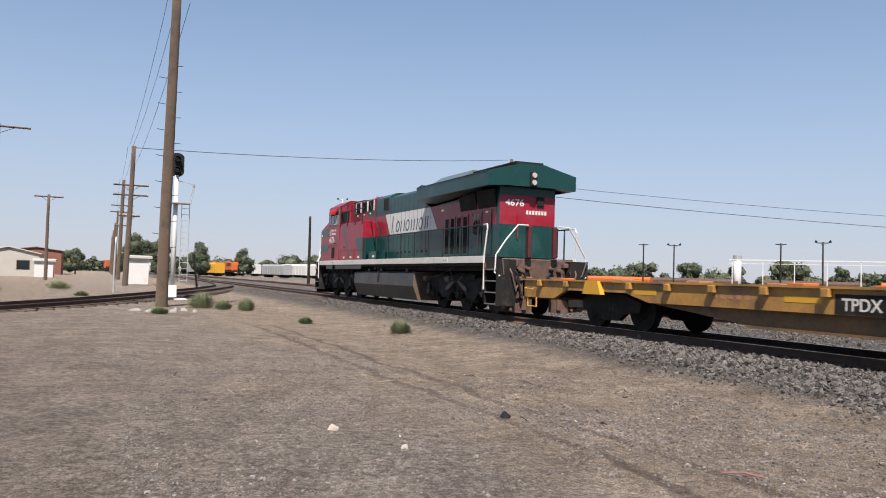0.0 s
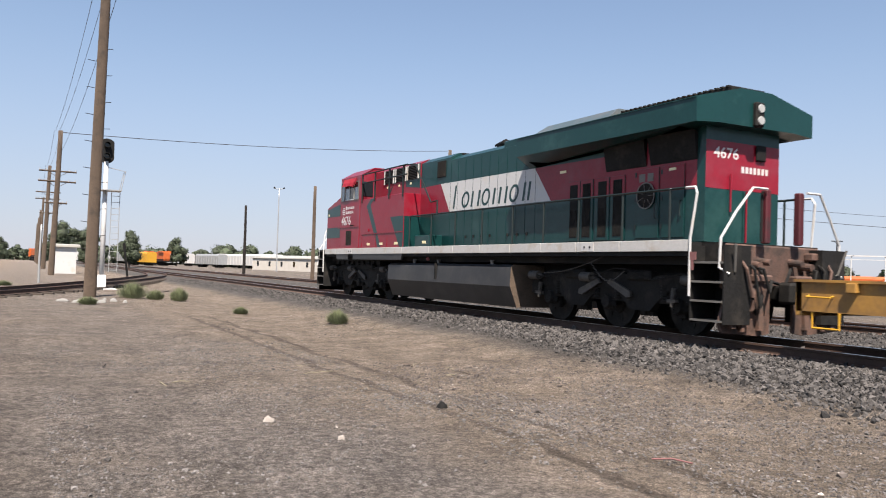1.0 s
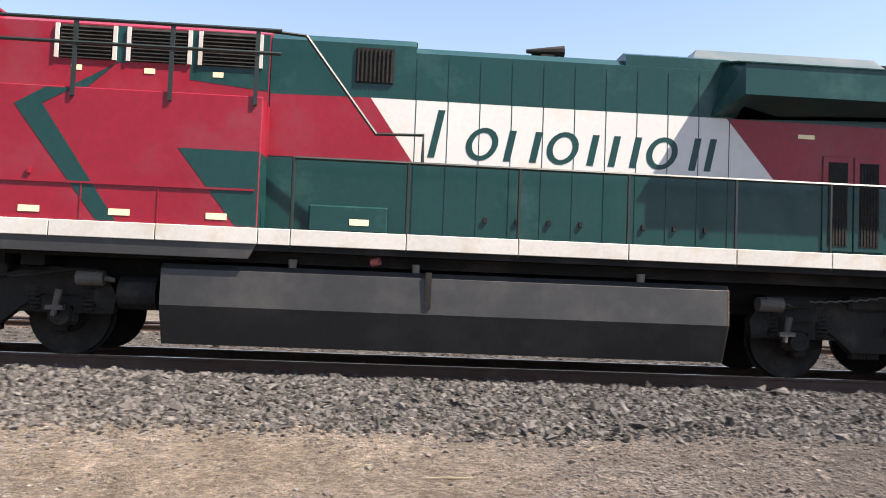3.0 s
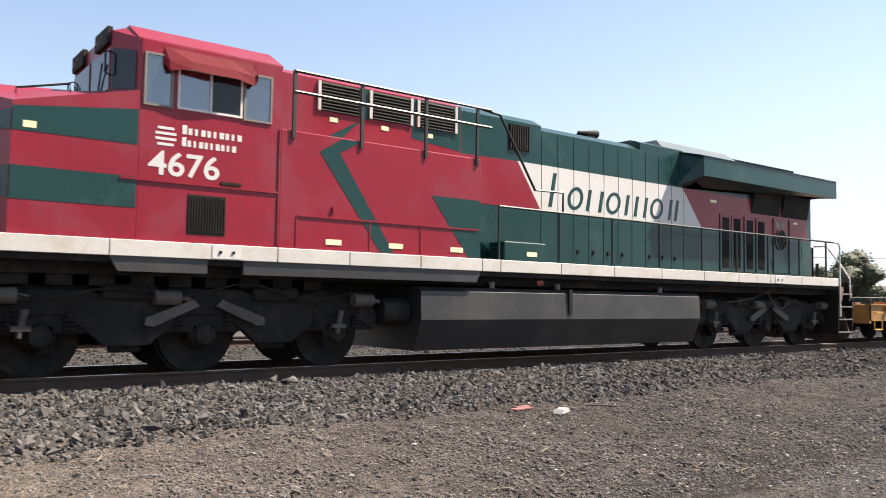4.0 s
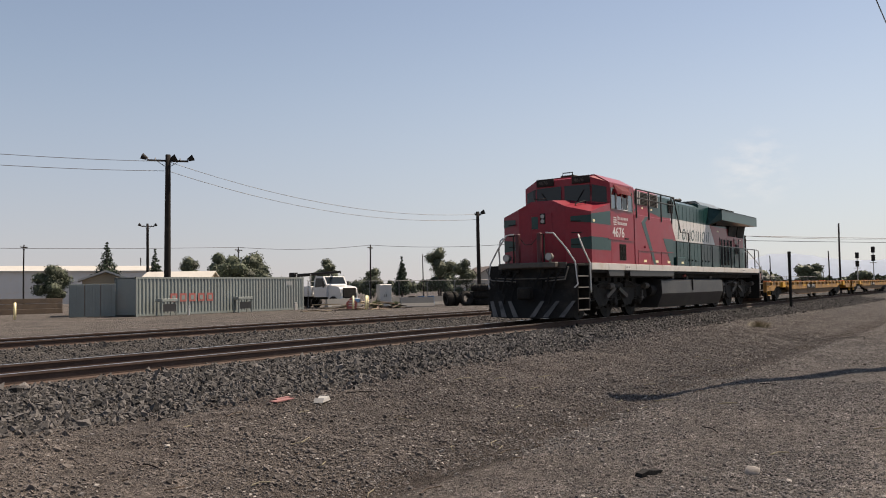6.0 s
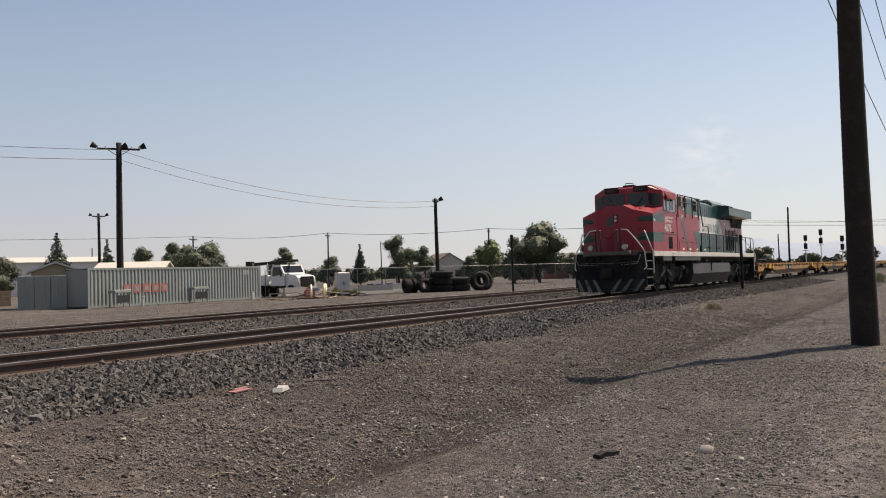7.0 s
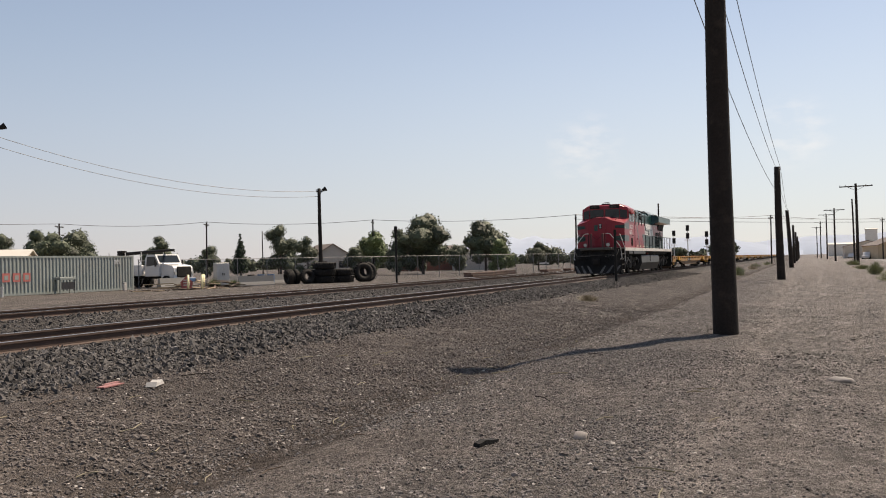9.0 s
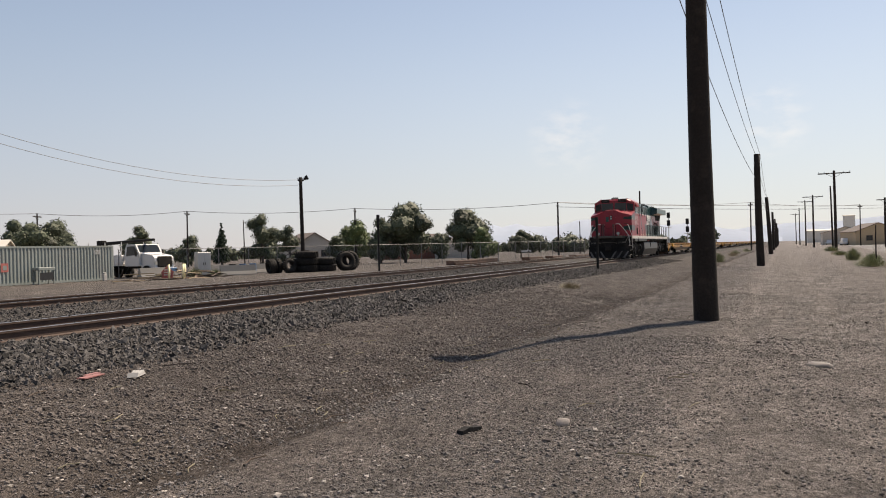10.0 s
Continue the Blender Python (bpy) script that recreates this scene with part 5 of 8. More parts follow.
        dl = part("ditch_light", bm, "light_metal", loco, "round ditch light")
        bm = new_bm()
        rod(bm, (-9.695, s * 0.72, 1.92), (-9.675, s * 0.72, 1.92), 0.1, 0.1, 14)
        part("lens", bm, "lens", dl)
        bm = new_bm()
        tube(bm, [(11.26, s * 1.1, 1.1), (11.55, s * 1.3, 1.2), (11.65, s * 1.4, 1.65)], 0.022, 6)
        part("uncoupling_lever", bm, "light_metal", loco)
        bm = new_bm()
        tube(bm, [(-9.5, s * 0.5, 1.2), (-9.7, s * 1.25, 1.25), (-9.75, s * 1.4, 1.6)], 0.022, 6)
        part("uncoupling_lever", bm, "light_metal", loco)
    for k in range(9):
        bm = new_bm()
        box(bm, -8.4 + k * 0.5, -8.1 + k * 0.5, -1.1, 1.1, 1.16, 1.3)
        part("cross_member", bm, "black", loco)
    bm = new_bm()
    box(bm, -8.3, 10.6, -0.5, 0.5, 1.0, 1.32)
    part("centre_sill", bm, "black", loco)
    return loco, wheels


# ---------------------------------------------------------------- flat cars
CAR_STEP = 26.9


def build_flat_car():
    """A long yellow intermodal flat car: fish-belly side sills, stake pockets, two trucks. x = 0 at its near end."""
    car = thing("flat_car", "long empty yellow intermodal flat car, faded and rust-stained", "flat car", "train of flat cars")
    N = 25.8
    for s in (-1, 1):
        bm = new_bm()
        top, y = 1.08, 1.36
        prism(bm, [(0, top), (N, top), (N, 0.62), (N - 1.6, 0.62), (N - 2.2, 0.84), (N - 4.6, 0.84), (N - 5.4, 0.66), (5.4, 0.66), (4.6, 0.84), (2.2, 0.84), (1.6, 0.62), (0, 0.62)], "y", s * y, s * (y - 0.1))
        side = part("side_sill", bm, "yellow", car, "faded yellow side sill")
        # web and flange: browner yellow, with the overhang's shade put into the colour
        bm = new_bm()
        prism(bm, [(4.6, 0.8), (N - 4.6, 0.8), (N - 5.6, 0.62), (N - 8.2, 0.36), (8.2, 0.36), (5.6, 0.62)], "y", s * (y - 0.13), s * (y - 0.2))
        part("belly_web", bm, "shaded_yellow", side, "recessed fish-belly web, shade toned into brown-yellow")
        bm = new_bm()
        box(bm, 0, N, s * (y + 0.05), s * (y - 0.12), 1.06, 1.10)
        part("top_flange", bm, "yellow", side)
        bm = new_bm()
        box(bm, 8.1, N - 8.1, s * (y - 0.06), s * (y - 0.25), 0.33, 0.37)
        part("bottom_flange", bm, "shaded_yellow", side)
        for i in range(20):
            x = 0.9 + i * 1.27
            bm = new_bm()
            box(bm, x, x + 0.16, s * y, s * (y + 0.09), 0.92, 1.06, 0.01)
            part("stake_pocket", bm, "yellow", side)
        for x in (3.2, N - 3.6):
            bm = new_bm()
            prism(bm, [(x, 1.08), (x + 0.5, 1.08), (x + 0.62, 0.78), (x - 0.1, 0.78)], "y", s * y, s * (y + 0.12))
            part("jacking_pad", bm, "yellow_new", side, "bright yellow jacking pad")
        for x in (4.9, 9.0, 16.5, 20.2):
            bm = new_bm()
            box(bm, x, x + 0.75, s * y, s * (y + 0.004), 0.82, 0.92)
            part("reflector", bm, "yellow_new", side, "bright yellow reflective strip")
        bm = new_bm()
        box(bm, 10.0, 12.6, s * y, s * (y + 0.004), 0.67, 0.98)
        plate = part("name_panel", bm, "black", side, "black panel with white lettering")
        text_part("lettering", "TPDX", 0.27, pose(10.13, -(y + 0.005), 0.73, 90, 0, 0) if s < 0 else pose(11.2, y + 0.005, 0.73, 90, 0, 180), "paper", plate)
        for k in range(6):
            bm = new_bm()
            box(bm, 11.5 + k * 0.16, 11.6 + k * 0.16, s * (y + 0.004), s * (y + 0.007), 0.75, 0.9)
            part("lettering_bar", bm, "paper", plate, "white painted bar")
        for k in range(5):
            bm = new_bm()
            box(bm, 7.3 + 0.2 * k, 7.42 + 0.2 * k, s * y, s * (y + 0.003), 0.82, 0.9)
            part("stencil_bar", bm, "deck", side, "faint brown stencilled bar")
        for x in (0.25, N - 0.55):
            bm = new_bm()
            tube(bm, [(x, s * (y + 0.01), 0.86), (x, s * (y + 0.08), 0.84), (x + 0.4, s * (y + 0.08), 0.84), (x + 0.4, s * (y + 0.01), 0.86)], 0.014, 6)
            part("grab_iron", bm, "yellow_new", side)
            bm = new_bm()
            tube(bm, [(x + 0.05, s * y, 0.62), (x + 0.05, s * y, 0.38), (x + 0.5, s * y, 0.38), (x + 0.5, s * y, 0.62)], 0.02, 6)
            part("stirrup_step", bm, "yellow_new", side)
    bm = new_bm()
    box(bm, 0.02, N - 0.02, -1.3, 1.3, 1.03, 1.075)
    part("deck", bm, "deck", car, "rust-brown steel deck")
    for i in range(10):
        for y0 in (-1.2, 0.85):
            bm = new_bm()
            box(bm, 1.4 + i * 2.5, 1.75 + i * 2.5, y0, y0 + 0.35, 1.075, 1.14, 0.01)
            part("container_pedestal", bm, "orange" if i % 3 == 0 else "deck", car)
    for x in (0.0, N - 0.12):
        bm = new_bm()
        box(bm, x, x + 0.12, -1.36, 1.36, 0.55, 1.07, 0.01)
        part("end_sill", bm, "yellow", car)
        bm = new_bm()
        d = -1 if x < 1 else 1
        box(bm, x, x + d * 0.45, -0.12, 0.12, 0.74, 0.96, 0.02)
        part("coupler", bm, "rust", car)
    bm = new_bm()
    box(bm, 0.1, N - 0.1, -0.35, 0.35, 0.62, 1.03)
    part("centre_sill", bm, "black", car)
    wheels = []
    for c in (3.6, N - 3.6):
        bm = new_bm()
        for s in (-1, 1):
            prism(bm, [(c - 1.15, 0.62), (c - 0.5, 0.8), (c + 0.5, 0.8), (c + 1.15, 0.62), (c + 1.1, 0.42), (c + 0.55, 0.36), (c + 0.3, 0.2), (c - 0.3, 0.2), (c - 0.55, 0.36), (c - 1.1, 0.42)], "y", s * 0.92, s * 1.05)
            for k in (-0.14, 0.0, 0.14):
                rod(bm, (c + k, s * 1.0, 0.32), (c + k, s * 1.0, 0.66), 0.06, 0.06, 8)
        box(bm, c - 0.25, c + 0.25, -0.95, 0.95, 0.45, 0.7)
        part("truck_frame", bm, "truck", car)
        for a in (-0.88, 0.88):
            wheels.append(wheel_set(car, c + a, 0.46))
    return car, wheels


locomotive, loco_wheels = build_locomotive()
first_car, car_wheels = build_flat_car()
cars = [first_car]
for i in range(1, 14):
    cars.append(copy_thing(first_car, pose(0, 0, 0)))


# ---------------------------------------------------------------- line-side things
def curve_track():
    """The siding that leaves the main line and bends towards the road."""
    pts = [Vector(p) for p in ((-12, -14, 0.2), (-22, -8.0, 0.2), (-31.5, -3.2, 0.22), (-39, 0.3, 0.28), (-48.5, 3.7, 0.34), (-58.5, 7.0, 0.42), (-72, 9.9, 0.46), (-95, 11.3, 0.485), (-130, 11.75, 0.49), (-180, 11.8, 0.49))]
    dense = []
    for i in range(1, len(pts) - 2):
        p0, p1, p2, p3 = pts[i - 1:i + 3]
        for k in range(8):
            t = k / 8
            dense.append(0.5 * ((2 * p1) + (p2 - p0) * t + (2 * p0 - 5 * p1 + 4 * p2 - p3) * t * t + (3 * p1 - p0 - 3 * p2 + p3) * t ** 3))
    t = thing("track_3", "rusty curved siding track leaving the main line", "railway track", kind="structure")
    for side in (-0.755, 0.755):
        bm = new_bm()
        rows = []
        for i, p in enumerate(dense):
            d = (dense[min(i + 1, len(dense) - 1)] - dense[max(i - 1, 0)]).normalized()
            nrm = Vector((-d.y, d.x, 0)).normalized()
            c = p + nrm * side
            rows.append([bm.verts.new(c + nrm * u + Vector((0, 0, v - 0.175))) for u, v in rail_profile()])
        for a, b in zip(rows, rows[1:]):
            for k in range(len(a)):
                bm.faces.new((a[k], b[k], b[(k + 1) % len(a)], a[(k + 1) % len(a)]))
        part("rail", bm, "rail", t)
    me = tie_mesh()
    for i in range(0, len(dense) - 1):
        a, b = dense[i], dense[i + 1]
        n = max(1, int((b - a).length / 0.6))
        for k in range(n):
            p = a.lerp(b, k / n)
            if -70 < p.x < -20 and len(t.children) < 130:
                o = new("tie", me)
                o.parent = t
                o.matrix_local = pose(p.x, p.y, p.z - 0.178, 0, 0, math.degrees(math.atan2(b.y - a.y, b.x - a.x)))
    return t


def utility_pole(x, y, h, r, label, material="pole", lean=(0, 0), arms=(), pegs=False, group="line-side poles", arm_dir=90, lamps=0):
    """A tapered timber pole; arms: heights below the top of crossarms with insulators."""
    p = thing("utility_pole", label, "utility pole", group, (x, y, float(ground_z(x, y)) - 0.05))
    bm = new_bm()
    n = 7
    rows = []
    for i in range(n + 1):
        f = i / n
        cx, cy = lean[0] * f + 0.02 * math.sin(3 * f + x), lean[1] * f + 0.02 * math.cos(4 * f + x)
        rr = r * (1 - 0.28 * f)
        rows.append([bm.verts.new((cx + rr * math.cos(a), cy + rr * math.sin(a), h * f)) for a in [2 * math.pi * k / 14 for k in range(14)]])
    for a, b in zip(rows, rows[1:]):
        for k in range(14):
            bm.faces.new((a[k], a[(k + 1) % 14], b[(k + 1) % 14], b[k]))
    bm.faces.new(rows[-1])
    part("pole_shaft", bm, material, p, smooth=True)
    c, s = math.cos(radians(arm_dir)), math.sin(radians(arm_dir))
    for drop, half in arms:
        z = h - drop
        f = z / h
        ox, oy = lean[0] * f, lean[1] * f
        bm = new_bm()
        rod(bm, (ox - c * half, oy - s * half, z), (ox + c * half, oy + s * half, z), 0.075, 0.075, 4)
        tube(bm, [(ox - c * half * 0.5, oy - s * half * 0.5, z - 0.05), (ox, oy, z - 0.55), (ox + c * half * 0.5, oy + s * half * 0.5, z - 0.05)], 0.025, 4)
        arm = part("crossarm", bm, material, p)
        for k in (-0.95, -0.6, 0.6, 0.95):
            bm = new_bm()
            rod(bm, (ox + c * half * k, oy + s * half * k, z + 0.05), (ox + c * half * k, oy + s * half * k, z + 0.22), 0.05, 0.03, 8)
            part("insulator", bm, "galv", arm)
    for k in range(lamps):
        e = (-1, 1, 0.15)[k]
        half = arms[0][1]
        bm = new_bm()
        m0 = Vector((lean[0] + c * half * e, lean[1] + s * half * e, h - arms[0][0] + 0.12))
        rod(bm, m0 + Vector((0, 0, 0)), m0 + Vector((c * 0.35 * (1 if e > 0 else -1), s * 0.35 * (1 if e > 0 else -1), 0.18)), 0.12, 0.24, 12)
        part("floodlight", bm, "black", p, "dark floodlight head")
    if pegs:
        for i in range(16):
            z = 2.0 + i * 0.55
            if z < h - 0.4:
                e = 1 if i % 2 else -1
                bm = new_bm()
                rod(bm, (0, e * r * 0.7, z), (0, e * (r + 0.22), z + 0.03), 0.014, 0.014, 5)
                part("climbing_peg", bm, "black", p)
    return p


def cable(name, a, b, sag, r=0.012, label="dark overhead wire sagging between poles"):
    a, b = Vector(a), Vector(b)
    bm = new_bm()
    n = 14
    tube(bm, [a.lerp(b, i / n) - Vector((0, 0, sag * 4 * (i / n) * (1 - i / n))) for i in range(n + 1)], r, 4)
    ob = link(name, bm, "wire")
    return tagged(ob, label, "wire", "overhead wires")


def signal_mast(x, y):
    """A railway signal: oval target with two hooded lamps, white mast, service platform, ladder, footing."""
    g = float(ground_z(x, y))
    m = thing("railway_signal", "railway signal with black oval target on a white mast with ladder", "railway signal", "", (x, y, g))
    bm = new_bm()
    rod(bm, (0, 0, 0.1), (0, 0, 6.6), 0.13, 0.11, 14)
    part("mast", bm, "white", m, smooth=True)
    bm = new_bm()
    prism(bm, [(0.36 * math.cos(a), 7.15 + (0.28 if math.sin(a) >= 0 else 0.28) * math.sin(a) + (0.36 if math.sin(a) > 0 else -0.36)) for a in [2 * math.pi * k / 24 for k in range(24)]], "x", -0.02, 0.02)
    head = part("target", bm, "black", m, "black oval signal target")
    for z in (7.45, 6.88):
        bm = new_bm()
        ring(bm, (0.18, 0, z), (1, 0, 0), 0.16, 0.14, 0.34, 14)
        part("hood", bm, "black", head)
        bm = new_bm()
        rod(bm, (0.02, 0, z), (0.05, 0, z), 0.13, 0.13, 14)
        part("lamp_lens", bm, "glass", head)
    bm = new_bm()
    box(bm, -0.35, -0.05, -0.2, 0.2, 6.6, 7.7, 0.04)
    part("case", bm, "black", head)
    bm = new_bm()
    box(bm, -0.5, 0.5, -0.6, 0.75, 5.08, 5.13)
    part("platform", bm, "galv", m)
    bm = new_bm()
    tube(bm, [(0, 0.1, 6.3), (0, 0.95, 6.15), (0, 0.75, 5.1)], 0.025, 5)
    tube(bm, [(0.4, 0.9, 6.1), (-0.4, 0.9, 6.1), (-0.4, 0.7, 5.1)], 0.02, 5)
    part("guard_rail", bm, "galv", m)
    bm = new_bm()
    for y0 in (0.32, 0.72):
        tube(bm, [(0, y0, 0.9), (0, y0, 5.1)], 0.02, 5)
    lad = part("ladder", bm, "galv", m, "steel ladder")
    for i in range(13):
        bm = new_bm()
        rod(bm, (0, 0.32, 1.0 + i * 0.32), (0, 0.72, 1.0 + i * 0.32), 0.014, 0.014, 5)
        part("rung", bm, "galv", lad)
    bm = new_bm()
    prism(bm, [(-0.32, 0.05), (-0.13, 0.75), (0.13, 0.75), (0.32, 0.05)], "y", -0.2, 0.2)
    box(bm, -0.7, 0.7, -0.7, 0.7, -0.1, 0.06, 0.02)
    part("footing", bm, "white", m, "white cast footing on a concrete pad")
    bm = new_bm()
    box(bm, -0.25, 0.25, -0.8, -0.35, 0.06, 0.85, 0.02)
    part("junction_box", bm, "white", m)
    return m


def marker_post(x, y, h, label, plate=(0.25, 0.5)):
    p = thing("marker_post", label, "post", "", (x, y, float(ground_z(x, y)) - 0.05))
    bm = new_bm()
    rod(bm, (0, 0, 0), (0, 0, h), 0.075, 0.075, 8)
    part("shaft", bm, "black", p)
    bm = new_bm()
    box(bm, -0.02, 0.02, -plate[0] / 2, plate[0] / 2, h - plate[1], h, 0.005)
    part("plate", bm, "pole_dark", p, "dark weathered plate")
    return p


def bush(x, y, w, h, material="weed", n=260, label="grey-green weed clump on bare dirt", seed=1):
    """A weed: many thin blades and small leaves fanning out of one root."""
    rng = np.random.default_rng(seed)
    g = float(ground_z(x, y))
    a = rng.uniform(0, 2 * math.pi, n)
    rr = w / 2 * np.sqrt(rng.uniform(0.0, 1, n))
    hh = h * rng.uniform(0.3, 1, n) * (1 - 0.45 * (rr / (w / 2)) ** 2)
    base = np.stack([0.6 * rr * np.cos(a + 0.3), 0.6 * rr * np.sin(a + 0.3), np.zeros(n)], -1)
    tip = np.stack([rr * np.cos(a), rr * np.sin(a), hh], -1)
    side = np.stack([-np.sin(a), np.cos(a), 0 * a], -1) * rng.uniform(0.003, 0.009, (n, 1)) * (260 / n) ** 0.15
    mid = base * 0.4 + tip * 0.6 + np.stack([0 * a, 0 * a, 0.12 * hh], -1)
    v = np.stack([base - side * 0.4, mid - side, tip, mid + side], 1)
    f = (np.arange(n) * 4)[:, None] + np.arange(4)[None]
    t = thing("weed", label, "weed", "roadside weeds", (x, y, g))
    o = soup("foliage", v.reshape(-1, 3), f, material)
    o.parent = t
    return t


def leaf_cloud(rng, blobs, n, size):
    """Small leaf faces over the skins of uneven clumps."""
    vs = []
    tot = sum(b[3] ** 2 for b in blobs)
    for bx, by, bz, br, sq in blobs:
        k = max(20, int(n * br * br / tot))
        d = rng.normal(size=(k, 3))
        d /= np.linalg.norm(d, axis=1, keepdims=True)
        r = br * rng.uniform(0.6, 1.1, (k, 1))
        c = np.array([bx, by, bz]) + d * r * np.array([1, 1, sq])
        u = rng.normal(size=(k, 3))
        u /= np.linalg.norm(u, axis=1, keepdims=True)
        w = np.cross(u, d)
        w /= np.linalg.norm(w, axis=1, keepdims=True) + 1e-6
        s = size * rng.uniform(0.6, 1.5, (k, 1))
        vs.append(np.stack([c - u * s, c - w * s * 0.6, c + u * s, c + w * s * 0.6], 1))
    v = np.concatenate(vs)
    f = (np.arange(len(v)) * 4)[:, None] + np.arange(4)[None]
    return v.reshape(-1, 3), f


def tree(x, y, w, h, material="leaf", seed=0, label="", n=6500, trunk=0.22, base=0.0, leaf=1.0):
    """A broad-leaved tree: tapered trunk, limbs, crown of clumps with gaps."""
    rng = np.random.default_rng(seed + 100)
    t = thing("tree", label or "dense dark green broad-leaved tree with a rounded uneven crown", "tree", "trees along the far street", (x, y, base))
    r = w / 2
    blobs = []
    for i in range(11):
        a = rng.uniform(0, 2 * math.pi)
        q = rng.uniform(0.15, 0.72) * r
        z = h * rng.uniform(0.16, 0.82)
        br = r * rng.uniform(0.32, 0.5) * (1.1 - 0.4 * abs(z / h - 0.55))
        z = min(z, h - br * 0.85)
        blobs.append((q * math.cos(a), q * math.sin(a), z, br, 0.85))
    blobs.append((0, 0, h * 0.55, r * 0.6, 1.0))
    blobs.append((rng.uniform(-0.2, 0.2) * r, 0, h - r * 0.42, r * 0.42, 0.9))
    v, f = leaf_cloud(rng, blobs, n, (0.04 * w ** 0.5 + 0.03) * leaf)
    crown = soup("crown", v, f, material)
    crown.parent = t
    bm = new_bm()
    for bx, by, bz, br, sq in blobs:
        k0 = len(bm.verts)
        bmesh.ops.create_icosphere(bm, subdivisions=2, radius=br * 0.74, matrix=Matrix.Translation((bx, by, bz)))
        bm.verts.ensure_lookup_table()
        for q in bm.verts[k0:]:
            c0 = Vector((bx, by, bz))
            q.co = c0 + (q.co - c0) * (1 + 0.45 * noise.noise(q.co * (1.6 / max(br, 0.3)) + Vector((seed, 0, 0))))
    part("inner_crown", bm, material, t)
    bm = new_bm()
    rod(bm, (0, 0, 0), (0, 0, h * 0.45), trunk * h / 8, trunk * 0.55 * h / 8, 8)
    for bx, by, bz, br, sq in blobs[:7]:
        rod(bm, (0, 0, h * 0.3), (bx, by, bz), trunk * 0.4 * h / 8, 0.03, 6)
    part("trunk", bm, "bark", t)
    return t


def conifer(x, y, w, h, seed=0, base=0.0):
    rng = np.random.default_rng(seed)
    t = thing("conifer", "tall dark conifer with drooping tiers", "tree", "trees along the far street", (x, y, base))
    blobs = []
    for i in range(22):
        f = i / 21
        z = h * (0.14 + 0.84 * f)
        q = w / 2 * (1 - f) ** 0.8 * rng.uniform(0.75, 1.1)
        for k in range(4):
            a = rng.uniform(0, 2 * math.pi)
            blobs.append((q * 0.55 * math.cos(a), q * 0.55 * math.sin(a), z, max(0.14, q * 0.62), 0.6))
    v, f = leaf_cloud(rng, blobs, 7000, 0.11)
    c = soup("crown", v, f, "needle")
    c.parent = t
    bm = new_bm()
    rod(bm, (0, 0, 0), (0, 0, h * 0.95), 0.2, 0.03, 8)
    part("trunk", bm, "bark", t)
    return t


def house(name, x, y, w, depth, wall_h, roof_h, rz, wall, roof_mat, label, windows=(), doors=(), category="house", overhang=0.3):
    """Gable end towards -y in its own space; windows: (u along the gable wall, z, width, height), doors alike."""
    t = thing(name, label, category, "", (x, y, 0), rz)
    bm = new_bm()
    prism(bm, [(-w / 2, 0), (w / 2, 0), (w / 2, wall_h), (0, wall_h + roof_h), (-w / 2, wall_h)], "y", 0, depth)
    walls = part("wall", bm, wall, t)
    for s in (-1, 1):
        bm = new_bm()
        k = roof_h / (w / 2)
        e = w / 2 + overhang
        prism(bm, [(0, wall_h + roof_h + 0.02), (s * e, wall_h - overhang * k + 0.02), (s * e, wall_h - overhang * k + 0.16), (0, wall_h + roof_h + 0.16)], "y", -overhang, depth + overhang)
        part("roof_slope", bm, roof_mat, t)
    for face, u, z, ww, hh, m in [(f, *r, "glass") for f, *r in windows] + [(f, *r, "tan") for f, *r in doors]:
        bm = new_bm()
        if face == "front":
            box(bm, u - ww / 2, u + ww / 2, -0.03, 0.03, z, z + hh)
        else:
            q = -w / 2 if face == "left" else w / 2
            box(bm, q - 0.03, q + 0.03, u - ww / 2, u + ww / 2, z, z + hh)
        o = part("window" if m == "glass" else "door", bm, m, t)
        bm = new_bm()
        if face == "front":
            for a in ((u - ww / 2 - 0.08, u - ww / 2, z, z + hh), (u + ww / 2, u + ww / 2 + 0.08, z, z + hh), (u - ww / 2 - 0.08, u + ww / 2 + 0.08, z + hh, z + hh + 0.08)):
                box(bm, a[0], a[1], -0.06, 0.0, a[2], a[3])
        else:
            q = -w / 2 if face == "left" else w / 2
            e = -0.06 if face == "left" else 0.06
            for a in ((u - ww / 2 - 0.08, u - ww / 2, z, z + hh), (u + ww / 2, u + ww / 2 + 0.08, z, z + hh), (u - ww / 2 - 0.08, u + ww / 2 + 0.08, z + hh, z + hh + 0.08)):
                box(bm, min(q, q + e), max(q, q + e), a[0], a[1], a[2], a[3])
        part("frame", bm, "roof", o)
    return t


def shed_building(name, x, y, w, d, h, rz, wall, label, stripes=0, roof_mat="roof_pale", category="building", at_z=0.0):
    """A long low flat-roofed building with wall bays."""
    t = thing(name, label, category, "", (x, y, at_z), rz)
    bm = new_bm()
    box(bm, -w / 2, w / 2, 0, d, 0, h)
    part("wall", bm, wall, t)
    bm = new_bm()
    prism(bm, [(-0.3, h - 0.05), (d + 0.3, h - 0.05), (d + 0.3, h + 0.15), (d / 2, h + 0.15 + d * 0.06), (-0.3, h + 0.15)], "x", -w / 2 - 0.3, w / 2 + 0.3)
    part("roof", bm, roof_mat, t)
    for i in range(stripes):
        u = -w / 2 + (i + 0.5) * w / stripes
        bm = new_bm()
        box(bm, u - 0.5, u + 0.5, -0.05, 0.05, h * 0.35, h * 0.75)
        part("window", bm, "glass", t)
    return t


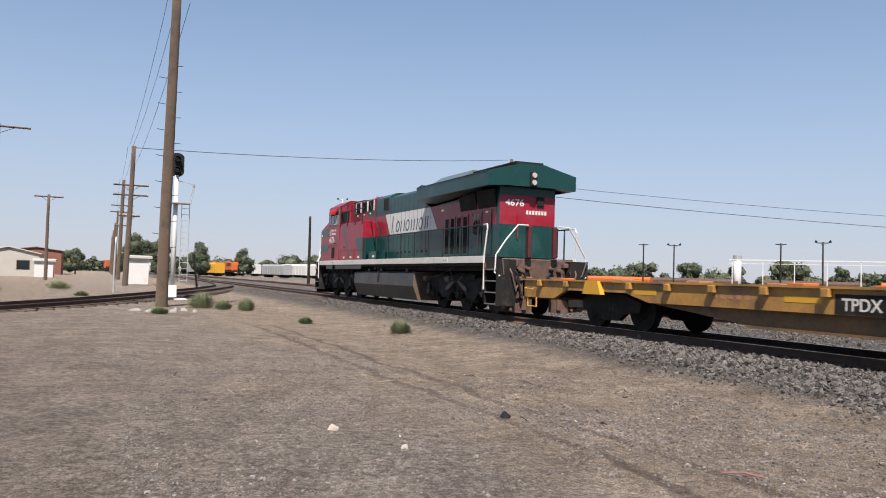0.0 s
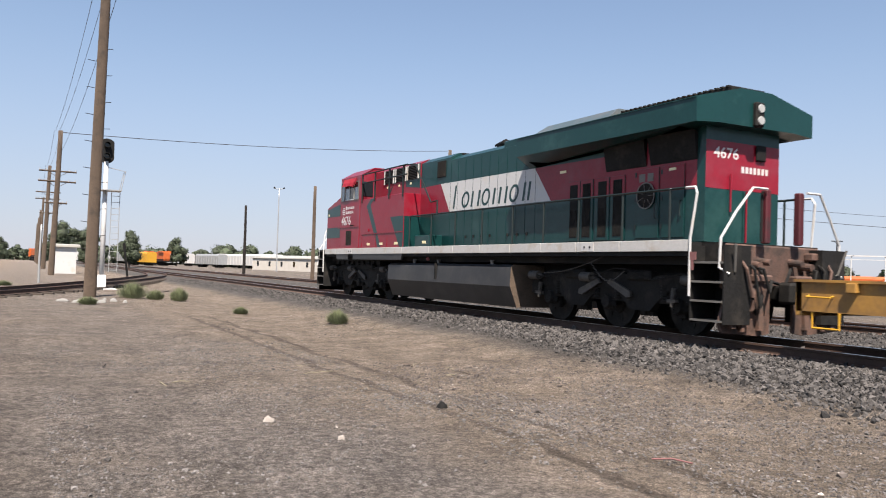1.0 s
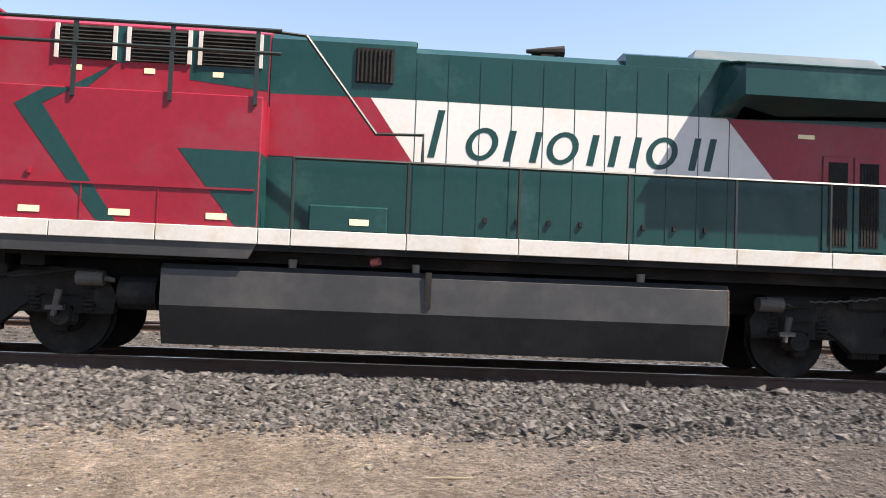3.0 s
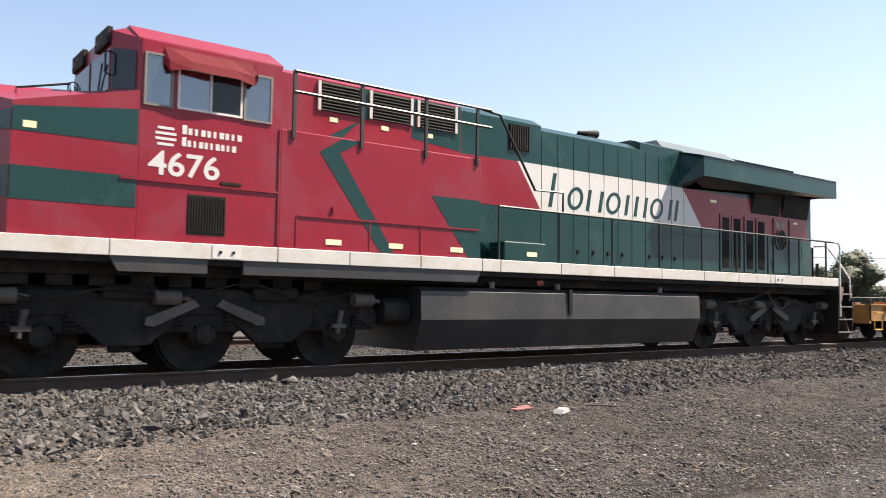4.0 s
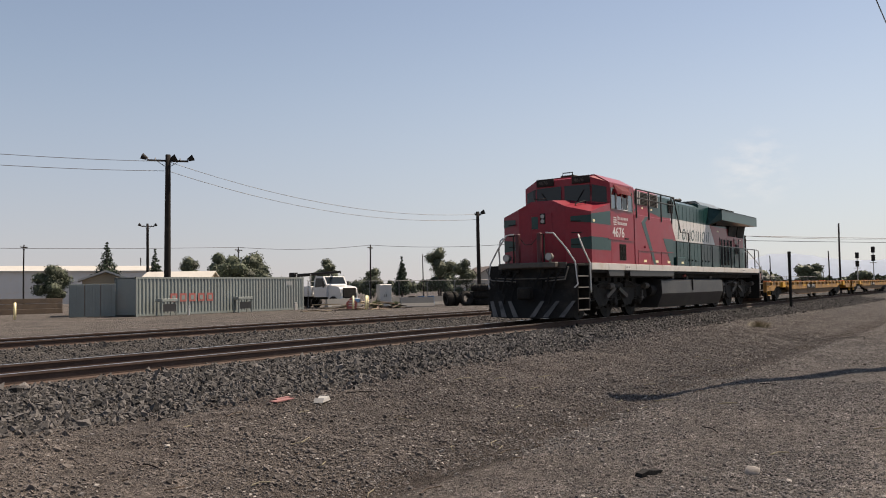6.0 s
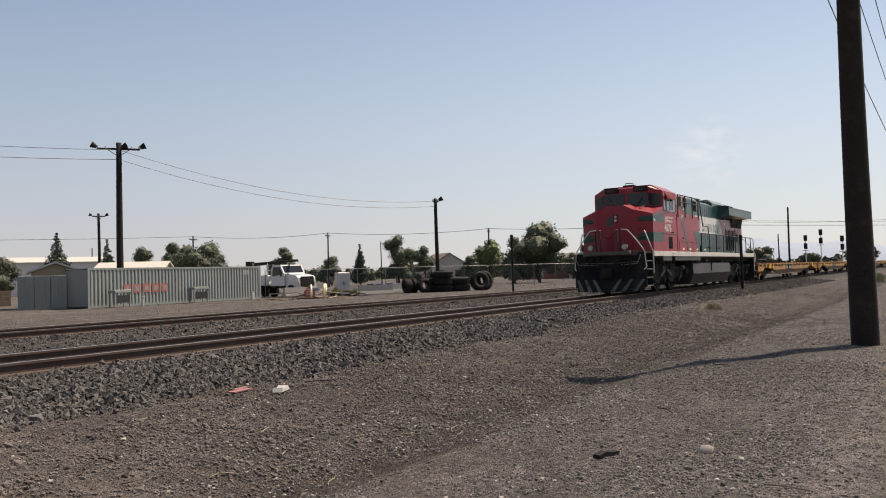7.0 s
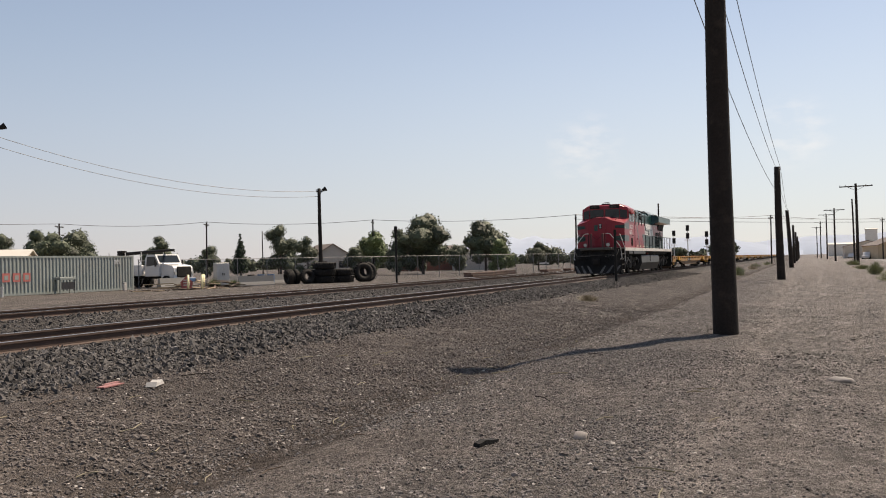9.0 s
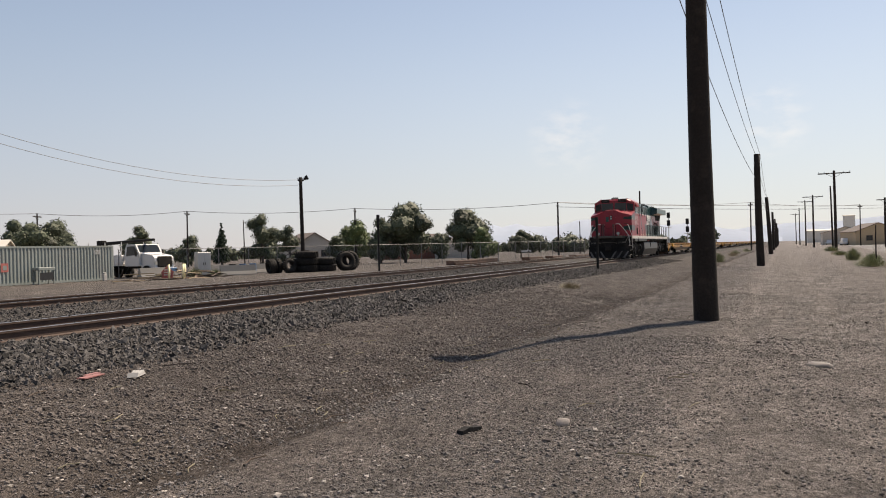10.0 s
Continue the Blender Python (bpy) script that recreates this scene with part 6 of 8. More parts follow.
def yard_locomotive(x, y, rz, label, length=20.0):
    """A hood unit standing in the yard."""
    t = thing("yard_locomotive", label, "locomotive", "parked rolling stock", (x, y, 0.2), rz)
    bm = new_bm()
    box(bm, -length / 2, length / 2, -1.4, 1.4, 1.2, 1.5)
    part("underframe", bm, "black", t)
    bm = new_bm()
    box(bm, -length / 2 + 4.5, length / 2 - 1, -0.95, 0.95, 1.5, 4.2, 0.08)
    part("hood", bm, "orange", t)
    bm = new_bm()
    box(bm, -length / 2 + 4.5, length / 2 - 1, -0.97, 0.97, 1.6, 2.0)
    part("band", bm, "black", t)
    bm = new_bm()
    prism(bm, [(-1.45, 1.5), (-1.45, 4.2), (-1.0, 4.5), (1.0, 4.5), (1.45, 4.2), (1.45, 1.5)], "x", -length / 2 + 2.0, -length / 2 + 4.5)
    part("cab", bm, "orange", t)
    bm = new_bm()
    box(bm, -length / 2 + 0.8, -length / 2 + 2.0, -1.2, 1.2, 1.5, 3.0, 0.1)
    part("nose", bm, "orange", t)
    for s in (-1, 1):
        bm = new_bm()
        box(bm, -length / 2 + 2.4, -length / 2 + 4.1, s * 1.45, s * 1.47, 3.3, 4.0)
        part("window", bm, "glass", t)
    bm = new_bm()
    box(bm, length / 2 - 5, length / 2 - 1.2, -1.4, 1.4, 4.0, 4.5, 0.05)
    part("radiator", bm, "orange", t)
    bm = new_bm()
    box(bm, -3, 3, -1.3, 1.3, 0.3, 1.2, 0.1)
    part("fuel_tank", bm, "black", t)
    for c in (-length / 2 + 4, length / 2 - 4):
        for k in (-1.8, 0, 1.8):
            bm = new_bm()
            rod(bm, (c + k, -0.9, 0.5), (c + k, 0.9, 0.5), 0.5, 0.5, 14)
            part("wheel_set", bm, "truck", t)
    return t


def box_car(x, y, rz, material, label, length=16.0, h=4.2, z=0.2):
    t = thing("covered_wagon", label, "freight wagon", "parked rolling stock", (x, y, z), rz)
    bm = new_bm()
    prism(bm, [(-1.45, 0.9), (-1.5, h - 0.5), (-1.0, h), (1.0, h), (1.5, h - 0.5), (1.45, 0.9)], "x", -length / 2, length / 2)
    body = part("body", bm, material, t)
    for i in range(9):
        u = -length / 2 + (i + 0.5) * length / 9
        for s in (-1, 1):
            bm = new_bm()
            box(bm, u - 0.05, u + 0.05, s * 1.47, s * 1.56, 0.95, h - 0.5)
            part("rib", bm, material, body)
    bm = new_bm()
    box(bm, -length / 2, length / 2, -0.3, 0.3, 0.6, 0.9)
    part("underframe", bm, "black", t)
    for c in (-length / 2 + 2, length / 2 - 2):
        for k in (-0.9, 0.9):
            bm = new_bm()
            rod(bm, (c + k, -0.9, 0.46), (c + k, 0.9, 0.46), 0.46, 0.46, 12)
            part("wheel_set", bm, "truck", t)
    return t


def road_car(x, y, rz, material, label, suv=False, z=0.0):
    """A parked car: lower body, cabin, windows, wheels."""
    t = thing("car", label, "car", "parked cars", (x, y, z), rz)
    bm = new_bm()
    h0 = 0.95 if suv else 0.8
    prism(bm, [(-2.2, 0.3), (-2.25, h0 - 0.1), (-2.0, h0), (2.0, h0 - 0.02), (2.2, h0 - 0.2), (2.2, 0.3)], "y", -0.88, 0.88)
    part("body", bm, material, t)
    bm = new_bm()
    top = 1.75 if suv else 1.42
    prism(bm, [(-2.0 if suv else -1.6, h0), (-1.7 if suv else -0.9, top), (0.5, top), (1.2, h0)], "y", -0.78, 0.78)
    part("cabin", bm, material, t)
    for s in (-1, 1):
        bm = new_bm()
        prism(bm, [(-1.8 if suv else -1.3, h0 + 0.06), (-1.6 if suv else -0.85, top - 0.1), (0.42, top - 0.1), (1.0, h0 + 0.06)], "y", s * 0.78, s * 0.79)
        part("window", bm, "glass", t)
    for a in (-1.4, 1.4):
        for s in (-1, 1):
            bm = new_bm()
            rod(bm, (a, s * 0.7, 0.33), (a, s * 0.9, 0.33), 0.33, 0.33, 14)
            part("wheel", bm, "rubber", t)
    return t


# main line surroundings, cab-end side
curve_track()
ground_at = lambda x, y: float(ground_z(x, y))
left_poles = [(-35.6, 2.35, 14.5, 0.25, (0, 0.1)), (-78.1, 1.95, 12.8, 0.26, (0, 0.25)), (-120.5, 2.0, 14.0, 0.3, (0, 0.3)), (-163, 2.1, 12.5, 0.25, (0, 0.2)), (-206, 2.2, 12.5, 0.25, (0, 0.2)), (-249, 2.3, 12.5, 0.25, (0, 0.2)), (-292, 2.4, 12.5, 0.25, (0, 0.2))]
for i, (x, y, h, r, lean) in enumerate(left_poles):
    utility_pole(x, y, h, r, "weathered brown timber utility pole" + (" with climbing pegs" if i == 0 else " with crossarms"), "pole", lean, ((3.6, 1.5), (4.5, 1.5), (6.4, 0.9)) if i in (1, 2) else (), i == 0)
for (x0, y0, h0, r0, l0), (x1, y1, h1, r1, l1) in zip(left_poles, left_poles[1:4]):
    for dy, dz in ((0.25, 0.1), (-0.25, 0.1), (0.3, 2.3)):
        cable("overhead_wire", (x0, y0 + dy + (0.35 if x0 > -40 else 0), h0 - dz + (0.8 if x0 > -40 else 0)), (x1, y1 + dy * 0.6, h1 - dz), 0.8)
signal_mast(-44.7, 3.45)
utility_pole(-100.3, -5.85, 9.7, 0.2, "brown timber pole with a wide crossarm and street lamp", "pole", (0, 0), ((0.25, 1.5),))
utility_pole(-68, -7.6, 12.2, 0.2, "tall timber pole with a single crossarm", "pole", (0, 0), ((0.2, 2.2),))
utility_pole(-97.2, 23.4, 8.7, 0.19, "plain slim grey pole beside the tracks", "pole_dark", (0, -0.1))
utility_pole(-76.0, 25.0, 9.5, 0.2, "plain brown timber pole beside the tracks", "pole", (0, 0))
utility_pole(-183, 51.5, 19.5, 0.16, "tall slim floodlight mast in the yard", "galv", (0, 0), ((0.2, 0.9),), False, "line-side poles", 60, 2)
for x, y, h, n in ((-99.7, 112.1, 9.6, 2), (-104.5, 107.6, 9.3, 0), (-124.2, 100.8, 9.3, 2), (-127.7, 96.3, 9.4, 0), (-90, 122, 9.0, 0)):
    utility_pole(x, y, h, 0.16, "yard light pole with a short crossarm", "pole_dark", (0, 0), ((0.2, 0.9),), False, "yard light poles", 45, n)
cable("overhead_wire", (-78.1, 2.0, 12.6), (-97.6, 50.8, 18.0), 0.5, 0.03, "dark overhead wire crossing the tracks")
utility_pole(-67, 251, 17, 0.2, "distant timber pole in the yard", "pole_dark")
cable("overhead_wire", (-97.6, 50.8, 13.6), (-67, 251, 14.0), 2.6, 0.04, "dark overhead wire crossing the yard")
cable("overhead_wire", (-97.6, 50.8, 15.0), (-67, 251, 16.5), 2.6, 0.03, "thin overhead wire crossing the yard")
for x, y, w, h, sd in ((-149.8, 5.2, 5.2, 8.0, 1), (-151, 9.5, 4.6, 7.2, 2), (-149.2, 15.9, 4.8, 6.9, 3), (-199, -5.6, 5, 6.0, 4), (-205, -9, 5, 5.0, 5), (-215, 4, 4.5, 5.6, 6)):
    tree(x, y, w, h, "leaf", sd)
for i in range(34):
    a = radians(36 + i * 1.55)
    dd = 330 + 40 * math.sin(i * 2.1)
    tree(-dd * math.sin(a), dd * math.cos(a), 11 + 4 * math.sin(i * 1.7), 8.5 + 2.6 * math.sin(i * 2.9), "leaf", 20 + i, "distant dark green tree beyond the rail yard", 1500, leaf=2.6)
shed_building("signal_hut", -89.9, 3.4, 1.9, 1.9, 2.7, -88, "white", "small white metal equipment hut beside the track", 0, "roof_pale", "hut")
house("house", -131, -12.5, 8, 9, 3.3, 0.9, 90, "pale", "roof_pale", "pale low-gabled house with a dark window", (("front", 1.9, 1.0, 1.6, 1.3), ("front", -1.8, 1.3, 0.7, 0.7)))
shed_building("trailer", -126, -7.6, 2.4, 3.5, 2.3, 90, "white", "small white trailer beside the house", 0, "roof_pale", "trailer")
house("house", -175, -12.0, 9, 10, 4.6, 0.6, 90, "brick", "roof", "brown brick house behind the street", (("front", -1.5, 1.2, 1.2, 1.3), ("front", 2, 1.2, 1.2, 1.3)))
yard_locomotive(-290, 40, 12, "orange freight locomotive parked in the far yard")
yard_locomotive(-268, 36.5, 12, "orange freight locomotive with black band parked in the far yard")
yard_locomotive(-330, 3, 8, "orange freight locomotive standing behind the poles")
for i, (x, y, m, l) in enumerate(((-305, 50, "white", "white covered wagon standing in the far yard"), (-262, 59, "white", "long white covered wagon in the far yard"), (-238, 63, "white", "white covered wagon in the far yard"), (-330, 24, "white", "white trailer beyond the siding"), (-320, 34, "galv", "grey covered wagon in the far yard"))):
    box_car(x, y, 14, m, l, 18, 4.4)
for i, (x, y, m, l) in enumerate(((-250, 30, "yellow_new", "yellow track machine standing in the yard"), (-285, 62, "pale", "pale covered wagon in the far yard"), (-300, 72, "white", "white covered wagon in the far yard"), (-240, 48, "galv", "grey flat wagon load in the far yard"), (-300, 12, "white", "white trailer beside the far siding"), (-345, 14, "galv", "grey covered wagon behind the poles"), (-340, -14, "yellow_new", "yellow track machine beyond the street"))):
    box_car(x, y, 14, m, l, 15, 3.9)
shed_building("freight_shed", -205, 66, 60, 14, 3.4, 14, "pale", "long low cream freight shed in the yard", 9)
for i, (x, y, m, l) in enumerate(((-147, 103, "orange", "orange wagon in the yard"), (-131, 112, "rust", "rust-brown wagon in the yard"), (-113, 124, "rust", "rust-brown wagon with pale marks in the yard"), (-95, 134, "orange", "orange wagon in the yard"), (-163, 92, "white", "white wagon in the yard"), (-78, 143, "rust", "rust-brown wagon in the yard"))):
    box_car(x, y, 36, m, l, 17, 2.9, 0.1)
tank = thing("storage_tower", "slim white cylindrical storage tower in the yard", "tower", "", (-124, 116.3, 0))
bm = new_bm()
rod(bm, (0, 0, 0), (0, 0, 7.2), 0.75, 0.75, 18)
part("shell", bm, "white", tank, smooth=True)
bm = new_bm()
ring(bm, (0, 0, 7.3), (0, 0, 1), 0.85, 0.4, 0.9, 14)
part("cap", bm, "galv", tank)
gantry = thing("pipe_gantry", "long white pipe gantry across the yard", "gantry", "", (-100, 117, 0), 40)
for i in range(8):
    bm = new_bm()
    box(bm, -18 + i * 5.2, -17.85 + i * 5.2, -0.1, 0.1, 0, 6.4)
    part("leg", bm, "white", gantry)
bm = new_bm()
box(bm, -18.5, 19, -0.2, 0.2, 6.3, 6.5)
box(bm, -18.5, 19, -0.1, 0.1, 5.7, 5.8)
part("pipe_run", bm, "white", gantry)
house("section_house", -88, 43.5, 7.4, 13, 3.3, 1.6, 64.7 + 14, "cream", "roof", "cream stucco section house with peeling paint and brown trim", (), (("left", 1.6, 0.2, 1.5, 2.4), ("left", 4.2, 0.2, 1.5, 2.4), ("left", 7.0, 0.2, 1.5, 2.4)))
utility_pole(-97.6, 50.8, 18.2, 0.32, "tall weathered timber pole behind the section house", "pole", (0.2, 0.3), ())
utility_pole(-118, 59, 15, 0.2, "timber pole with stacked insulator crossarms", "pole_dark", (0, 0), ((0.4, 1.0), (1.6, 1.0), (2.8, 1.0)), False, "line-side poles", 60)
for x, y, w, h, sd in ((-34.95, 3.9, 1.5, 0.75, 1), (-33.6, 4.6, 0.9, 0.45, 2), (-32.9, 5.4, 0.9, 0.6, 3), (-29.7, 1.9, 0.8, 0.3, 4), (-20.5, 7.5, 0.75, 0.42, 5), (-25.6, 6.1, 0.6, 0.25, 6), (-61, -2.7, 2.2, 0.7, 7), (-30.5, -4.6, 1.0, 0.7, 8), (-48, -1.0, 1.0, 0.3, 9), (-54, -6, 1.5, 0.5, 10)):
    bush(x, y, w, h * 1.1, "weed", 1500, seed=sd)
post = marker_post(-61.9, 6.56, 2.9, "leaning dark steel marker post beside the siding", (0.2, 0.4))
post.matrix_world = post.matrix_world @ pose(0, 0, 0, 8, 5, 0)
utility_pole(-54.7, 0.71, 3.6, 0.07, "slim grey steel signpost beside the siding", "galv", (0, 0))


# ---------------------------------------------------------------- yard beyond the second track
def shipping_container(x0, x1, y, h=2.62, depth=2.44):
    """A corrugated steel container with frame, doors and faded red marks."""
    n = x1 - x0
    t = thing("shipping_container", "pale grey-green corrugated steel container with faded red marks", "container", "", (x0, y, 0.0))
    bm = new_bm()
    ribs = int(n / 0.28)
    for yy, sgn in ((0.0, 1), (depth, -1)):
        prof = []
        for i in range(ribs):
            a = 0.1 + i * (n - 0.2) / ribs
            w = (n - 0.2) / ribs
            prof += [(a, yy + sgn * 0.045), (a + w * 0.3, yy + sgn * 0.045), (a + w * 0.5, yy), (a + w * 0.8, yy), ]
        top = [bm.verts.new((u, v, h - 0.12)) for u, v in prof]
        low = [bm.verts.new((u, v, 0.16)) for u, v in prof]
        for i in range(len(prof) - 1):
            bm.faces.new((low[i], low[i + 1], top[i + 1], top[i]))
    box(bm, 0.05, 0.1, 0.05, depth - 0.05, 0.1, h - 0.1)
    box(bm, n - 0.1, n - 0.05, 0.05, depth - 0.05, 0.1, h - 0.1)
    body = part("corrugated_wall", bm, "steel_box", t)
    bm = new_bm()
    box(bm, 0, n, 0, depth, h - 0.06, h - 0.02)
    part("roof", bm, "steel_box", t)
    for z0, z1 in ((0.02, 0.17), (h - 0.13, h)):
        for yy in (-0.01, depth - 0.08):
            bm = new_bm()
            box(bm, 0, n, yy, yy + 0.09, z0, z1)
            part("side_rail", bm, "steel_box", t)
    for u in (0, n - 0.15):
        for yy in (-0.012, depth - 0.14):
            bm = new_bm()
            box(bm, u, u + 0.15, yy, yy + 0.15, 0.0, h + 0.01)
            part("corner_post", bm, "steel_box", t)
    for k in range(5):
        bm = new_bm()
        u = 2.65 + k * 0.76
        box(bm, u, u + 0.55, -0.006, 0.004, 0.92, 1.5)
        m = part("faded_mark", bm, "mark_red", t, "faded red painted block")
        bm = new_bm()
        box(bm, u + 0.14, u + 0.42, -0.012, 0.0, 1.05, 1.35)
        part("mark_gap", bm, "steel_box", m)
    bm = new_bm()
    for k in range(6):
        box(bm, n - 1.9 + k * 0.1, n - 1.84 + k * 0.1, -0.006, 0.004, h - 0.65, h - 0.3)
    part("data_panel", bm, "galv", t)
    return t


def sawhorse(x, y, rz=0, m="steel_box", label="low weathered work stand beside the container"):
    t = thing("work_stand", label, "work stand", "", (x, y, 0), rz)
    bm = new_bm()
    box(bm, -0.65, 0.65, -0.35, 0.35, 0.95, 1.15, 0.02)
    part("tray", bm, m, t)
    for a in (-0.58, 0.58):
        for b in (-0.28, 0.28):
            bm = new_bm()
            box(bm, a - 0.04, a + 0.04, b - 0.04, b + 0.04, 0, 0.95)
            part("leg", bm, m, t)
    bm = new_bm()
    box(bm, -0.6, 0.6, -0.3, -0.26, 0.3, 0.8)
    part("panel", bm, "tank", t)
    return t


def service_truck(x, y, rz):
    """A white hood-type service truck with a crane boom over the bed."""
    t = thing("service_truck", "white conventional service truck with a black grille and folded crane boom", "truck", "", (x, y, 0), rz)
    bm = new_bm()
    box(bm, -5.2, 3.4, -0.45, 0.45, 0.75, 1.0)
    part("chassis", bm, "black", t)
    bm = new_bm()
    prism(bm, [(0.0, 0.95), (0.0, 2.35), (0.25, 2.75), (1.3, 2.75), (1.75, 2.0), (1.75, 0.95)], "y", -1.15, 1.15)
    cab = part("cab", bm, "car_white", t)
    bm = new_bm()
    prism(bm, [(1.75, 0.8), (1.75, 2.0), (3.1, 1.8), (3.35, 1.6), (3.4, 0.8)], "y", -0.95, 0.95)
    part("hood", bm, "car_white", t)
    bm = new_bm()
    box(bm, 3.37, 3.46, -0.72, 0.72, 0.85, 1.72, 0.05)
    part("grille", bm, "black", t)
    bm = new_bm()
    box(bm, 3.3, 3.5, -1.15, 1.15, 0.45, 0.78, 0.03)
    part("bumper", bm, "blue", t, "dark blue front bumper")
    bm = new_bm()
    prism(bm, [(1.33, 2.65), (1.67, 2.08), (1.73, 2.1), (1.39, 2.67)], "y", -1.0, 1.0)
    part("windshield", bm, "glass", cab)
    for s in (-1, 1):
        bm = new_bm()
        prism(bm, [(0.15, 1.78), (0.3, 2.58), (1.25, 2.58), (1.6, 1.9)], "y", s * 1.15, s * 1.165)
        part("window", bm, "glass", cab)
        bm = new_bm()
        box(bm, 3.3, 3.45, s * 0.75, s * 0.95, 1.05, 1.3)
        part("headlight", bm, "lens", t)
        bm = new_bm()
        box(bm, 1.55, 1.65, s * 1.3, s * 1.42, 1.75, 2.3)
        part("mirror", bm, "black", t)
        for a in (2.5, -2.3, -3.6):
            bm = new_bm()
            rod(bm, (a, s * 0.75, 0.5), (a, s * 1.12, 0.5), 0.5, 0.5, 18)
            w = part("wheel", bm, "rubber", t)
            bm = new_bm()
            rod(bm, (a, s * 1.1, 0.5), (a, s * 1.14, 0.5), 0.26, 0.2, 14)
            part("rim", bm, "galv", w)
    bm = new_bm()
    box(bm, -5.0, -0.3, -1.2, 1.2, 1.0, 1.25, 0.02)
    part("bed", bm, "galv", t)
    for s in (-1, 1):
        bm = new_bm()
        box(bm, -4.9, -0.4, s * 0.75, s * 1.2, 1.25, 1.9, 0.02)
        part("tool_box", bm, "car_white", t)
    for a in (-4.8, -2.6, -0.5):
        for s in (-1, 1):
            bm = new_bm()
            rod(bm, (a, s * 1.1, 1.25), (a, s * 1.1, 3.0), 0.04, 0.04, 6)
            part("rack_post", bm, "white", t)
    bm = new_bm()
    rod(bm, (-4.4, 0, 1.2), (-4.4, 0, 2.9), 0.2, 0.16, 10)
    rod(bm, (-4.4, 0, 2.9), (2.2, 0, 3.1), 0.16, 0.1, 8)
    box(bm, -4.9, -4.2, -0.25, 0.25, 2.7, 3.2, 0.03)
    part("crane_boom", bm, "black", t)
    return t


def big_tyre(x, y, R, width, rx, rz, z=None, label="huge worn black loader tyre"):
    """A treaded tyre lying or standing: a torus-like ring with lugs."""
    t = thing("tyre", label, "tyre", "pile of loader tyres")
    bm = new_bm()
    n, prof = 28, []
    hw, ri = width / 2, R * 0.5
    prof = [(ri, -hw * 0.7), (ri * 1.05, -hw * 0.95), (R * 0.8, -hw), (R * 0.94, -hw * 0.85), (R, -hw * 0.4), (R, hw * 0.4), (R * 0.94, hw * 0.85), (R * 0.8, hw), (ri * 1.05, hw * 0.95), (ri, hw * 0.7)]
    rows = []
    for i in range(n):
        a = 2 * math.pi * i / n
        rows.append([bm.verts.new((r * math.cos(a), r * math.sin(a), w)) for r, w in prof])
    for i in range(n):
        p, q = rows[i], rows[(i + 1) % n]
        for k in range(len(prof)):
            bm.faces.new((p[k], q[k], q[(k + 1) % len(prof)], p[(k + 1) % len(prof)]))
    body = part("carcass", bm, "rubber", t, smooth=True)
    bm = new_bm()
    for i in range(22):
        for s in (-1, 1):
            a = 2 * math.pi * (i + 0.25 * s) / 22
            m = Matrix.Rotation(a, 4, "Z") @ Matrix.Translation((R + 0.01, 0, s * hw * 0.42)) @ Matrix.Rotation(s * 0.5, 4, "X") @ Matrix.Diagonal((0.07, 0.1, hw * 0.85, 1))
            bmesh.ops.create_cube(bm, size=1, matrix=m)
    part("tread", bm, "rubber", body)
    t.matrix_world = pose(x, y, (R if abs(rx) > 45 else hw) if z is None else z, rx, 0, rz)
    return t


def barrier(x, y, rz, n=3.0):
    t = thing("concrete_barrier", "grey concrete road barrier block", "barrier", "concrete barriers", (x, y, 0), rz)
    bm = new_bm()
    prism(bm, [(-0.3, 0), (-0.3, 0.08), (-0.14, 0.34), (-0.09, 0.82), (0.09, 0.82), (0.14, 0.34), (0.3, 0.08), (0.3, 0)], "x", -n / 2, n / 2)
    part("block", bm, "concrete", t)
    return t


def chain_fence(points, h=2.3):
    """A galvanised chain-link fence: posts, top rail, woven wires."""
    t = thing("chain_link_fence", "tall galvanised chain-link fence along the yard", "fence")
    wires = new_bm()
    for (x0, y0), (x1, y1) in zip(points, points[1:]):
        L = math.hypot(x1 - x0, y1 - y0)
        n = max(1, round(L / 3.0))
        at = lambda f, z: (x0 + (x1 - x0) * f, y0 + (y1 - y0) * f, z)
        for i in range(n):
            bm = new_bm()
            rod(bm, at(i / n, 0), at(i / n, h + 0.05), 0.035, 0.035, 6)
            part("post", bm, "fence", t)
            bm = new_bm()
            rod(bm, at(i / n, h), at((i + 1) / n, h), 0.025, 0.025, 5)
            part("top_rail", bm, "fence", t)
        k = int(L / 0.35)
        for i in range(k):
            for a, b in ((0, h), (h, 0)):
                f0, f1 = i / k, min(1.0, (i + h / 0.7 / 1.0) / k)
                rod(wires, at(f0, a), at(f1, b), 0.006, 0.006, 3)
    part("woven_wire", wires, "fence", t)["kind"] = "stuff"
    return t


shipping_container(31.3, 46.6, 47.1)
sawhorse(33.0, 46.2, 4)
sawhorse(39.6, 46.3, -3)
bm = new_bm()
box(bm, -0.15, 0.15, -0.1, 0.1, 0, 0.5, 0.03)
box(bm, -0.1, 0.1, -0.08, 0.08, 0.5, 0.62, 0.02)
j = thing("jerry_can", "small white plastic can beside the container", "can", "", (45.0, 46.4, 0))
part("can_body", bm, "paper", j)
bm = new_bm()
rod(bm, (0, 0, 0), (0, 0, 0.55), 0.1, 0.08, 10)
rod(bm, (0, 0, 0.55), (0, 0, 0.65), 0.12, 0.12, 10)
j = thing("standpipe", "short pale standpipe in the yard", "pipe", "", (34.6, 46.0, 0))
part("pipe_body", bm, "galv", j)
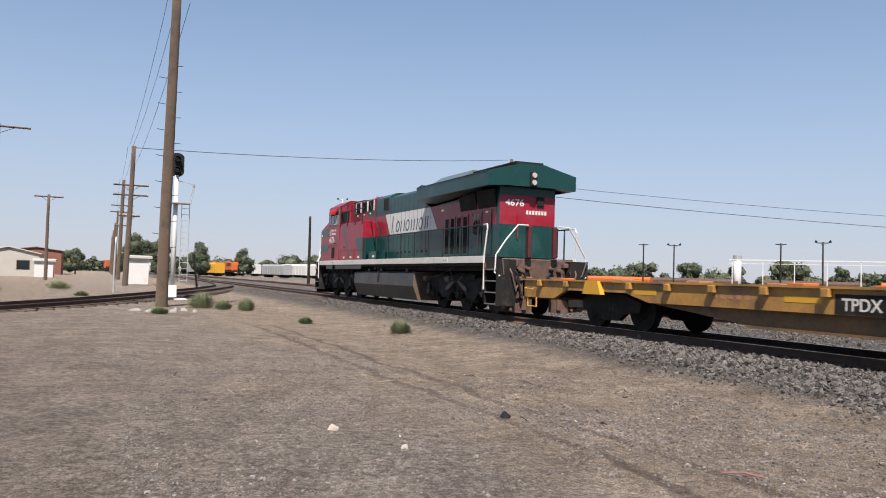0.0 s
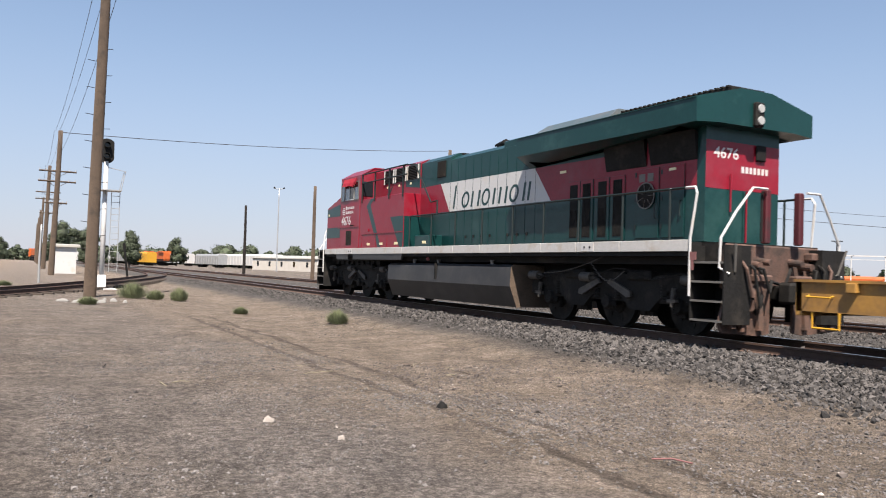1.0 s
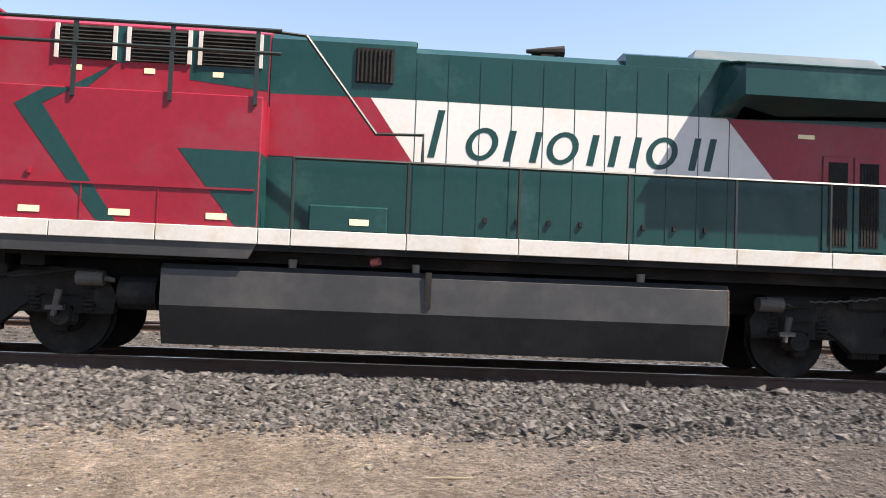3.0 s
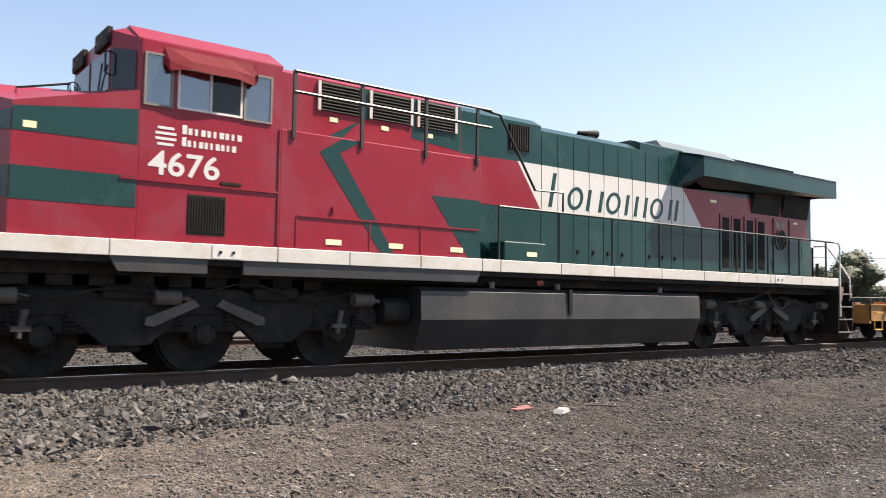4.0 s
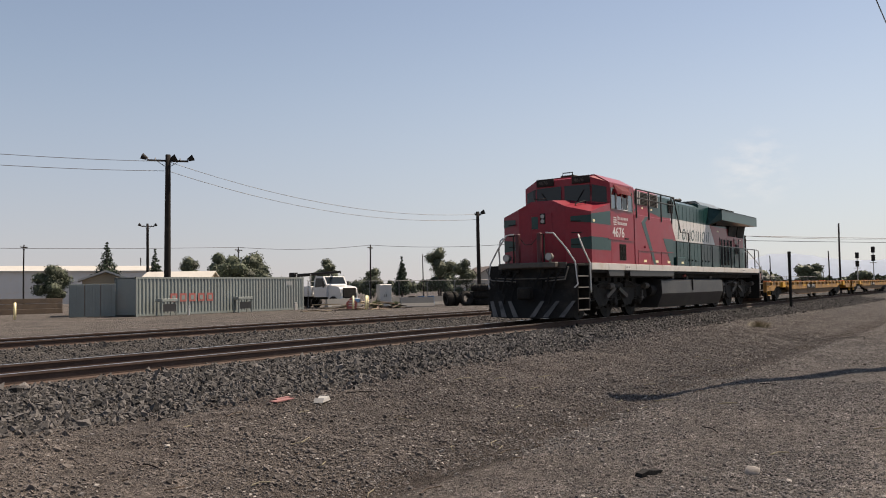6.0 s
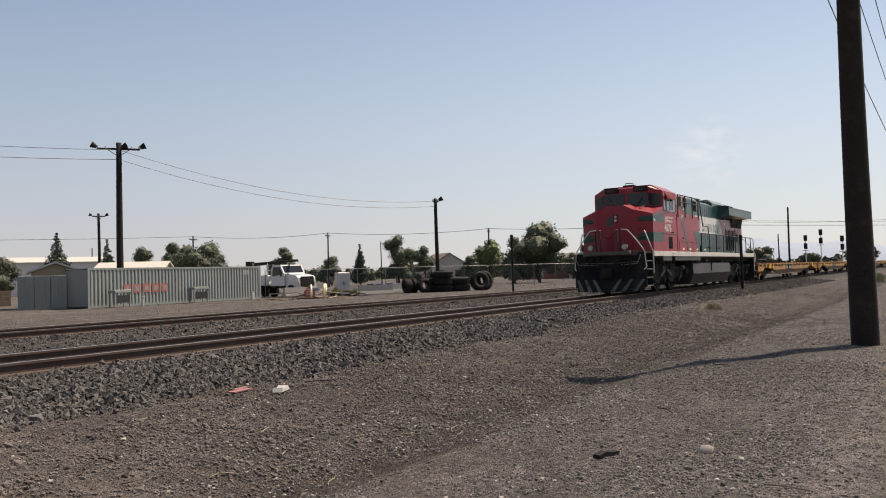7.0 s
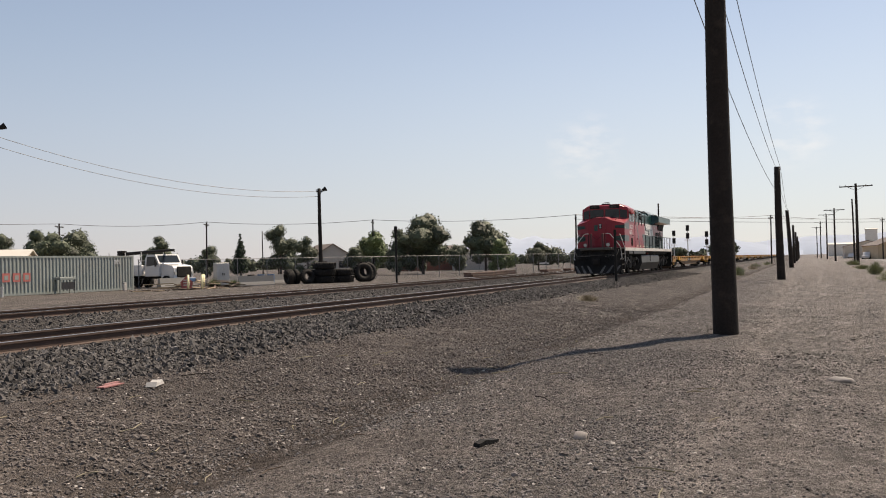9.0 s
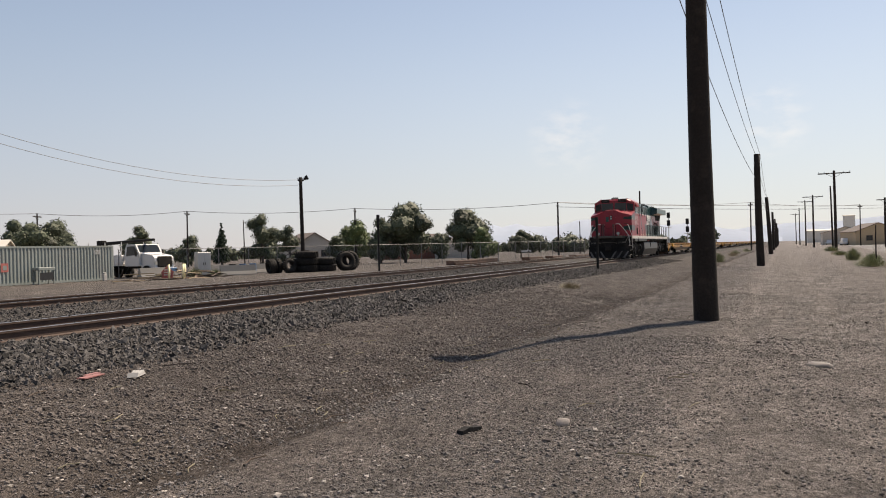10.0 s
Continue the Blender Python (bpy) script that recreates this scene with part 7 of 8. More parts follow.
house("tool_shed", 31.9, 51.6, 2.9, 4.5, 2.5, 0.55, -30, "tan", "roof_pale", "tan tool shed with a shallow pale metal roof", (("front", 0.6, 1.0, 0.9, 0.9),), (("front", -0.8, 0.05, 0.9, 2.0),), "shed")
panel = thing("steel_gate_panels", "grey corrugated panels leaning at the container's end", "gate", "", (29.5, 49.2, 0), -25)
for k in range(3):
    bm = new_bm()
    box(bm, -1.4 + k * 0.95, -0.5 + k * 0.95, -0.04, 0.04, 0.05, 2.2, 0.01)
    p = part("panel", bm, "steel_box", panel)
    for q in range(4):
        bm = new_bm()
        box(bm, -1.35 + k * 0.95 + q * 0.2, -1.27 + k * 0.95 + q * 0.2, -0.07, -0.04, 0.1, 2.15)
        part("rib", bm, "steel_box", p)
canopy = thing("canopy_shelter", "open tan shelter with a pale ribbed metal roof", "shelter", "", (22.6, 52.5, 0), -24)
bm = new_bm()
box(bm, -3.0, 1.6, 0, 3.0, 0, 1.75)
part("wall", bm, "tan", canopy)
bm = new_bm()
prism(bm, [(-0.3, 1.75), (3.2, 2.5), (3.2, 2.6), (-0.3, 2.6)], "x", -3.2, 1.9)
r = part("roof", bm, "roof_pale", canopy)
for k in range(10):
    bm = new_bm()
    box(bm, -3.1 + k * 0.52, -3.04 + k * 0.52, -0.34, -0.3, 1.7, 2.62)
    part("rib", bm, "roof_pale", r)
bm = new_bm()
box(bm, 1.6, 1.75, -0.1, 0.05, 0, 1.8)
part("post", bm, "roof_pale", canopy)
for x, y in ((25.9, 52.0), (45.2, 40.5), (46.1, 40.0), (48.0, 41.5)):
    b = thing("bollard", "short yellow steel bollard", "bollard", "yard bollards", (x, y, 0))
    bm = new_bm()
    rod(bm, (0, 0, 0), (0, 0, 1.05), 0.08, 0.08, 12)
    rod(bm, (0, 0, 1.05), (0, 0, 1.1), 0.08, 0.04, 12)
    part("bollard_post", bm, "label", b, smooth=True)
service_truck(51.6, 49.6, -98)
for x, y, rz in ((49.5, 45.8, -5), (55.5, 44.5, -20), (58.5, 43.3, -20), (53.6, 40.9, -30)):
    barrier(x, y, rz)
big_tyre(57.6, 38.6, 0.62, 0.45, 80, -25)
big_tyre(56.4, 39.7, 0.6, 0.4, 80, 60)
big_tyre(56.9, 39.9, 0.6, 0.4, 84, 70)
big_tyre(57.3, 39.6, 0.6, 0.4, 84, 65)
for k, (x, y) in enumerate(((59.2, 37.9), (60.6, 37.0), (60.0, 38.9))):
    for q in range(3 if k == 0 else 2):
        big_tyre(x, y, 0.98, 0.6, 0, 40 * k + 13 * q, 0.31 + 0.6 * q, "huge black loader tyre lying in a stack")
big_tyre(61.9, 35.6, 0.86, 0.6, 82, -35)
big_tyre(62.6, 35.6, 0.88, 0.6, 80, -30)
rng = random.Random(8)
for k in range(9):
    b = thing("lumber", "loose weathered plank in a heap", "plank", "heap of planks", (47.0 + rng.uniform(-2, 4.5), 42.6 + rng.uniform(-1.2, 1.2), 0.08 + 0.07 * k))
    bm = new_bm()
    box(bm, -rng.uniform(0.8, 1.6), rng.uniform(0.8, 1.6), -0.08, 0.08, -0.03, 0.03)
    part("board", bm, "wood_pale" if k % 2 else "pole", b)
    b.matrix_world = b.matrix_world @ pose(0, 0, 0, rng.uniform(-8, 8), rng.uniform(-4, 4), rng.uniform(0, 180))
for k in range(3):
    b = thing("barrel", "blue plastic barrel beside the tyres", "barrel", "barrels", (56.0 - 0.7 * k, 41.2 + 0.5 * k, 0))
    bm = new_bm()
    rod(bm, (0, 0, 0), (0, 0, 0.9), 0.3, 0.3, 16)
    ring(bm, (0, 0, 0.3), (0, 0, 1), 0.32, 0.28, 0.05, 16)
    ring(bm, (0, 0, 0.6), (0, 0, 1), 0.32, 0.28, 0.05, 16)
    part("drum", bm, "blue" if k < 2 else "black", b)
s = thing("warning_sign", "red warning sign leaning by the bollards", "sign", "", (45.6, 41.0, 0), -30)
bm = new_bm()
prism(bm, [(-0.35, 0.1), (0.35, 0.1), (0.45, 0.55), (0, 1.0), (-0.45, 0.55)], "y", -0.02, 0.02)
p = part("sign_face", bm, "mark_red", s)
bm = new_bm()
for k in range(3):
    box(bm, -0.25, 0.25, -0.026, -0.02, 0.3 + 0.18 * k, 0.38 + 0.18 * k)
part("bar", bm, "paper", p)
chain_fence([(50.5, 50.5), (66, 42.5), (92, 29.5), (122, 22.5)])
for k in range(10):
    b = thing("tie_stack", "stack of old brown railway ties behind the fence", "timber stack", "stacks of ties", (78 + k * 5.5 + rng.uniform(-1, 1), 33 - k * 1.1 + rng.uniform(-2.5, 2.5), 0), rng.uniform(-25, 5))
    for q in range(2):
        bm = new_bm()
        box(bm, -2.2, 2.2, -0.6 + q * 0.2, 0.6, 0.02 + 0.22 * q, 0.22 + 0.22 * q, 0.02)
        part("tie_layer", bm, "rust", b)

# lamp and line poles of the yard
utility_pole(36.1, 50.4, 11.75, 0.26, "tall dark timber pole with floodlights on a crossarm", "pole_dark", (0, 0), ((0.45, 1.45),), False, "yard light poles", -36, 3)
utility_pole(70, 102.5, 11.7, 0.24, "dark timber floodlight pole", "pole_dark", (0, 0), ((0.4, 0.9),), False, "yard light poles", -34, 2)
utility_pole(65.6, 42.4, 9.0, 0.21, "dark timber pole with a single floodlight", "pole_dark", (0, 0), ((0.3, 0.3),), False, "yard light poles", 130, 1)
cable("overhead_wire", (36.1, 50.4, 11.2), (65.6, 42.4, 8.7), 1.3, 0.018)
cable("overhead_wire", (36.1, 50.4, 10.5), (65.6, 42.4, 8.2), 1.3, 0.018)
cable("overhead_wire", (36.1, 50.4, 11.2), (0, 62, 12.4), 0.9, 0.018)
cable("overhead_wire", (36.1, 50.4, 10.5), (0, 62, 11.6), 0.9, 0.018)
utility_pole(0, 62, 12.6, 0.24, "dark timber pole of the yard line", "pole_dark")
marker_post(51.6, 26.9, 4.3, "slim black post with a narrow dark sign between tracks")
marker_post(44.0, 9.4, 2.9, "slim black marker post on the ballast shoulder", (0.16, 0.3))
far_line = [(20, 128, 8.6), (84.0, 99.2, 8.6), (98.7, 84.6, 8.8), (104, 58, 8.2), (106.4, 28.0, 7.7), (150, 5, 8.5), (200, -16, 9.2)]
for x, y, h in far_line:
    utility_pole(x, y, h, 0.14, "slim utility pole of the street behind the yard", "pole_dark", (0, 0), ((0.5, 1.1),), False, "street poles", 20)
for (x0, y0, h0), (x1, y1, h1) in zip(far_line, far_line[1:]):
    cable("overhead_wire", (x0, y0, h0 - 0.1), (x1, y1, h1 - 0.1), 0.5, 0.03)
for x, y, h in ((98.8, 15.8, 7.9), (128, 96, 8.5), (122, 88, 8.0), (60, 118, 9.0), (86, 128, 8.0), (150, 60, 8.0), (170, 40, 7.0), (140, 24, 6.5)):
    utility_pole(x, y, h, 0.12, "distant slim utility pole", "pole_dark", (0, 0), ((0.4, 0.8),) if h > 8 else (), False, "street poles", 30)

for x, y, w, h, m, sd in ((94.6, 116.4, 6.5, 8.8, "leaf", 51), (99.6, 112.2, 7.5, 8.9, "leaf", 52), (90, 119, 6, 8, "leaf", 53), (94.1, 89.7, 4.2, 6.7, "leaf", 54), (114.2, 97.2, 4.8, 5.7, "leaf", 55), (113.8, 81.6, 5.8, 8.8, "leaf", 56), (99.8, 66.7, 3.9, 5.9, "leaf", 57), (104.8, 58.4, 5.2, 6.7, "leaf_light", 58), (99.2, 47.6, 8.2, 8.4, "leaf", 59), (96.5, 50, 4.5, 6.4, "leaf", 60), (102.6, 39.7, 6.6, 7.4, "leaf", 61), (98.6, 36.1, 4.2, 4.6, "leaf_light", 62), (114.5, 35.9, 3.2, 4.4, "leaf", 63), (54, 99, 4.5, 5.5, "leaf", 64), (72.3, 86, 5.5, 6.6, "leaf", 65), (120, 70, 4.5, 5.0, "leaf", 66), (130, 56, 5, 4.8, "leaf", 67), (108, 52, 3.2, 3.8, "leaf", 68)):
    tree(x, y, w, h, m, sd, "bright green young tree behind the fence" if m == "leaf_light" else "")
conifer(58.0, 93.5, 4.6, 8.1, 71)
conifer(74.2, 106.7, 3.2, 8.3, 72)
conifer(101.9, 80.7, 2.8, 6.8, 73)
for i in range(20):
    a = radians(-28 - i * 3.0)
    dd = 260 + 30 * math.sin(i * 1.9)
    tree(-dd * math.sin(a), dd * math.cos(a), 10 + 3 * math.sin(i * 1.3), 5.6 + 1.8 * math.sin(i * 2.3), "leaf", 90 + i, "distant dark green tree beyond the street", 1500, leaf=2.4)
def far_woods(a0, a1, dist, low, high, seed):
    """Low woods along the horizon: many small leaf clumps of uneven height, as one growth."""
    rng = np.random.default_rng(seed)
    n = int((a1 - a0) * 700)
    a = rng.uniform(a0, a1, n)
    d = dist + rng.uniform(-25, 25, n)
    crest = low + (high - low) * np.clip(0.5 + 0.5 * value_noise(a * 1.1, 0 * a, seed) + 0.35 * value_noise(a * 3.7, 0 * a, seed + 1), 0, 1)
    z = crest * rng.uniform(0.02, 1, n) ** 0.8
    c = np.stack([d * np.sin(np.radians(a)), d * np.cos(np.radians(a)), z], -1)
    u, w = rng.normal(size=(n, 3)), rng.normal(size=(n, 3))
    u /= np.linalg.norm(u, axis=1, keepdims=True)
    w = np.cross(u, w)
    w /= np.linalg.norm(w, axis=1, keepdims=True)
    size = rng.uniform(0.5, 1.1, (n, 1))
    v = np.stack([c - u * size, c - w * size * 0.8, c + u * size, c + w * size * 0.8], 1)
    f = (np.arange(n) * 4)[:, None] + np.arange(4)[None]
    return tagged(soup("far_woods", v.reshape(-1, 3), f, "leaf"), "low dark green woods along the horizon", "woods", kind="stuff")


far_woods(-98, -30, 430, 3.0, 8.5, 5)
far_woods(20, 84, 400, 2.0, 5.5, 8)
house("house", 127.9, 80, 8, 10, 3.0, 2.4, -40, "pale", "roof", "pale house with a steep brown roof among trees", (("front", -1.8, 1.0, 1.2, 1.2), ("front", 1.8, 1.0, 1.2, 1.2)))
house("house", 141, 71, 8, 10, 3.0, 1.8, -130, "brick", "roof", "brick house behind the trees", (("front", 0, 1.0, 1.4, 1.2),))
shed_building("shop_building", 141, 56, 10, 8, 3.3, -68, "pale", "small pale flat-roofed shop behind the fence", 3)
shed_building("warehouse", 62, 128, 46, 18, 5.2, -25, "white", "long white metal warehouse with a pale roof", 0)
house("barn", 67, 84, 9, 8, 2.8, 1.3, 40, "tan", "roof_pale", "tan building with a pale sloped metal roof")
house("house", 33, 92, 6, 8, 2.6, 1.2, -20, "pale", "roof", "small pale house at the yard's edge")
bank = thing("timber_wall", "low weathered wall of stacked timber across the yard", "wall", "", (24, 66, 0), -8)
for k in range(3):
    bm = new_bm()
    box(bm, -12, 12, -0.15, 0.15, 0.02 + 0.42 * k, 0.42 + 0.42 * k, 0.02)
    part("timber", bm, "pole", bank)
for x, y, m, suv, l in ((212, 100, "car_grey", False, "grey parked sedan beyond the fence"), (226, 84, "car_white", True, "white parked utility vehicle beyond the fence"), (232, 72, "car_white", False, "white parked sedan beyond the fence"), (238, 62, "car_grey", True, "grey parked utility vehicle beyond the fence"), (244, 50, "car_white", False, "white parked sedan beyond the fence"), (222, -14.2, "car_white", True, "white utility vehicle parked by the road"), (300, -13.1, "car_grey", False, "grey sedan parked by the road"), (238, -20.2, "car_grey", True, "dark utility vehicle parked by the road"), (262, -12.9, "car_white", False, "white sedan parked by the road")):
    road_car(x, y, 120 if y > 0 else 170, m, l, suv)

# pole line and road on the sunny side
right_poles = [(17.1, 1.47, 10.4, 0.25, (0.02, 0.02)), (54.2, 1.3, 7.1, 0.25, (0.0, 0.05)), (102.7, 1.3, 6.8, 0.27, (-0.1, 0.3)), (150, 1.4, 6.6, 0.25, (0, 0.1)), (197, 1.4, 6.6, 0.25, (0, 0.05)), (244, 1.4, 6.6, 0.25, (0, 0)), (291, 1.5, 6.6, 0.25, (0, 0.1)), (338, 1.5, 6.6, 0.25, (0, 0))]
for i, (x, y, h, r, lean) in enumerate(right_poles):
    utility_pole(x, y, h, r, "dark weathered bare timber pole beside the dirt road", "pole_dark", lean)
for dz, dy in ((0.0, 0.2), (0.05, -0.25), (2.4, 0.25)):
    cable("overhead_wire", (17.1, 1.95 + dy, 10.2 - dz), (54.2, 1.3 + dy * 0.6, 7.0 - dz * 0.6), 0.55)
    cable("overhead_wire", (54.2, 1.3 + dy * 0.6, 7.0 - dz * 0.6), (102.7, 1.5, 6.6 - dz * 0.6), 0.5)
for x, y, h, half in ((114.2, -6.3, 10.4, 1.9), (180, -5.9, 10.7, 1.9), (240, -5.9, 12.4, 1.9), (300, -5.5, 12.6, 1.9), (360, -5.2, 12.6, 1.9), (149.2, -15.6, 8.2, 1.2)):
    utility_pole(x, y, h, 0.2, "tall timber pole with a wide crossarm along the road", "pole_dark", (0, 0), ((0.35, half),), False, "roadside poles", 90)
utility_pole(119.8, -6.25, 8.8, 0.13, "slim bare pole beside the road", "pole_dark", (0, 0.15))
utility_pole(54.8, -5.2, 2.4, 0.045, "thin metal sign post beside the road", "pole_dark")
cable("overhead_wire", (106.4, 28.0, 7.6), (230, -40, 9.6), 0.6, 0.03)
cable("overhead_wire", (106.4, 28.0, 7.0), (230, -40, 9.0), 0.6, 0.03)
utility_pole(230, -40, 9.8, 0.2, "tall bare timber pole beside the road", "pole_dark")
house("house", 215, -21, 10, 14, 3.2, 1.9, -80, "tan", "roof", "tan house with a brown shingle roof by the road", (("front", -2, 1.0, 1.3, 1.2), ("front", 2.2, 1.0, 1.3, 1.2)))
house("house", 262, -17, 12, 12, 3.4, 1.6, -90, "pale", "roof", "long pale house farther along the road", (("front", 0, 1.0, 1.6, 1.2),))
shed_building("grain_tower", 520, -36, 6, 6, 15, -90, "galv", "distant grey silo block", 0)
shed_building("mill", 500, -26, 26, 14, 6.5, -90, "galv", "distant grey mill building", 0)
signal = [(148.8, 18.8, 6.8), (149.2, 15.6, 5.6), (151, 21.5, 6.0)]
for x, y, h in signal:
    m = thing("railway_signal", "distant black railway signal on a slim mast", "railway signal", "far signals", (x, y, 0.2))
    bm = new_bm()
    rod(bm, (0, 0, 0), (0, 0, h), 0.09, 0.07, 8)
    part("mast", bm, "galv", m)
    for k in (0.3, 1.7):
        bm = new_bm()
        box(bm, -0.15, 0.15, -0.28, 0.28, h - k - 0.5, h - k + 0.5, 0.05)
        part("target", bm, "black", m)
    bm = new_bm()
    box(bm, -0.35, 0.35, -0.5, 0.5, h - 2.5, h - 2.4)
    part("platform", bm, "galv", m)
for x, y, w, h, sd in ((26.0, 6.5, 0.9, 0.3, 31), (60, -5.5, 1.3, 0.8, 32), (52, -6.8, 2.4, 0.7, 33), (47, -7.5, 2.4, 0.7, 34), (75, -5.5, 1.6, 0.6, 35), (88, -4.8, 1.6, 0.5, 36), (72, 5.0, 1.3, 0.7, 37), (80, 5.6, 1.5, 0.7, 38), (92, 5.0, 1.6, 0.7, 39), (110, 5.6, 1.8, 0.7, 40), (66, 4.6, 1.2, 0.5, 41), (130, 5.0, 2, 0.8, 42)):
    bush(x, y, w, h, "dry" if sd in (31, 33, 36, 39) else "weed", 420, "pale dry grass clump on the dirt bank" if sd in (31, 33, 36, 39) else "grey-green weed clump on bare dirt", sd)


def ridge(dist, a0, a1, h, name, label, seed):
    """A far mountain ridge, its distance haze put into the colour."""
    bm = new_bm()
    n = 60
    low, top, back = [], [], []
    for i in range(n + 1):
        a = radians(a0 + (a1 - a0) * i / n)
        k = h * (0.25 + 0.75 * math.sin(math.pi * i / n)) * (0.75 + 0.5 * noise.noise(Vector((i * 0.09, seed, 0))) + 0.12 * noise.noise(Vector((i * 0.5, seed, 3))))
        x, y = -dist * math.sin(a), dist * math.cos(a)
        low.append(bm.verts.new((x, y, -2)))
        top.append(bm.verts.new((x * 1.1, y * 1.1, max(k, 2))))
        back.append(bm.verts.new((x * 1.25, y * 1.25, -2)))
    for i in range(n):
        bm.faces.new((low[i], low[i + 1], top[i + 1], top[i]))
        bm.faces.new((top[i], top[i + 1], back[i + 1], back[i]))
    return tagged(link(name, bm, "haze_tint", None, "", True), label, "mountain", kind="structure")


# pale blue stands in for the haze in front of the hills
M["haze_tint"] = mat("haze_tinted_hill", (0.46, 0.52, 0.6), 1.0, 0, 0.06, 0.004, 0)
ridge(2300, -58, -90, 100, "backdrop_ridge", "mountain ridge with haze painted in pale blue", 3)
ridge(2500, -80, -118, 84, "backdrop_ridge", "mountain ridge with haze painted in pale blue", 9)

# scrap heap and cabinet by the service truck
rng = random.Random(31)
for k in range(34):
    x, y = (rng.uniform(46.8, 50.6), rng.uniform(39.6, 42.0)) if k < 22 else (rng.uniform(42.0, 46.0), rng.uniform(40.2, 42.4))
    n = rng.uniform(0.5, 1.5)
    heap = 0.75 * max(0.0, 1 - math.hypot(x - 48.9, y - 40.8) / 1.8) if k < 22 else 0.0
    t = thing("scrap_board", "weathered scrap board in a heap on the dirt" if k < 22 else "weathered scrap board lying on the dirt", "board", "heap of scrap boards", (x, y, 0.03 + rng.uniform(0, 1) * heap), rng.uniform(0, 180))
    t.matrix_world = t.matrix_world @ pose(0, 0, 0, rng.uniform(-8, 8), rng.uniform(-4, 4) - (18 * heap if k % 2 else 0), 0)
    bm = new_bm()
    box(bm, -n, n, -0.08, 0.08, 0, 0.05, 0.008)
    part("plank", bm, ("wood_pale", "pole", "pole_dark", "rust", "tie")[k % 5], t)
t = thing("equipment_cabinet", "pale grey steel equipment cabinet in the yard", "cabinet", "", (53.3, 44.2, 0), -30)
bm = new_bm()
box(bm, -0.55, 0.55, -0.4, 0.4, 0.1, 1.95, 0.02)
body = part("body", bm, "galv", t)
for a in (-0.53, 0.01):
    bm = new_bm()
    box(bm, a, a + 0.52, -0.42, -0.4, 0.16, 1.9, 0.006)
    d = part("door", bm, "galv", body)
    bm = new_bm()
    box(bm, a + (0.44 if a < 0 else 0.05), a + (0.48 if a < 0 else 0.09), -0.45, -0.42, 0.9, 1.1)
    part("handle", bm, "black", d)
bm = new_bm()
box(bm, -0.6, 0.6, -0.45, 0.45, 0, 0.1)
part("plinth", bm, "concrete", t)
for k, (x, y, w, h) in enumerate(((49.6, 41.9, 1.4, 0.9), (51.2, 41.2, 1.2, 0.7), (47.4, 43.2, 1.0, 0.5), (48.0, -4.3, 2.2, 0.7), (62.8, -4.5, 1.3, 1.1), (58, -5.2, 1.8, 0.6), (112, -5.6, 2.4, 0.9), (84, -5.0, 1.6, 0.6), (40.5, -6.0, 1.8, 0.5))):
    bush(x, y, w, h, "weed", 1500, "olive-green weed clump on bare dirt", 60 + k)

# ---------------------------------------------------------------- small things on the ground
def rock(x, y, w, h, material, label, seed=0, name="rock", category="rock"):
    rng2 = random.Random(seed)
    t = thing(name, label, category, "", (x, y, ground_at(x, y)), rng2.uniform(0, 180))
    bm = new_bm()
    bmesh.ops.create_icosphere(bm, subdivisions=2, radius=1)
    for v in bm.verts:
        k = 1 + 0.4 * noise.noise(v.co * 1.3 + Vector((seed, 0, 0)))
        v.co = Vector((v.co.x * w / 2 * k, v.co.y * w * 0.38 * k, max(v.co.z, -0.3) * h * k))
    part("stone_body", bm, material, t, smooth=True)
    return t


rock(-7.9, 2.2, 0.14, 0.05, "pale_stone", "small pale flat stone on packed dirt", 1)
rock(6.9, 1.82, 0.15, 0.07, "pale_stone", "rounded pale stone on the dirt road", 2)
rock(10.85, -0.37, 0.36, 0.05, "pale_stone", "flat pale stone slab on the dirt road", 3)
rock(-8.0, 4.2, 0.12, 0.07, "rubber", "small dark clod on packed dirt", 4)
rock(-6.9, 2.6, 0.08, 0.04, "pale_stone", "small pale stone on packed dirt", 5)
for k, (x, y) in enumerate(((-32.0, 1.2), (-31.2, 1.7), (-30.6, 2.4), (-31.8, 2.9), (-30.8, 3.2), (-33, 2.7))):
    rock(x, y, 0.42 - 0.05 * k, 0.12, "concrete", "pale boulder at the foot of the pole", 10 + k)
t = thing("wood_scrap", "dark splintered piece of timber lying on gravel", "wood scrap", "", (6.42, 2.52, ground_at(6.42, 2.52)), -20)
bm = new_bm()
prism(bm, [(-0.13, 0.0), (-0.12, 0.03), (-0.03, 0.05), (0.02, 0.038), (0.13, 0.028), (0.12, 0.0)], "y", -0.035, 0.035)
part("splinter", bm, "rubber", t)
t = thing("paper_scrap", "crumpled white litter at the foot of the ballast", "litter", "", (7.15, 6.93, ground_at(7.15, 6.93) + 0.015), 25)
bm = new_bm()
prism(bm, [(-0.14, 0.0), (-0.1, 0.05), (0.0, 0.03), (0.08, 0.055), (0.15, 0.0)], "y", -0.06, 0.06)
part("sheet", bm, "paper", t)
t = thing("flagging_tape", "faded pink marking paint flakes on gravel", "marking", "", (6.8, 7.23, ground_at(6.8, 7.23) + 0.01), 10)
bm = new_bm()
box(bm, -0.2, 0.15, -0.05, 0.06, 0, 0.012)
box(bm, -0.05, 0.25, 0.08, 0.14, 0, 0.012)
part("flake", bm, "pink", t)
t = thing("red_stick", "thin red stick lying on dirt", "stick", "", (-5.08, 4.85, ground_at(-5.08, 4.85) + 0.02), 38)
bm = new_bm()
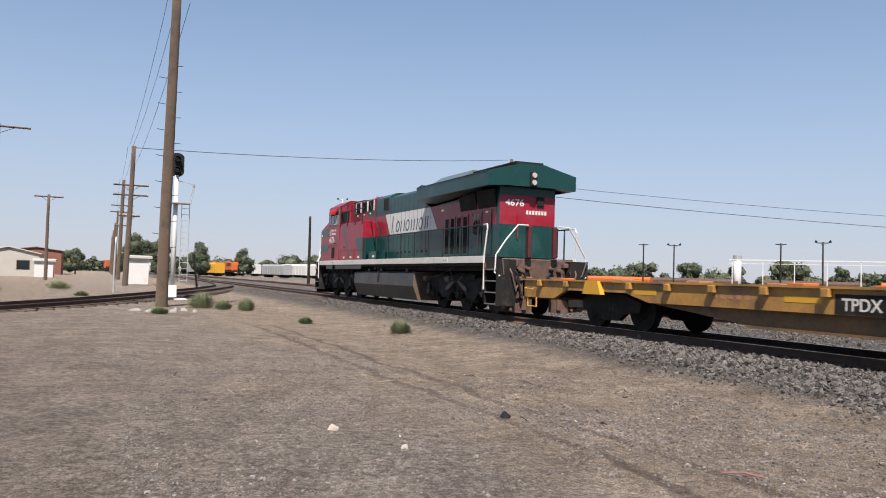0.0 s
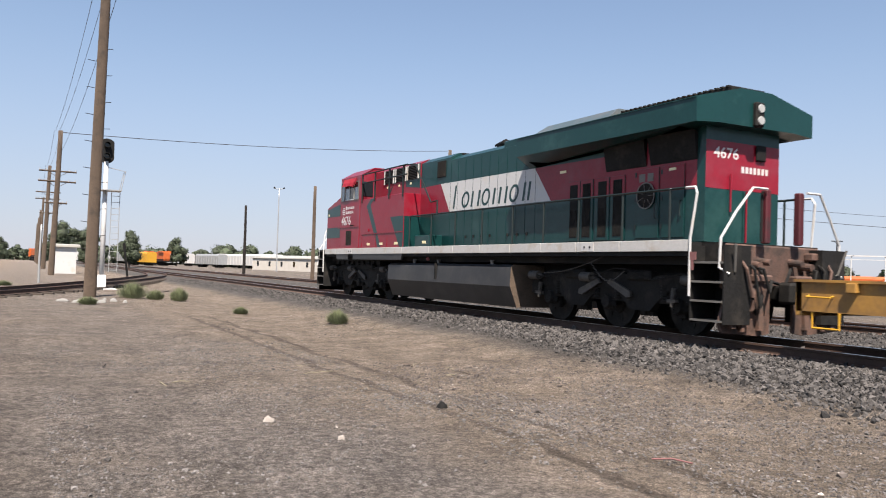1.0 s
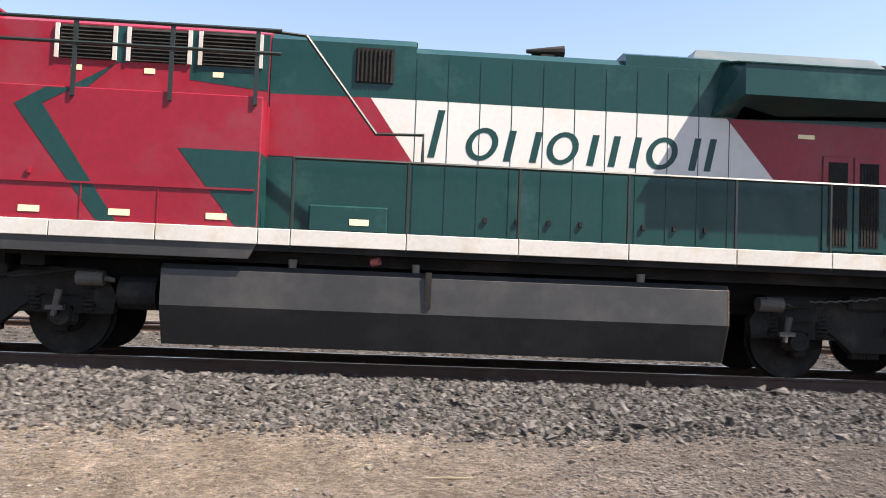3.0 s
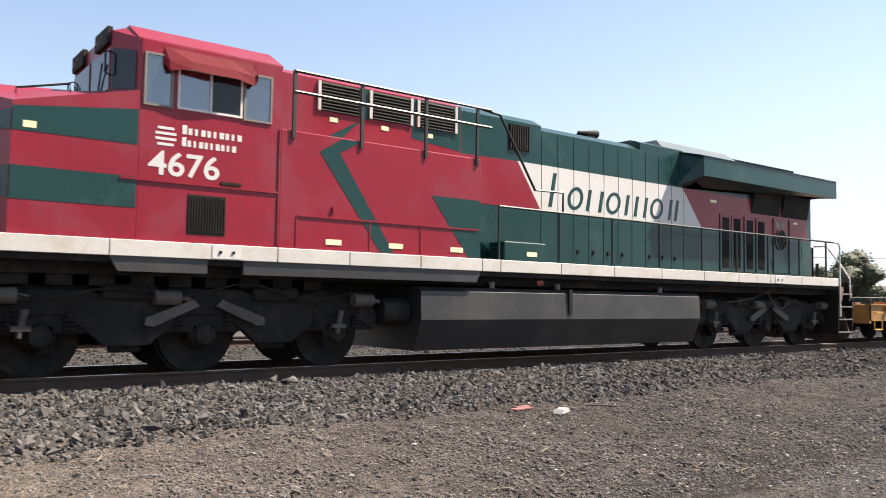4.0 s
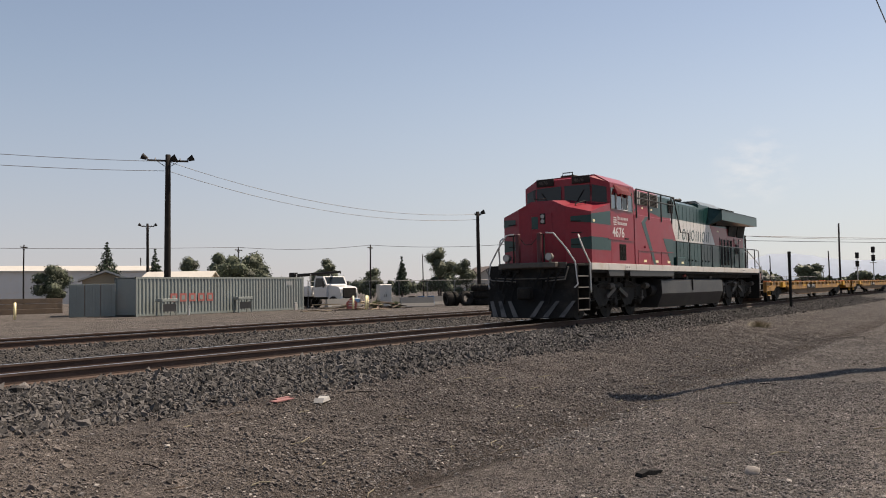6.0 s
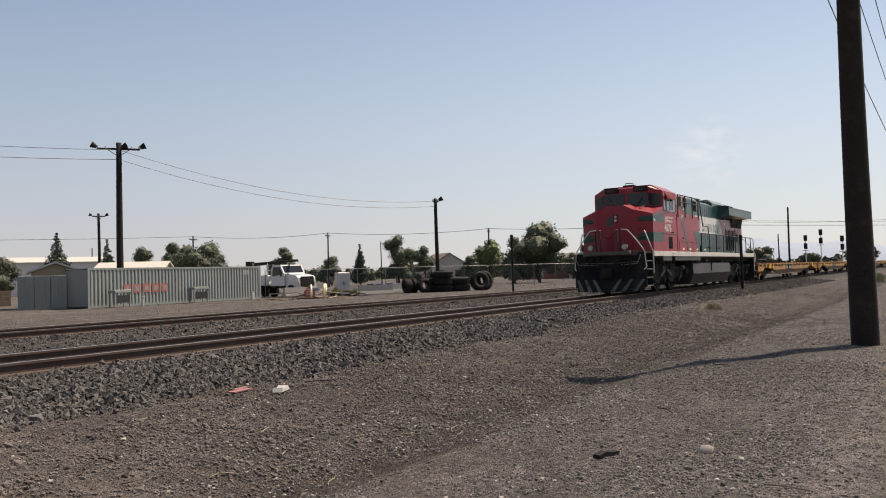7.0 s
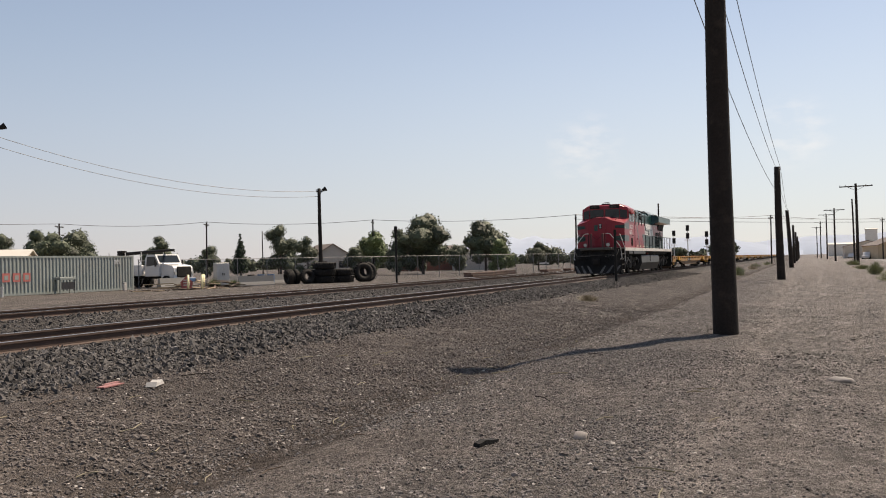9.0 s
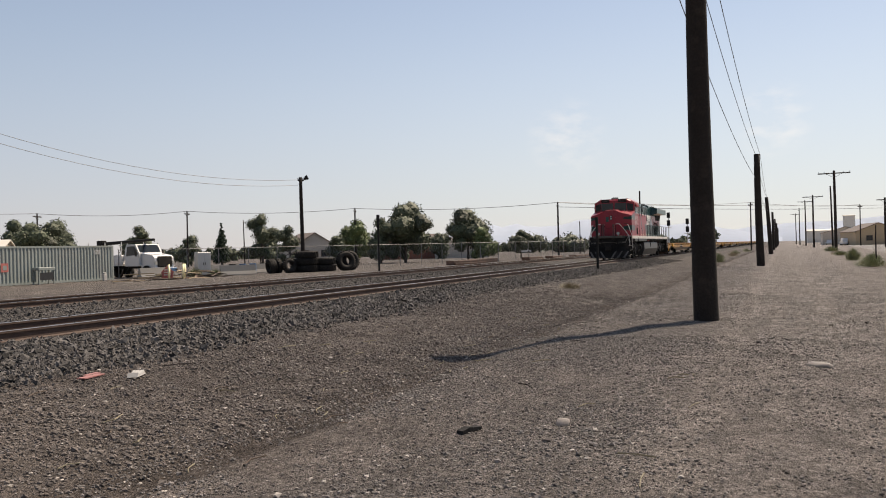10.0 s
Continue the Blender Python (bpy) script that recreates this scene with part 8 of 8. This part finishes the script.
tube(bm, [(-0.16, 0, 0.0), (0.0, 0.015, 0.02), (0.17, 0.0, 0.005)], 0.008, 6)
part("twig", bm, "pink", t)
rng = random.Random(77)
for k in range(46):
    x, y = rng.uniform(-13, 14), rng.uniform(0.5, 7.2)
    if math.hypot(x, y) < 3.0:
        continue
    t = thing("twig", "short dry twig lying on gravel", "twig", "scattered twigs", (x, y, ground_at(x, y) + 0.01), rng.uniform(0, 180))
    bm = new_bm()
    n = rng.uniform(0.05, 0.2)
    tube(bm, [(-n, 0, 0.0), (0, rng.uniform(-0.03, 0.03), 0.012), (n, 0, 0.0)], 0.006, 5)
    part("stem", bm, "dry" if k % 3 else "pole_dark", t)


for k in range(60):
    x = rng.uniform(3.2, 17)
    y = rng.gauss(4.35, 0.35) if k < 42 else rng.uniform(5, 7.4)
    t = thing("twig", "dry stalk lying at the foot of the dirt bank", "twig", "scattered twigs", (x, y, ground_at(x, y) + 0.012), rng.uniform(-40, 40))
    bm = new_bm()
    n = rng.uniform(0.03, 0.13)
    tube(bm, [(-n, 0, 0.0), (-0.2 * n, rng.uniform(-0.05, 0.05), 0.015), (n, rng.uniform(-0.04, 0.04), rng.uniform(0.0, 0.03))], 0.0055, 5)
    part("stem", bm, "dry" if k % 2 else "pole", t)


lay_ties(track_main, LINE_Y, -60, 290)
lay_ties(track_second, 19.4, -20, 150)


# ---------------------------------------------------------------- what moves
def motions():
    """The train rolls along the line; the wheels near the camera turn with it."""
    walk(locomotive, [(t, pose(s, LINE_Y, RAIL_Z)) for t, s in RUN])
    for i, c in enumerate(cars):
        walk(c, [(t, pose(s + 12.8 + CAR_STEP * i, LINE_Y, RAIL_Z)) for t, s in RUN])
    ts = [i / 15 for i in range(151)]
    run_t, run_s = [t for t, s in RUN], [s for t, s in RUN]
    for w, r in [(w, 0.53) for w in loco_wheels] + [(w, 0.46) for w in car_wheels]:
        at = w.location.copy()
        walk(w, [(t, pose(at.x, at.y, at.z, 0, math.degrees((float(np.interp(t, run_t, run_s)) + 31.85) / r), 0)) for t in ts])


motions()
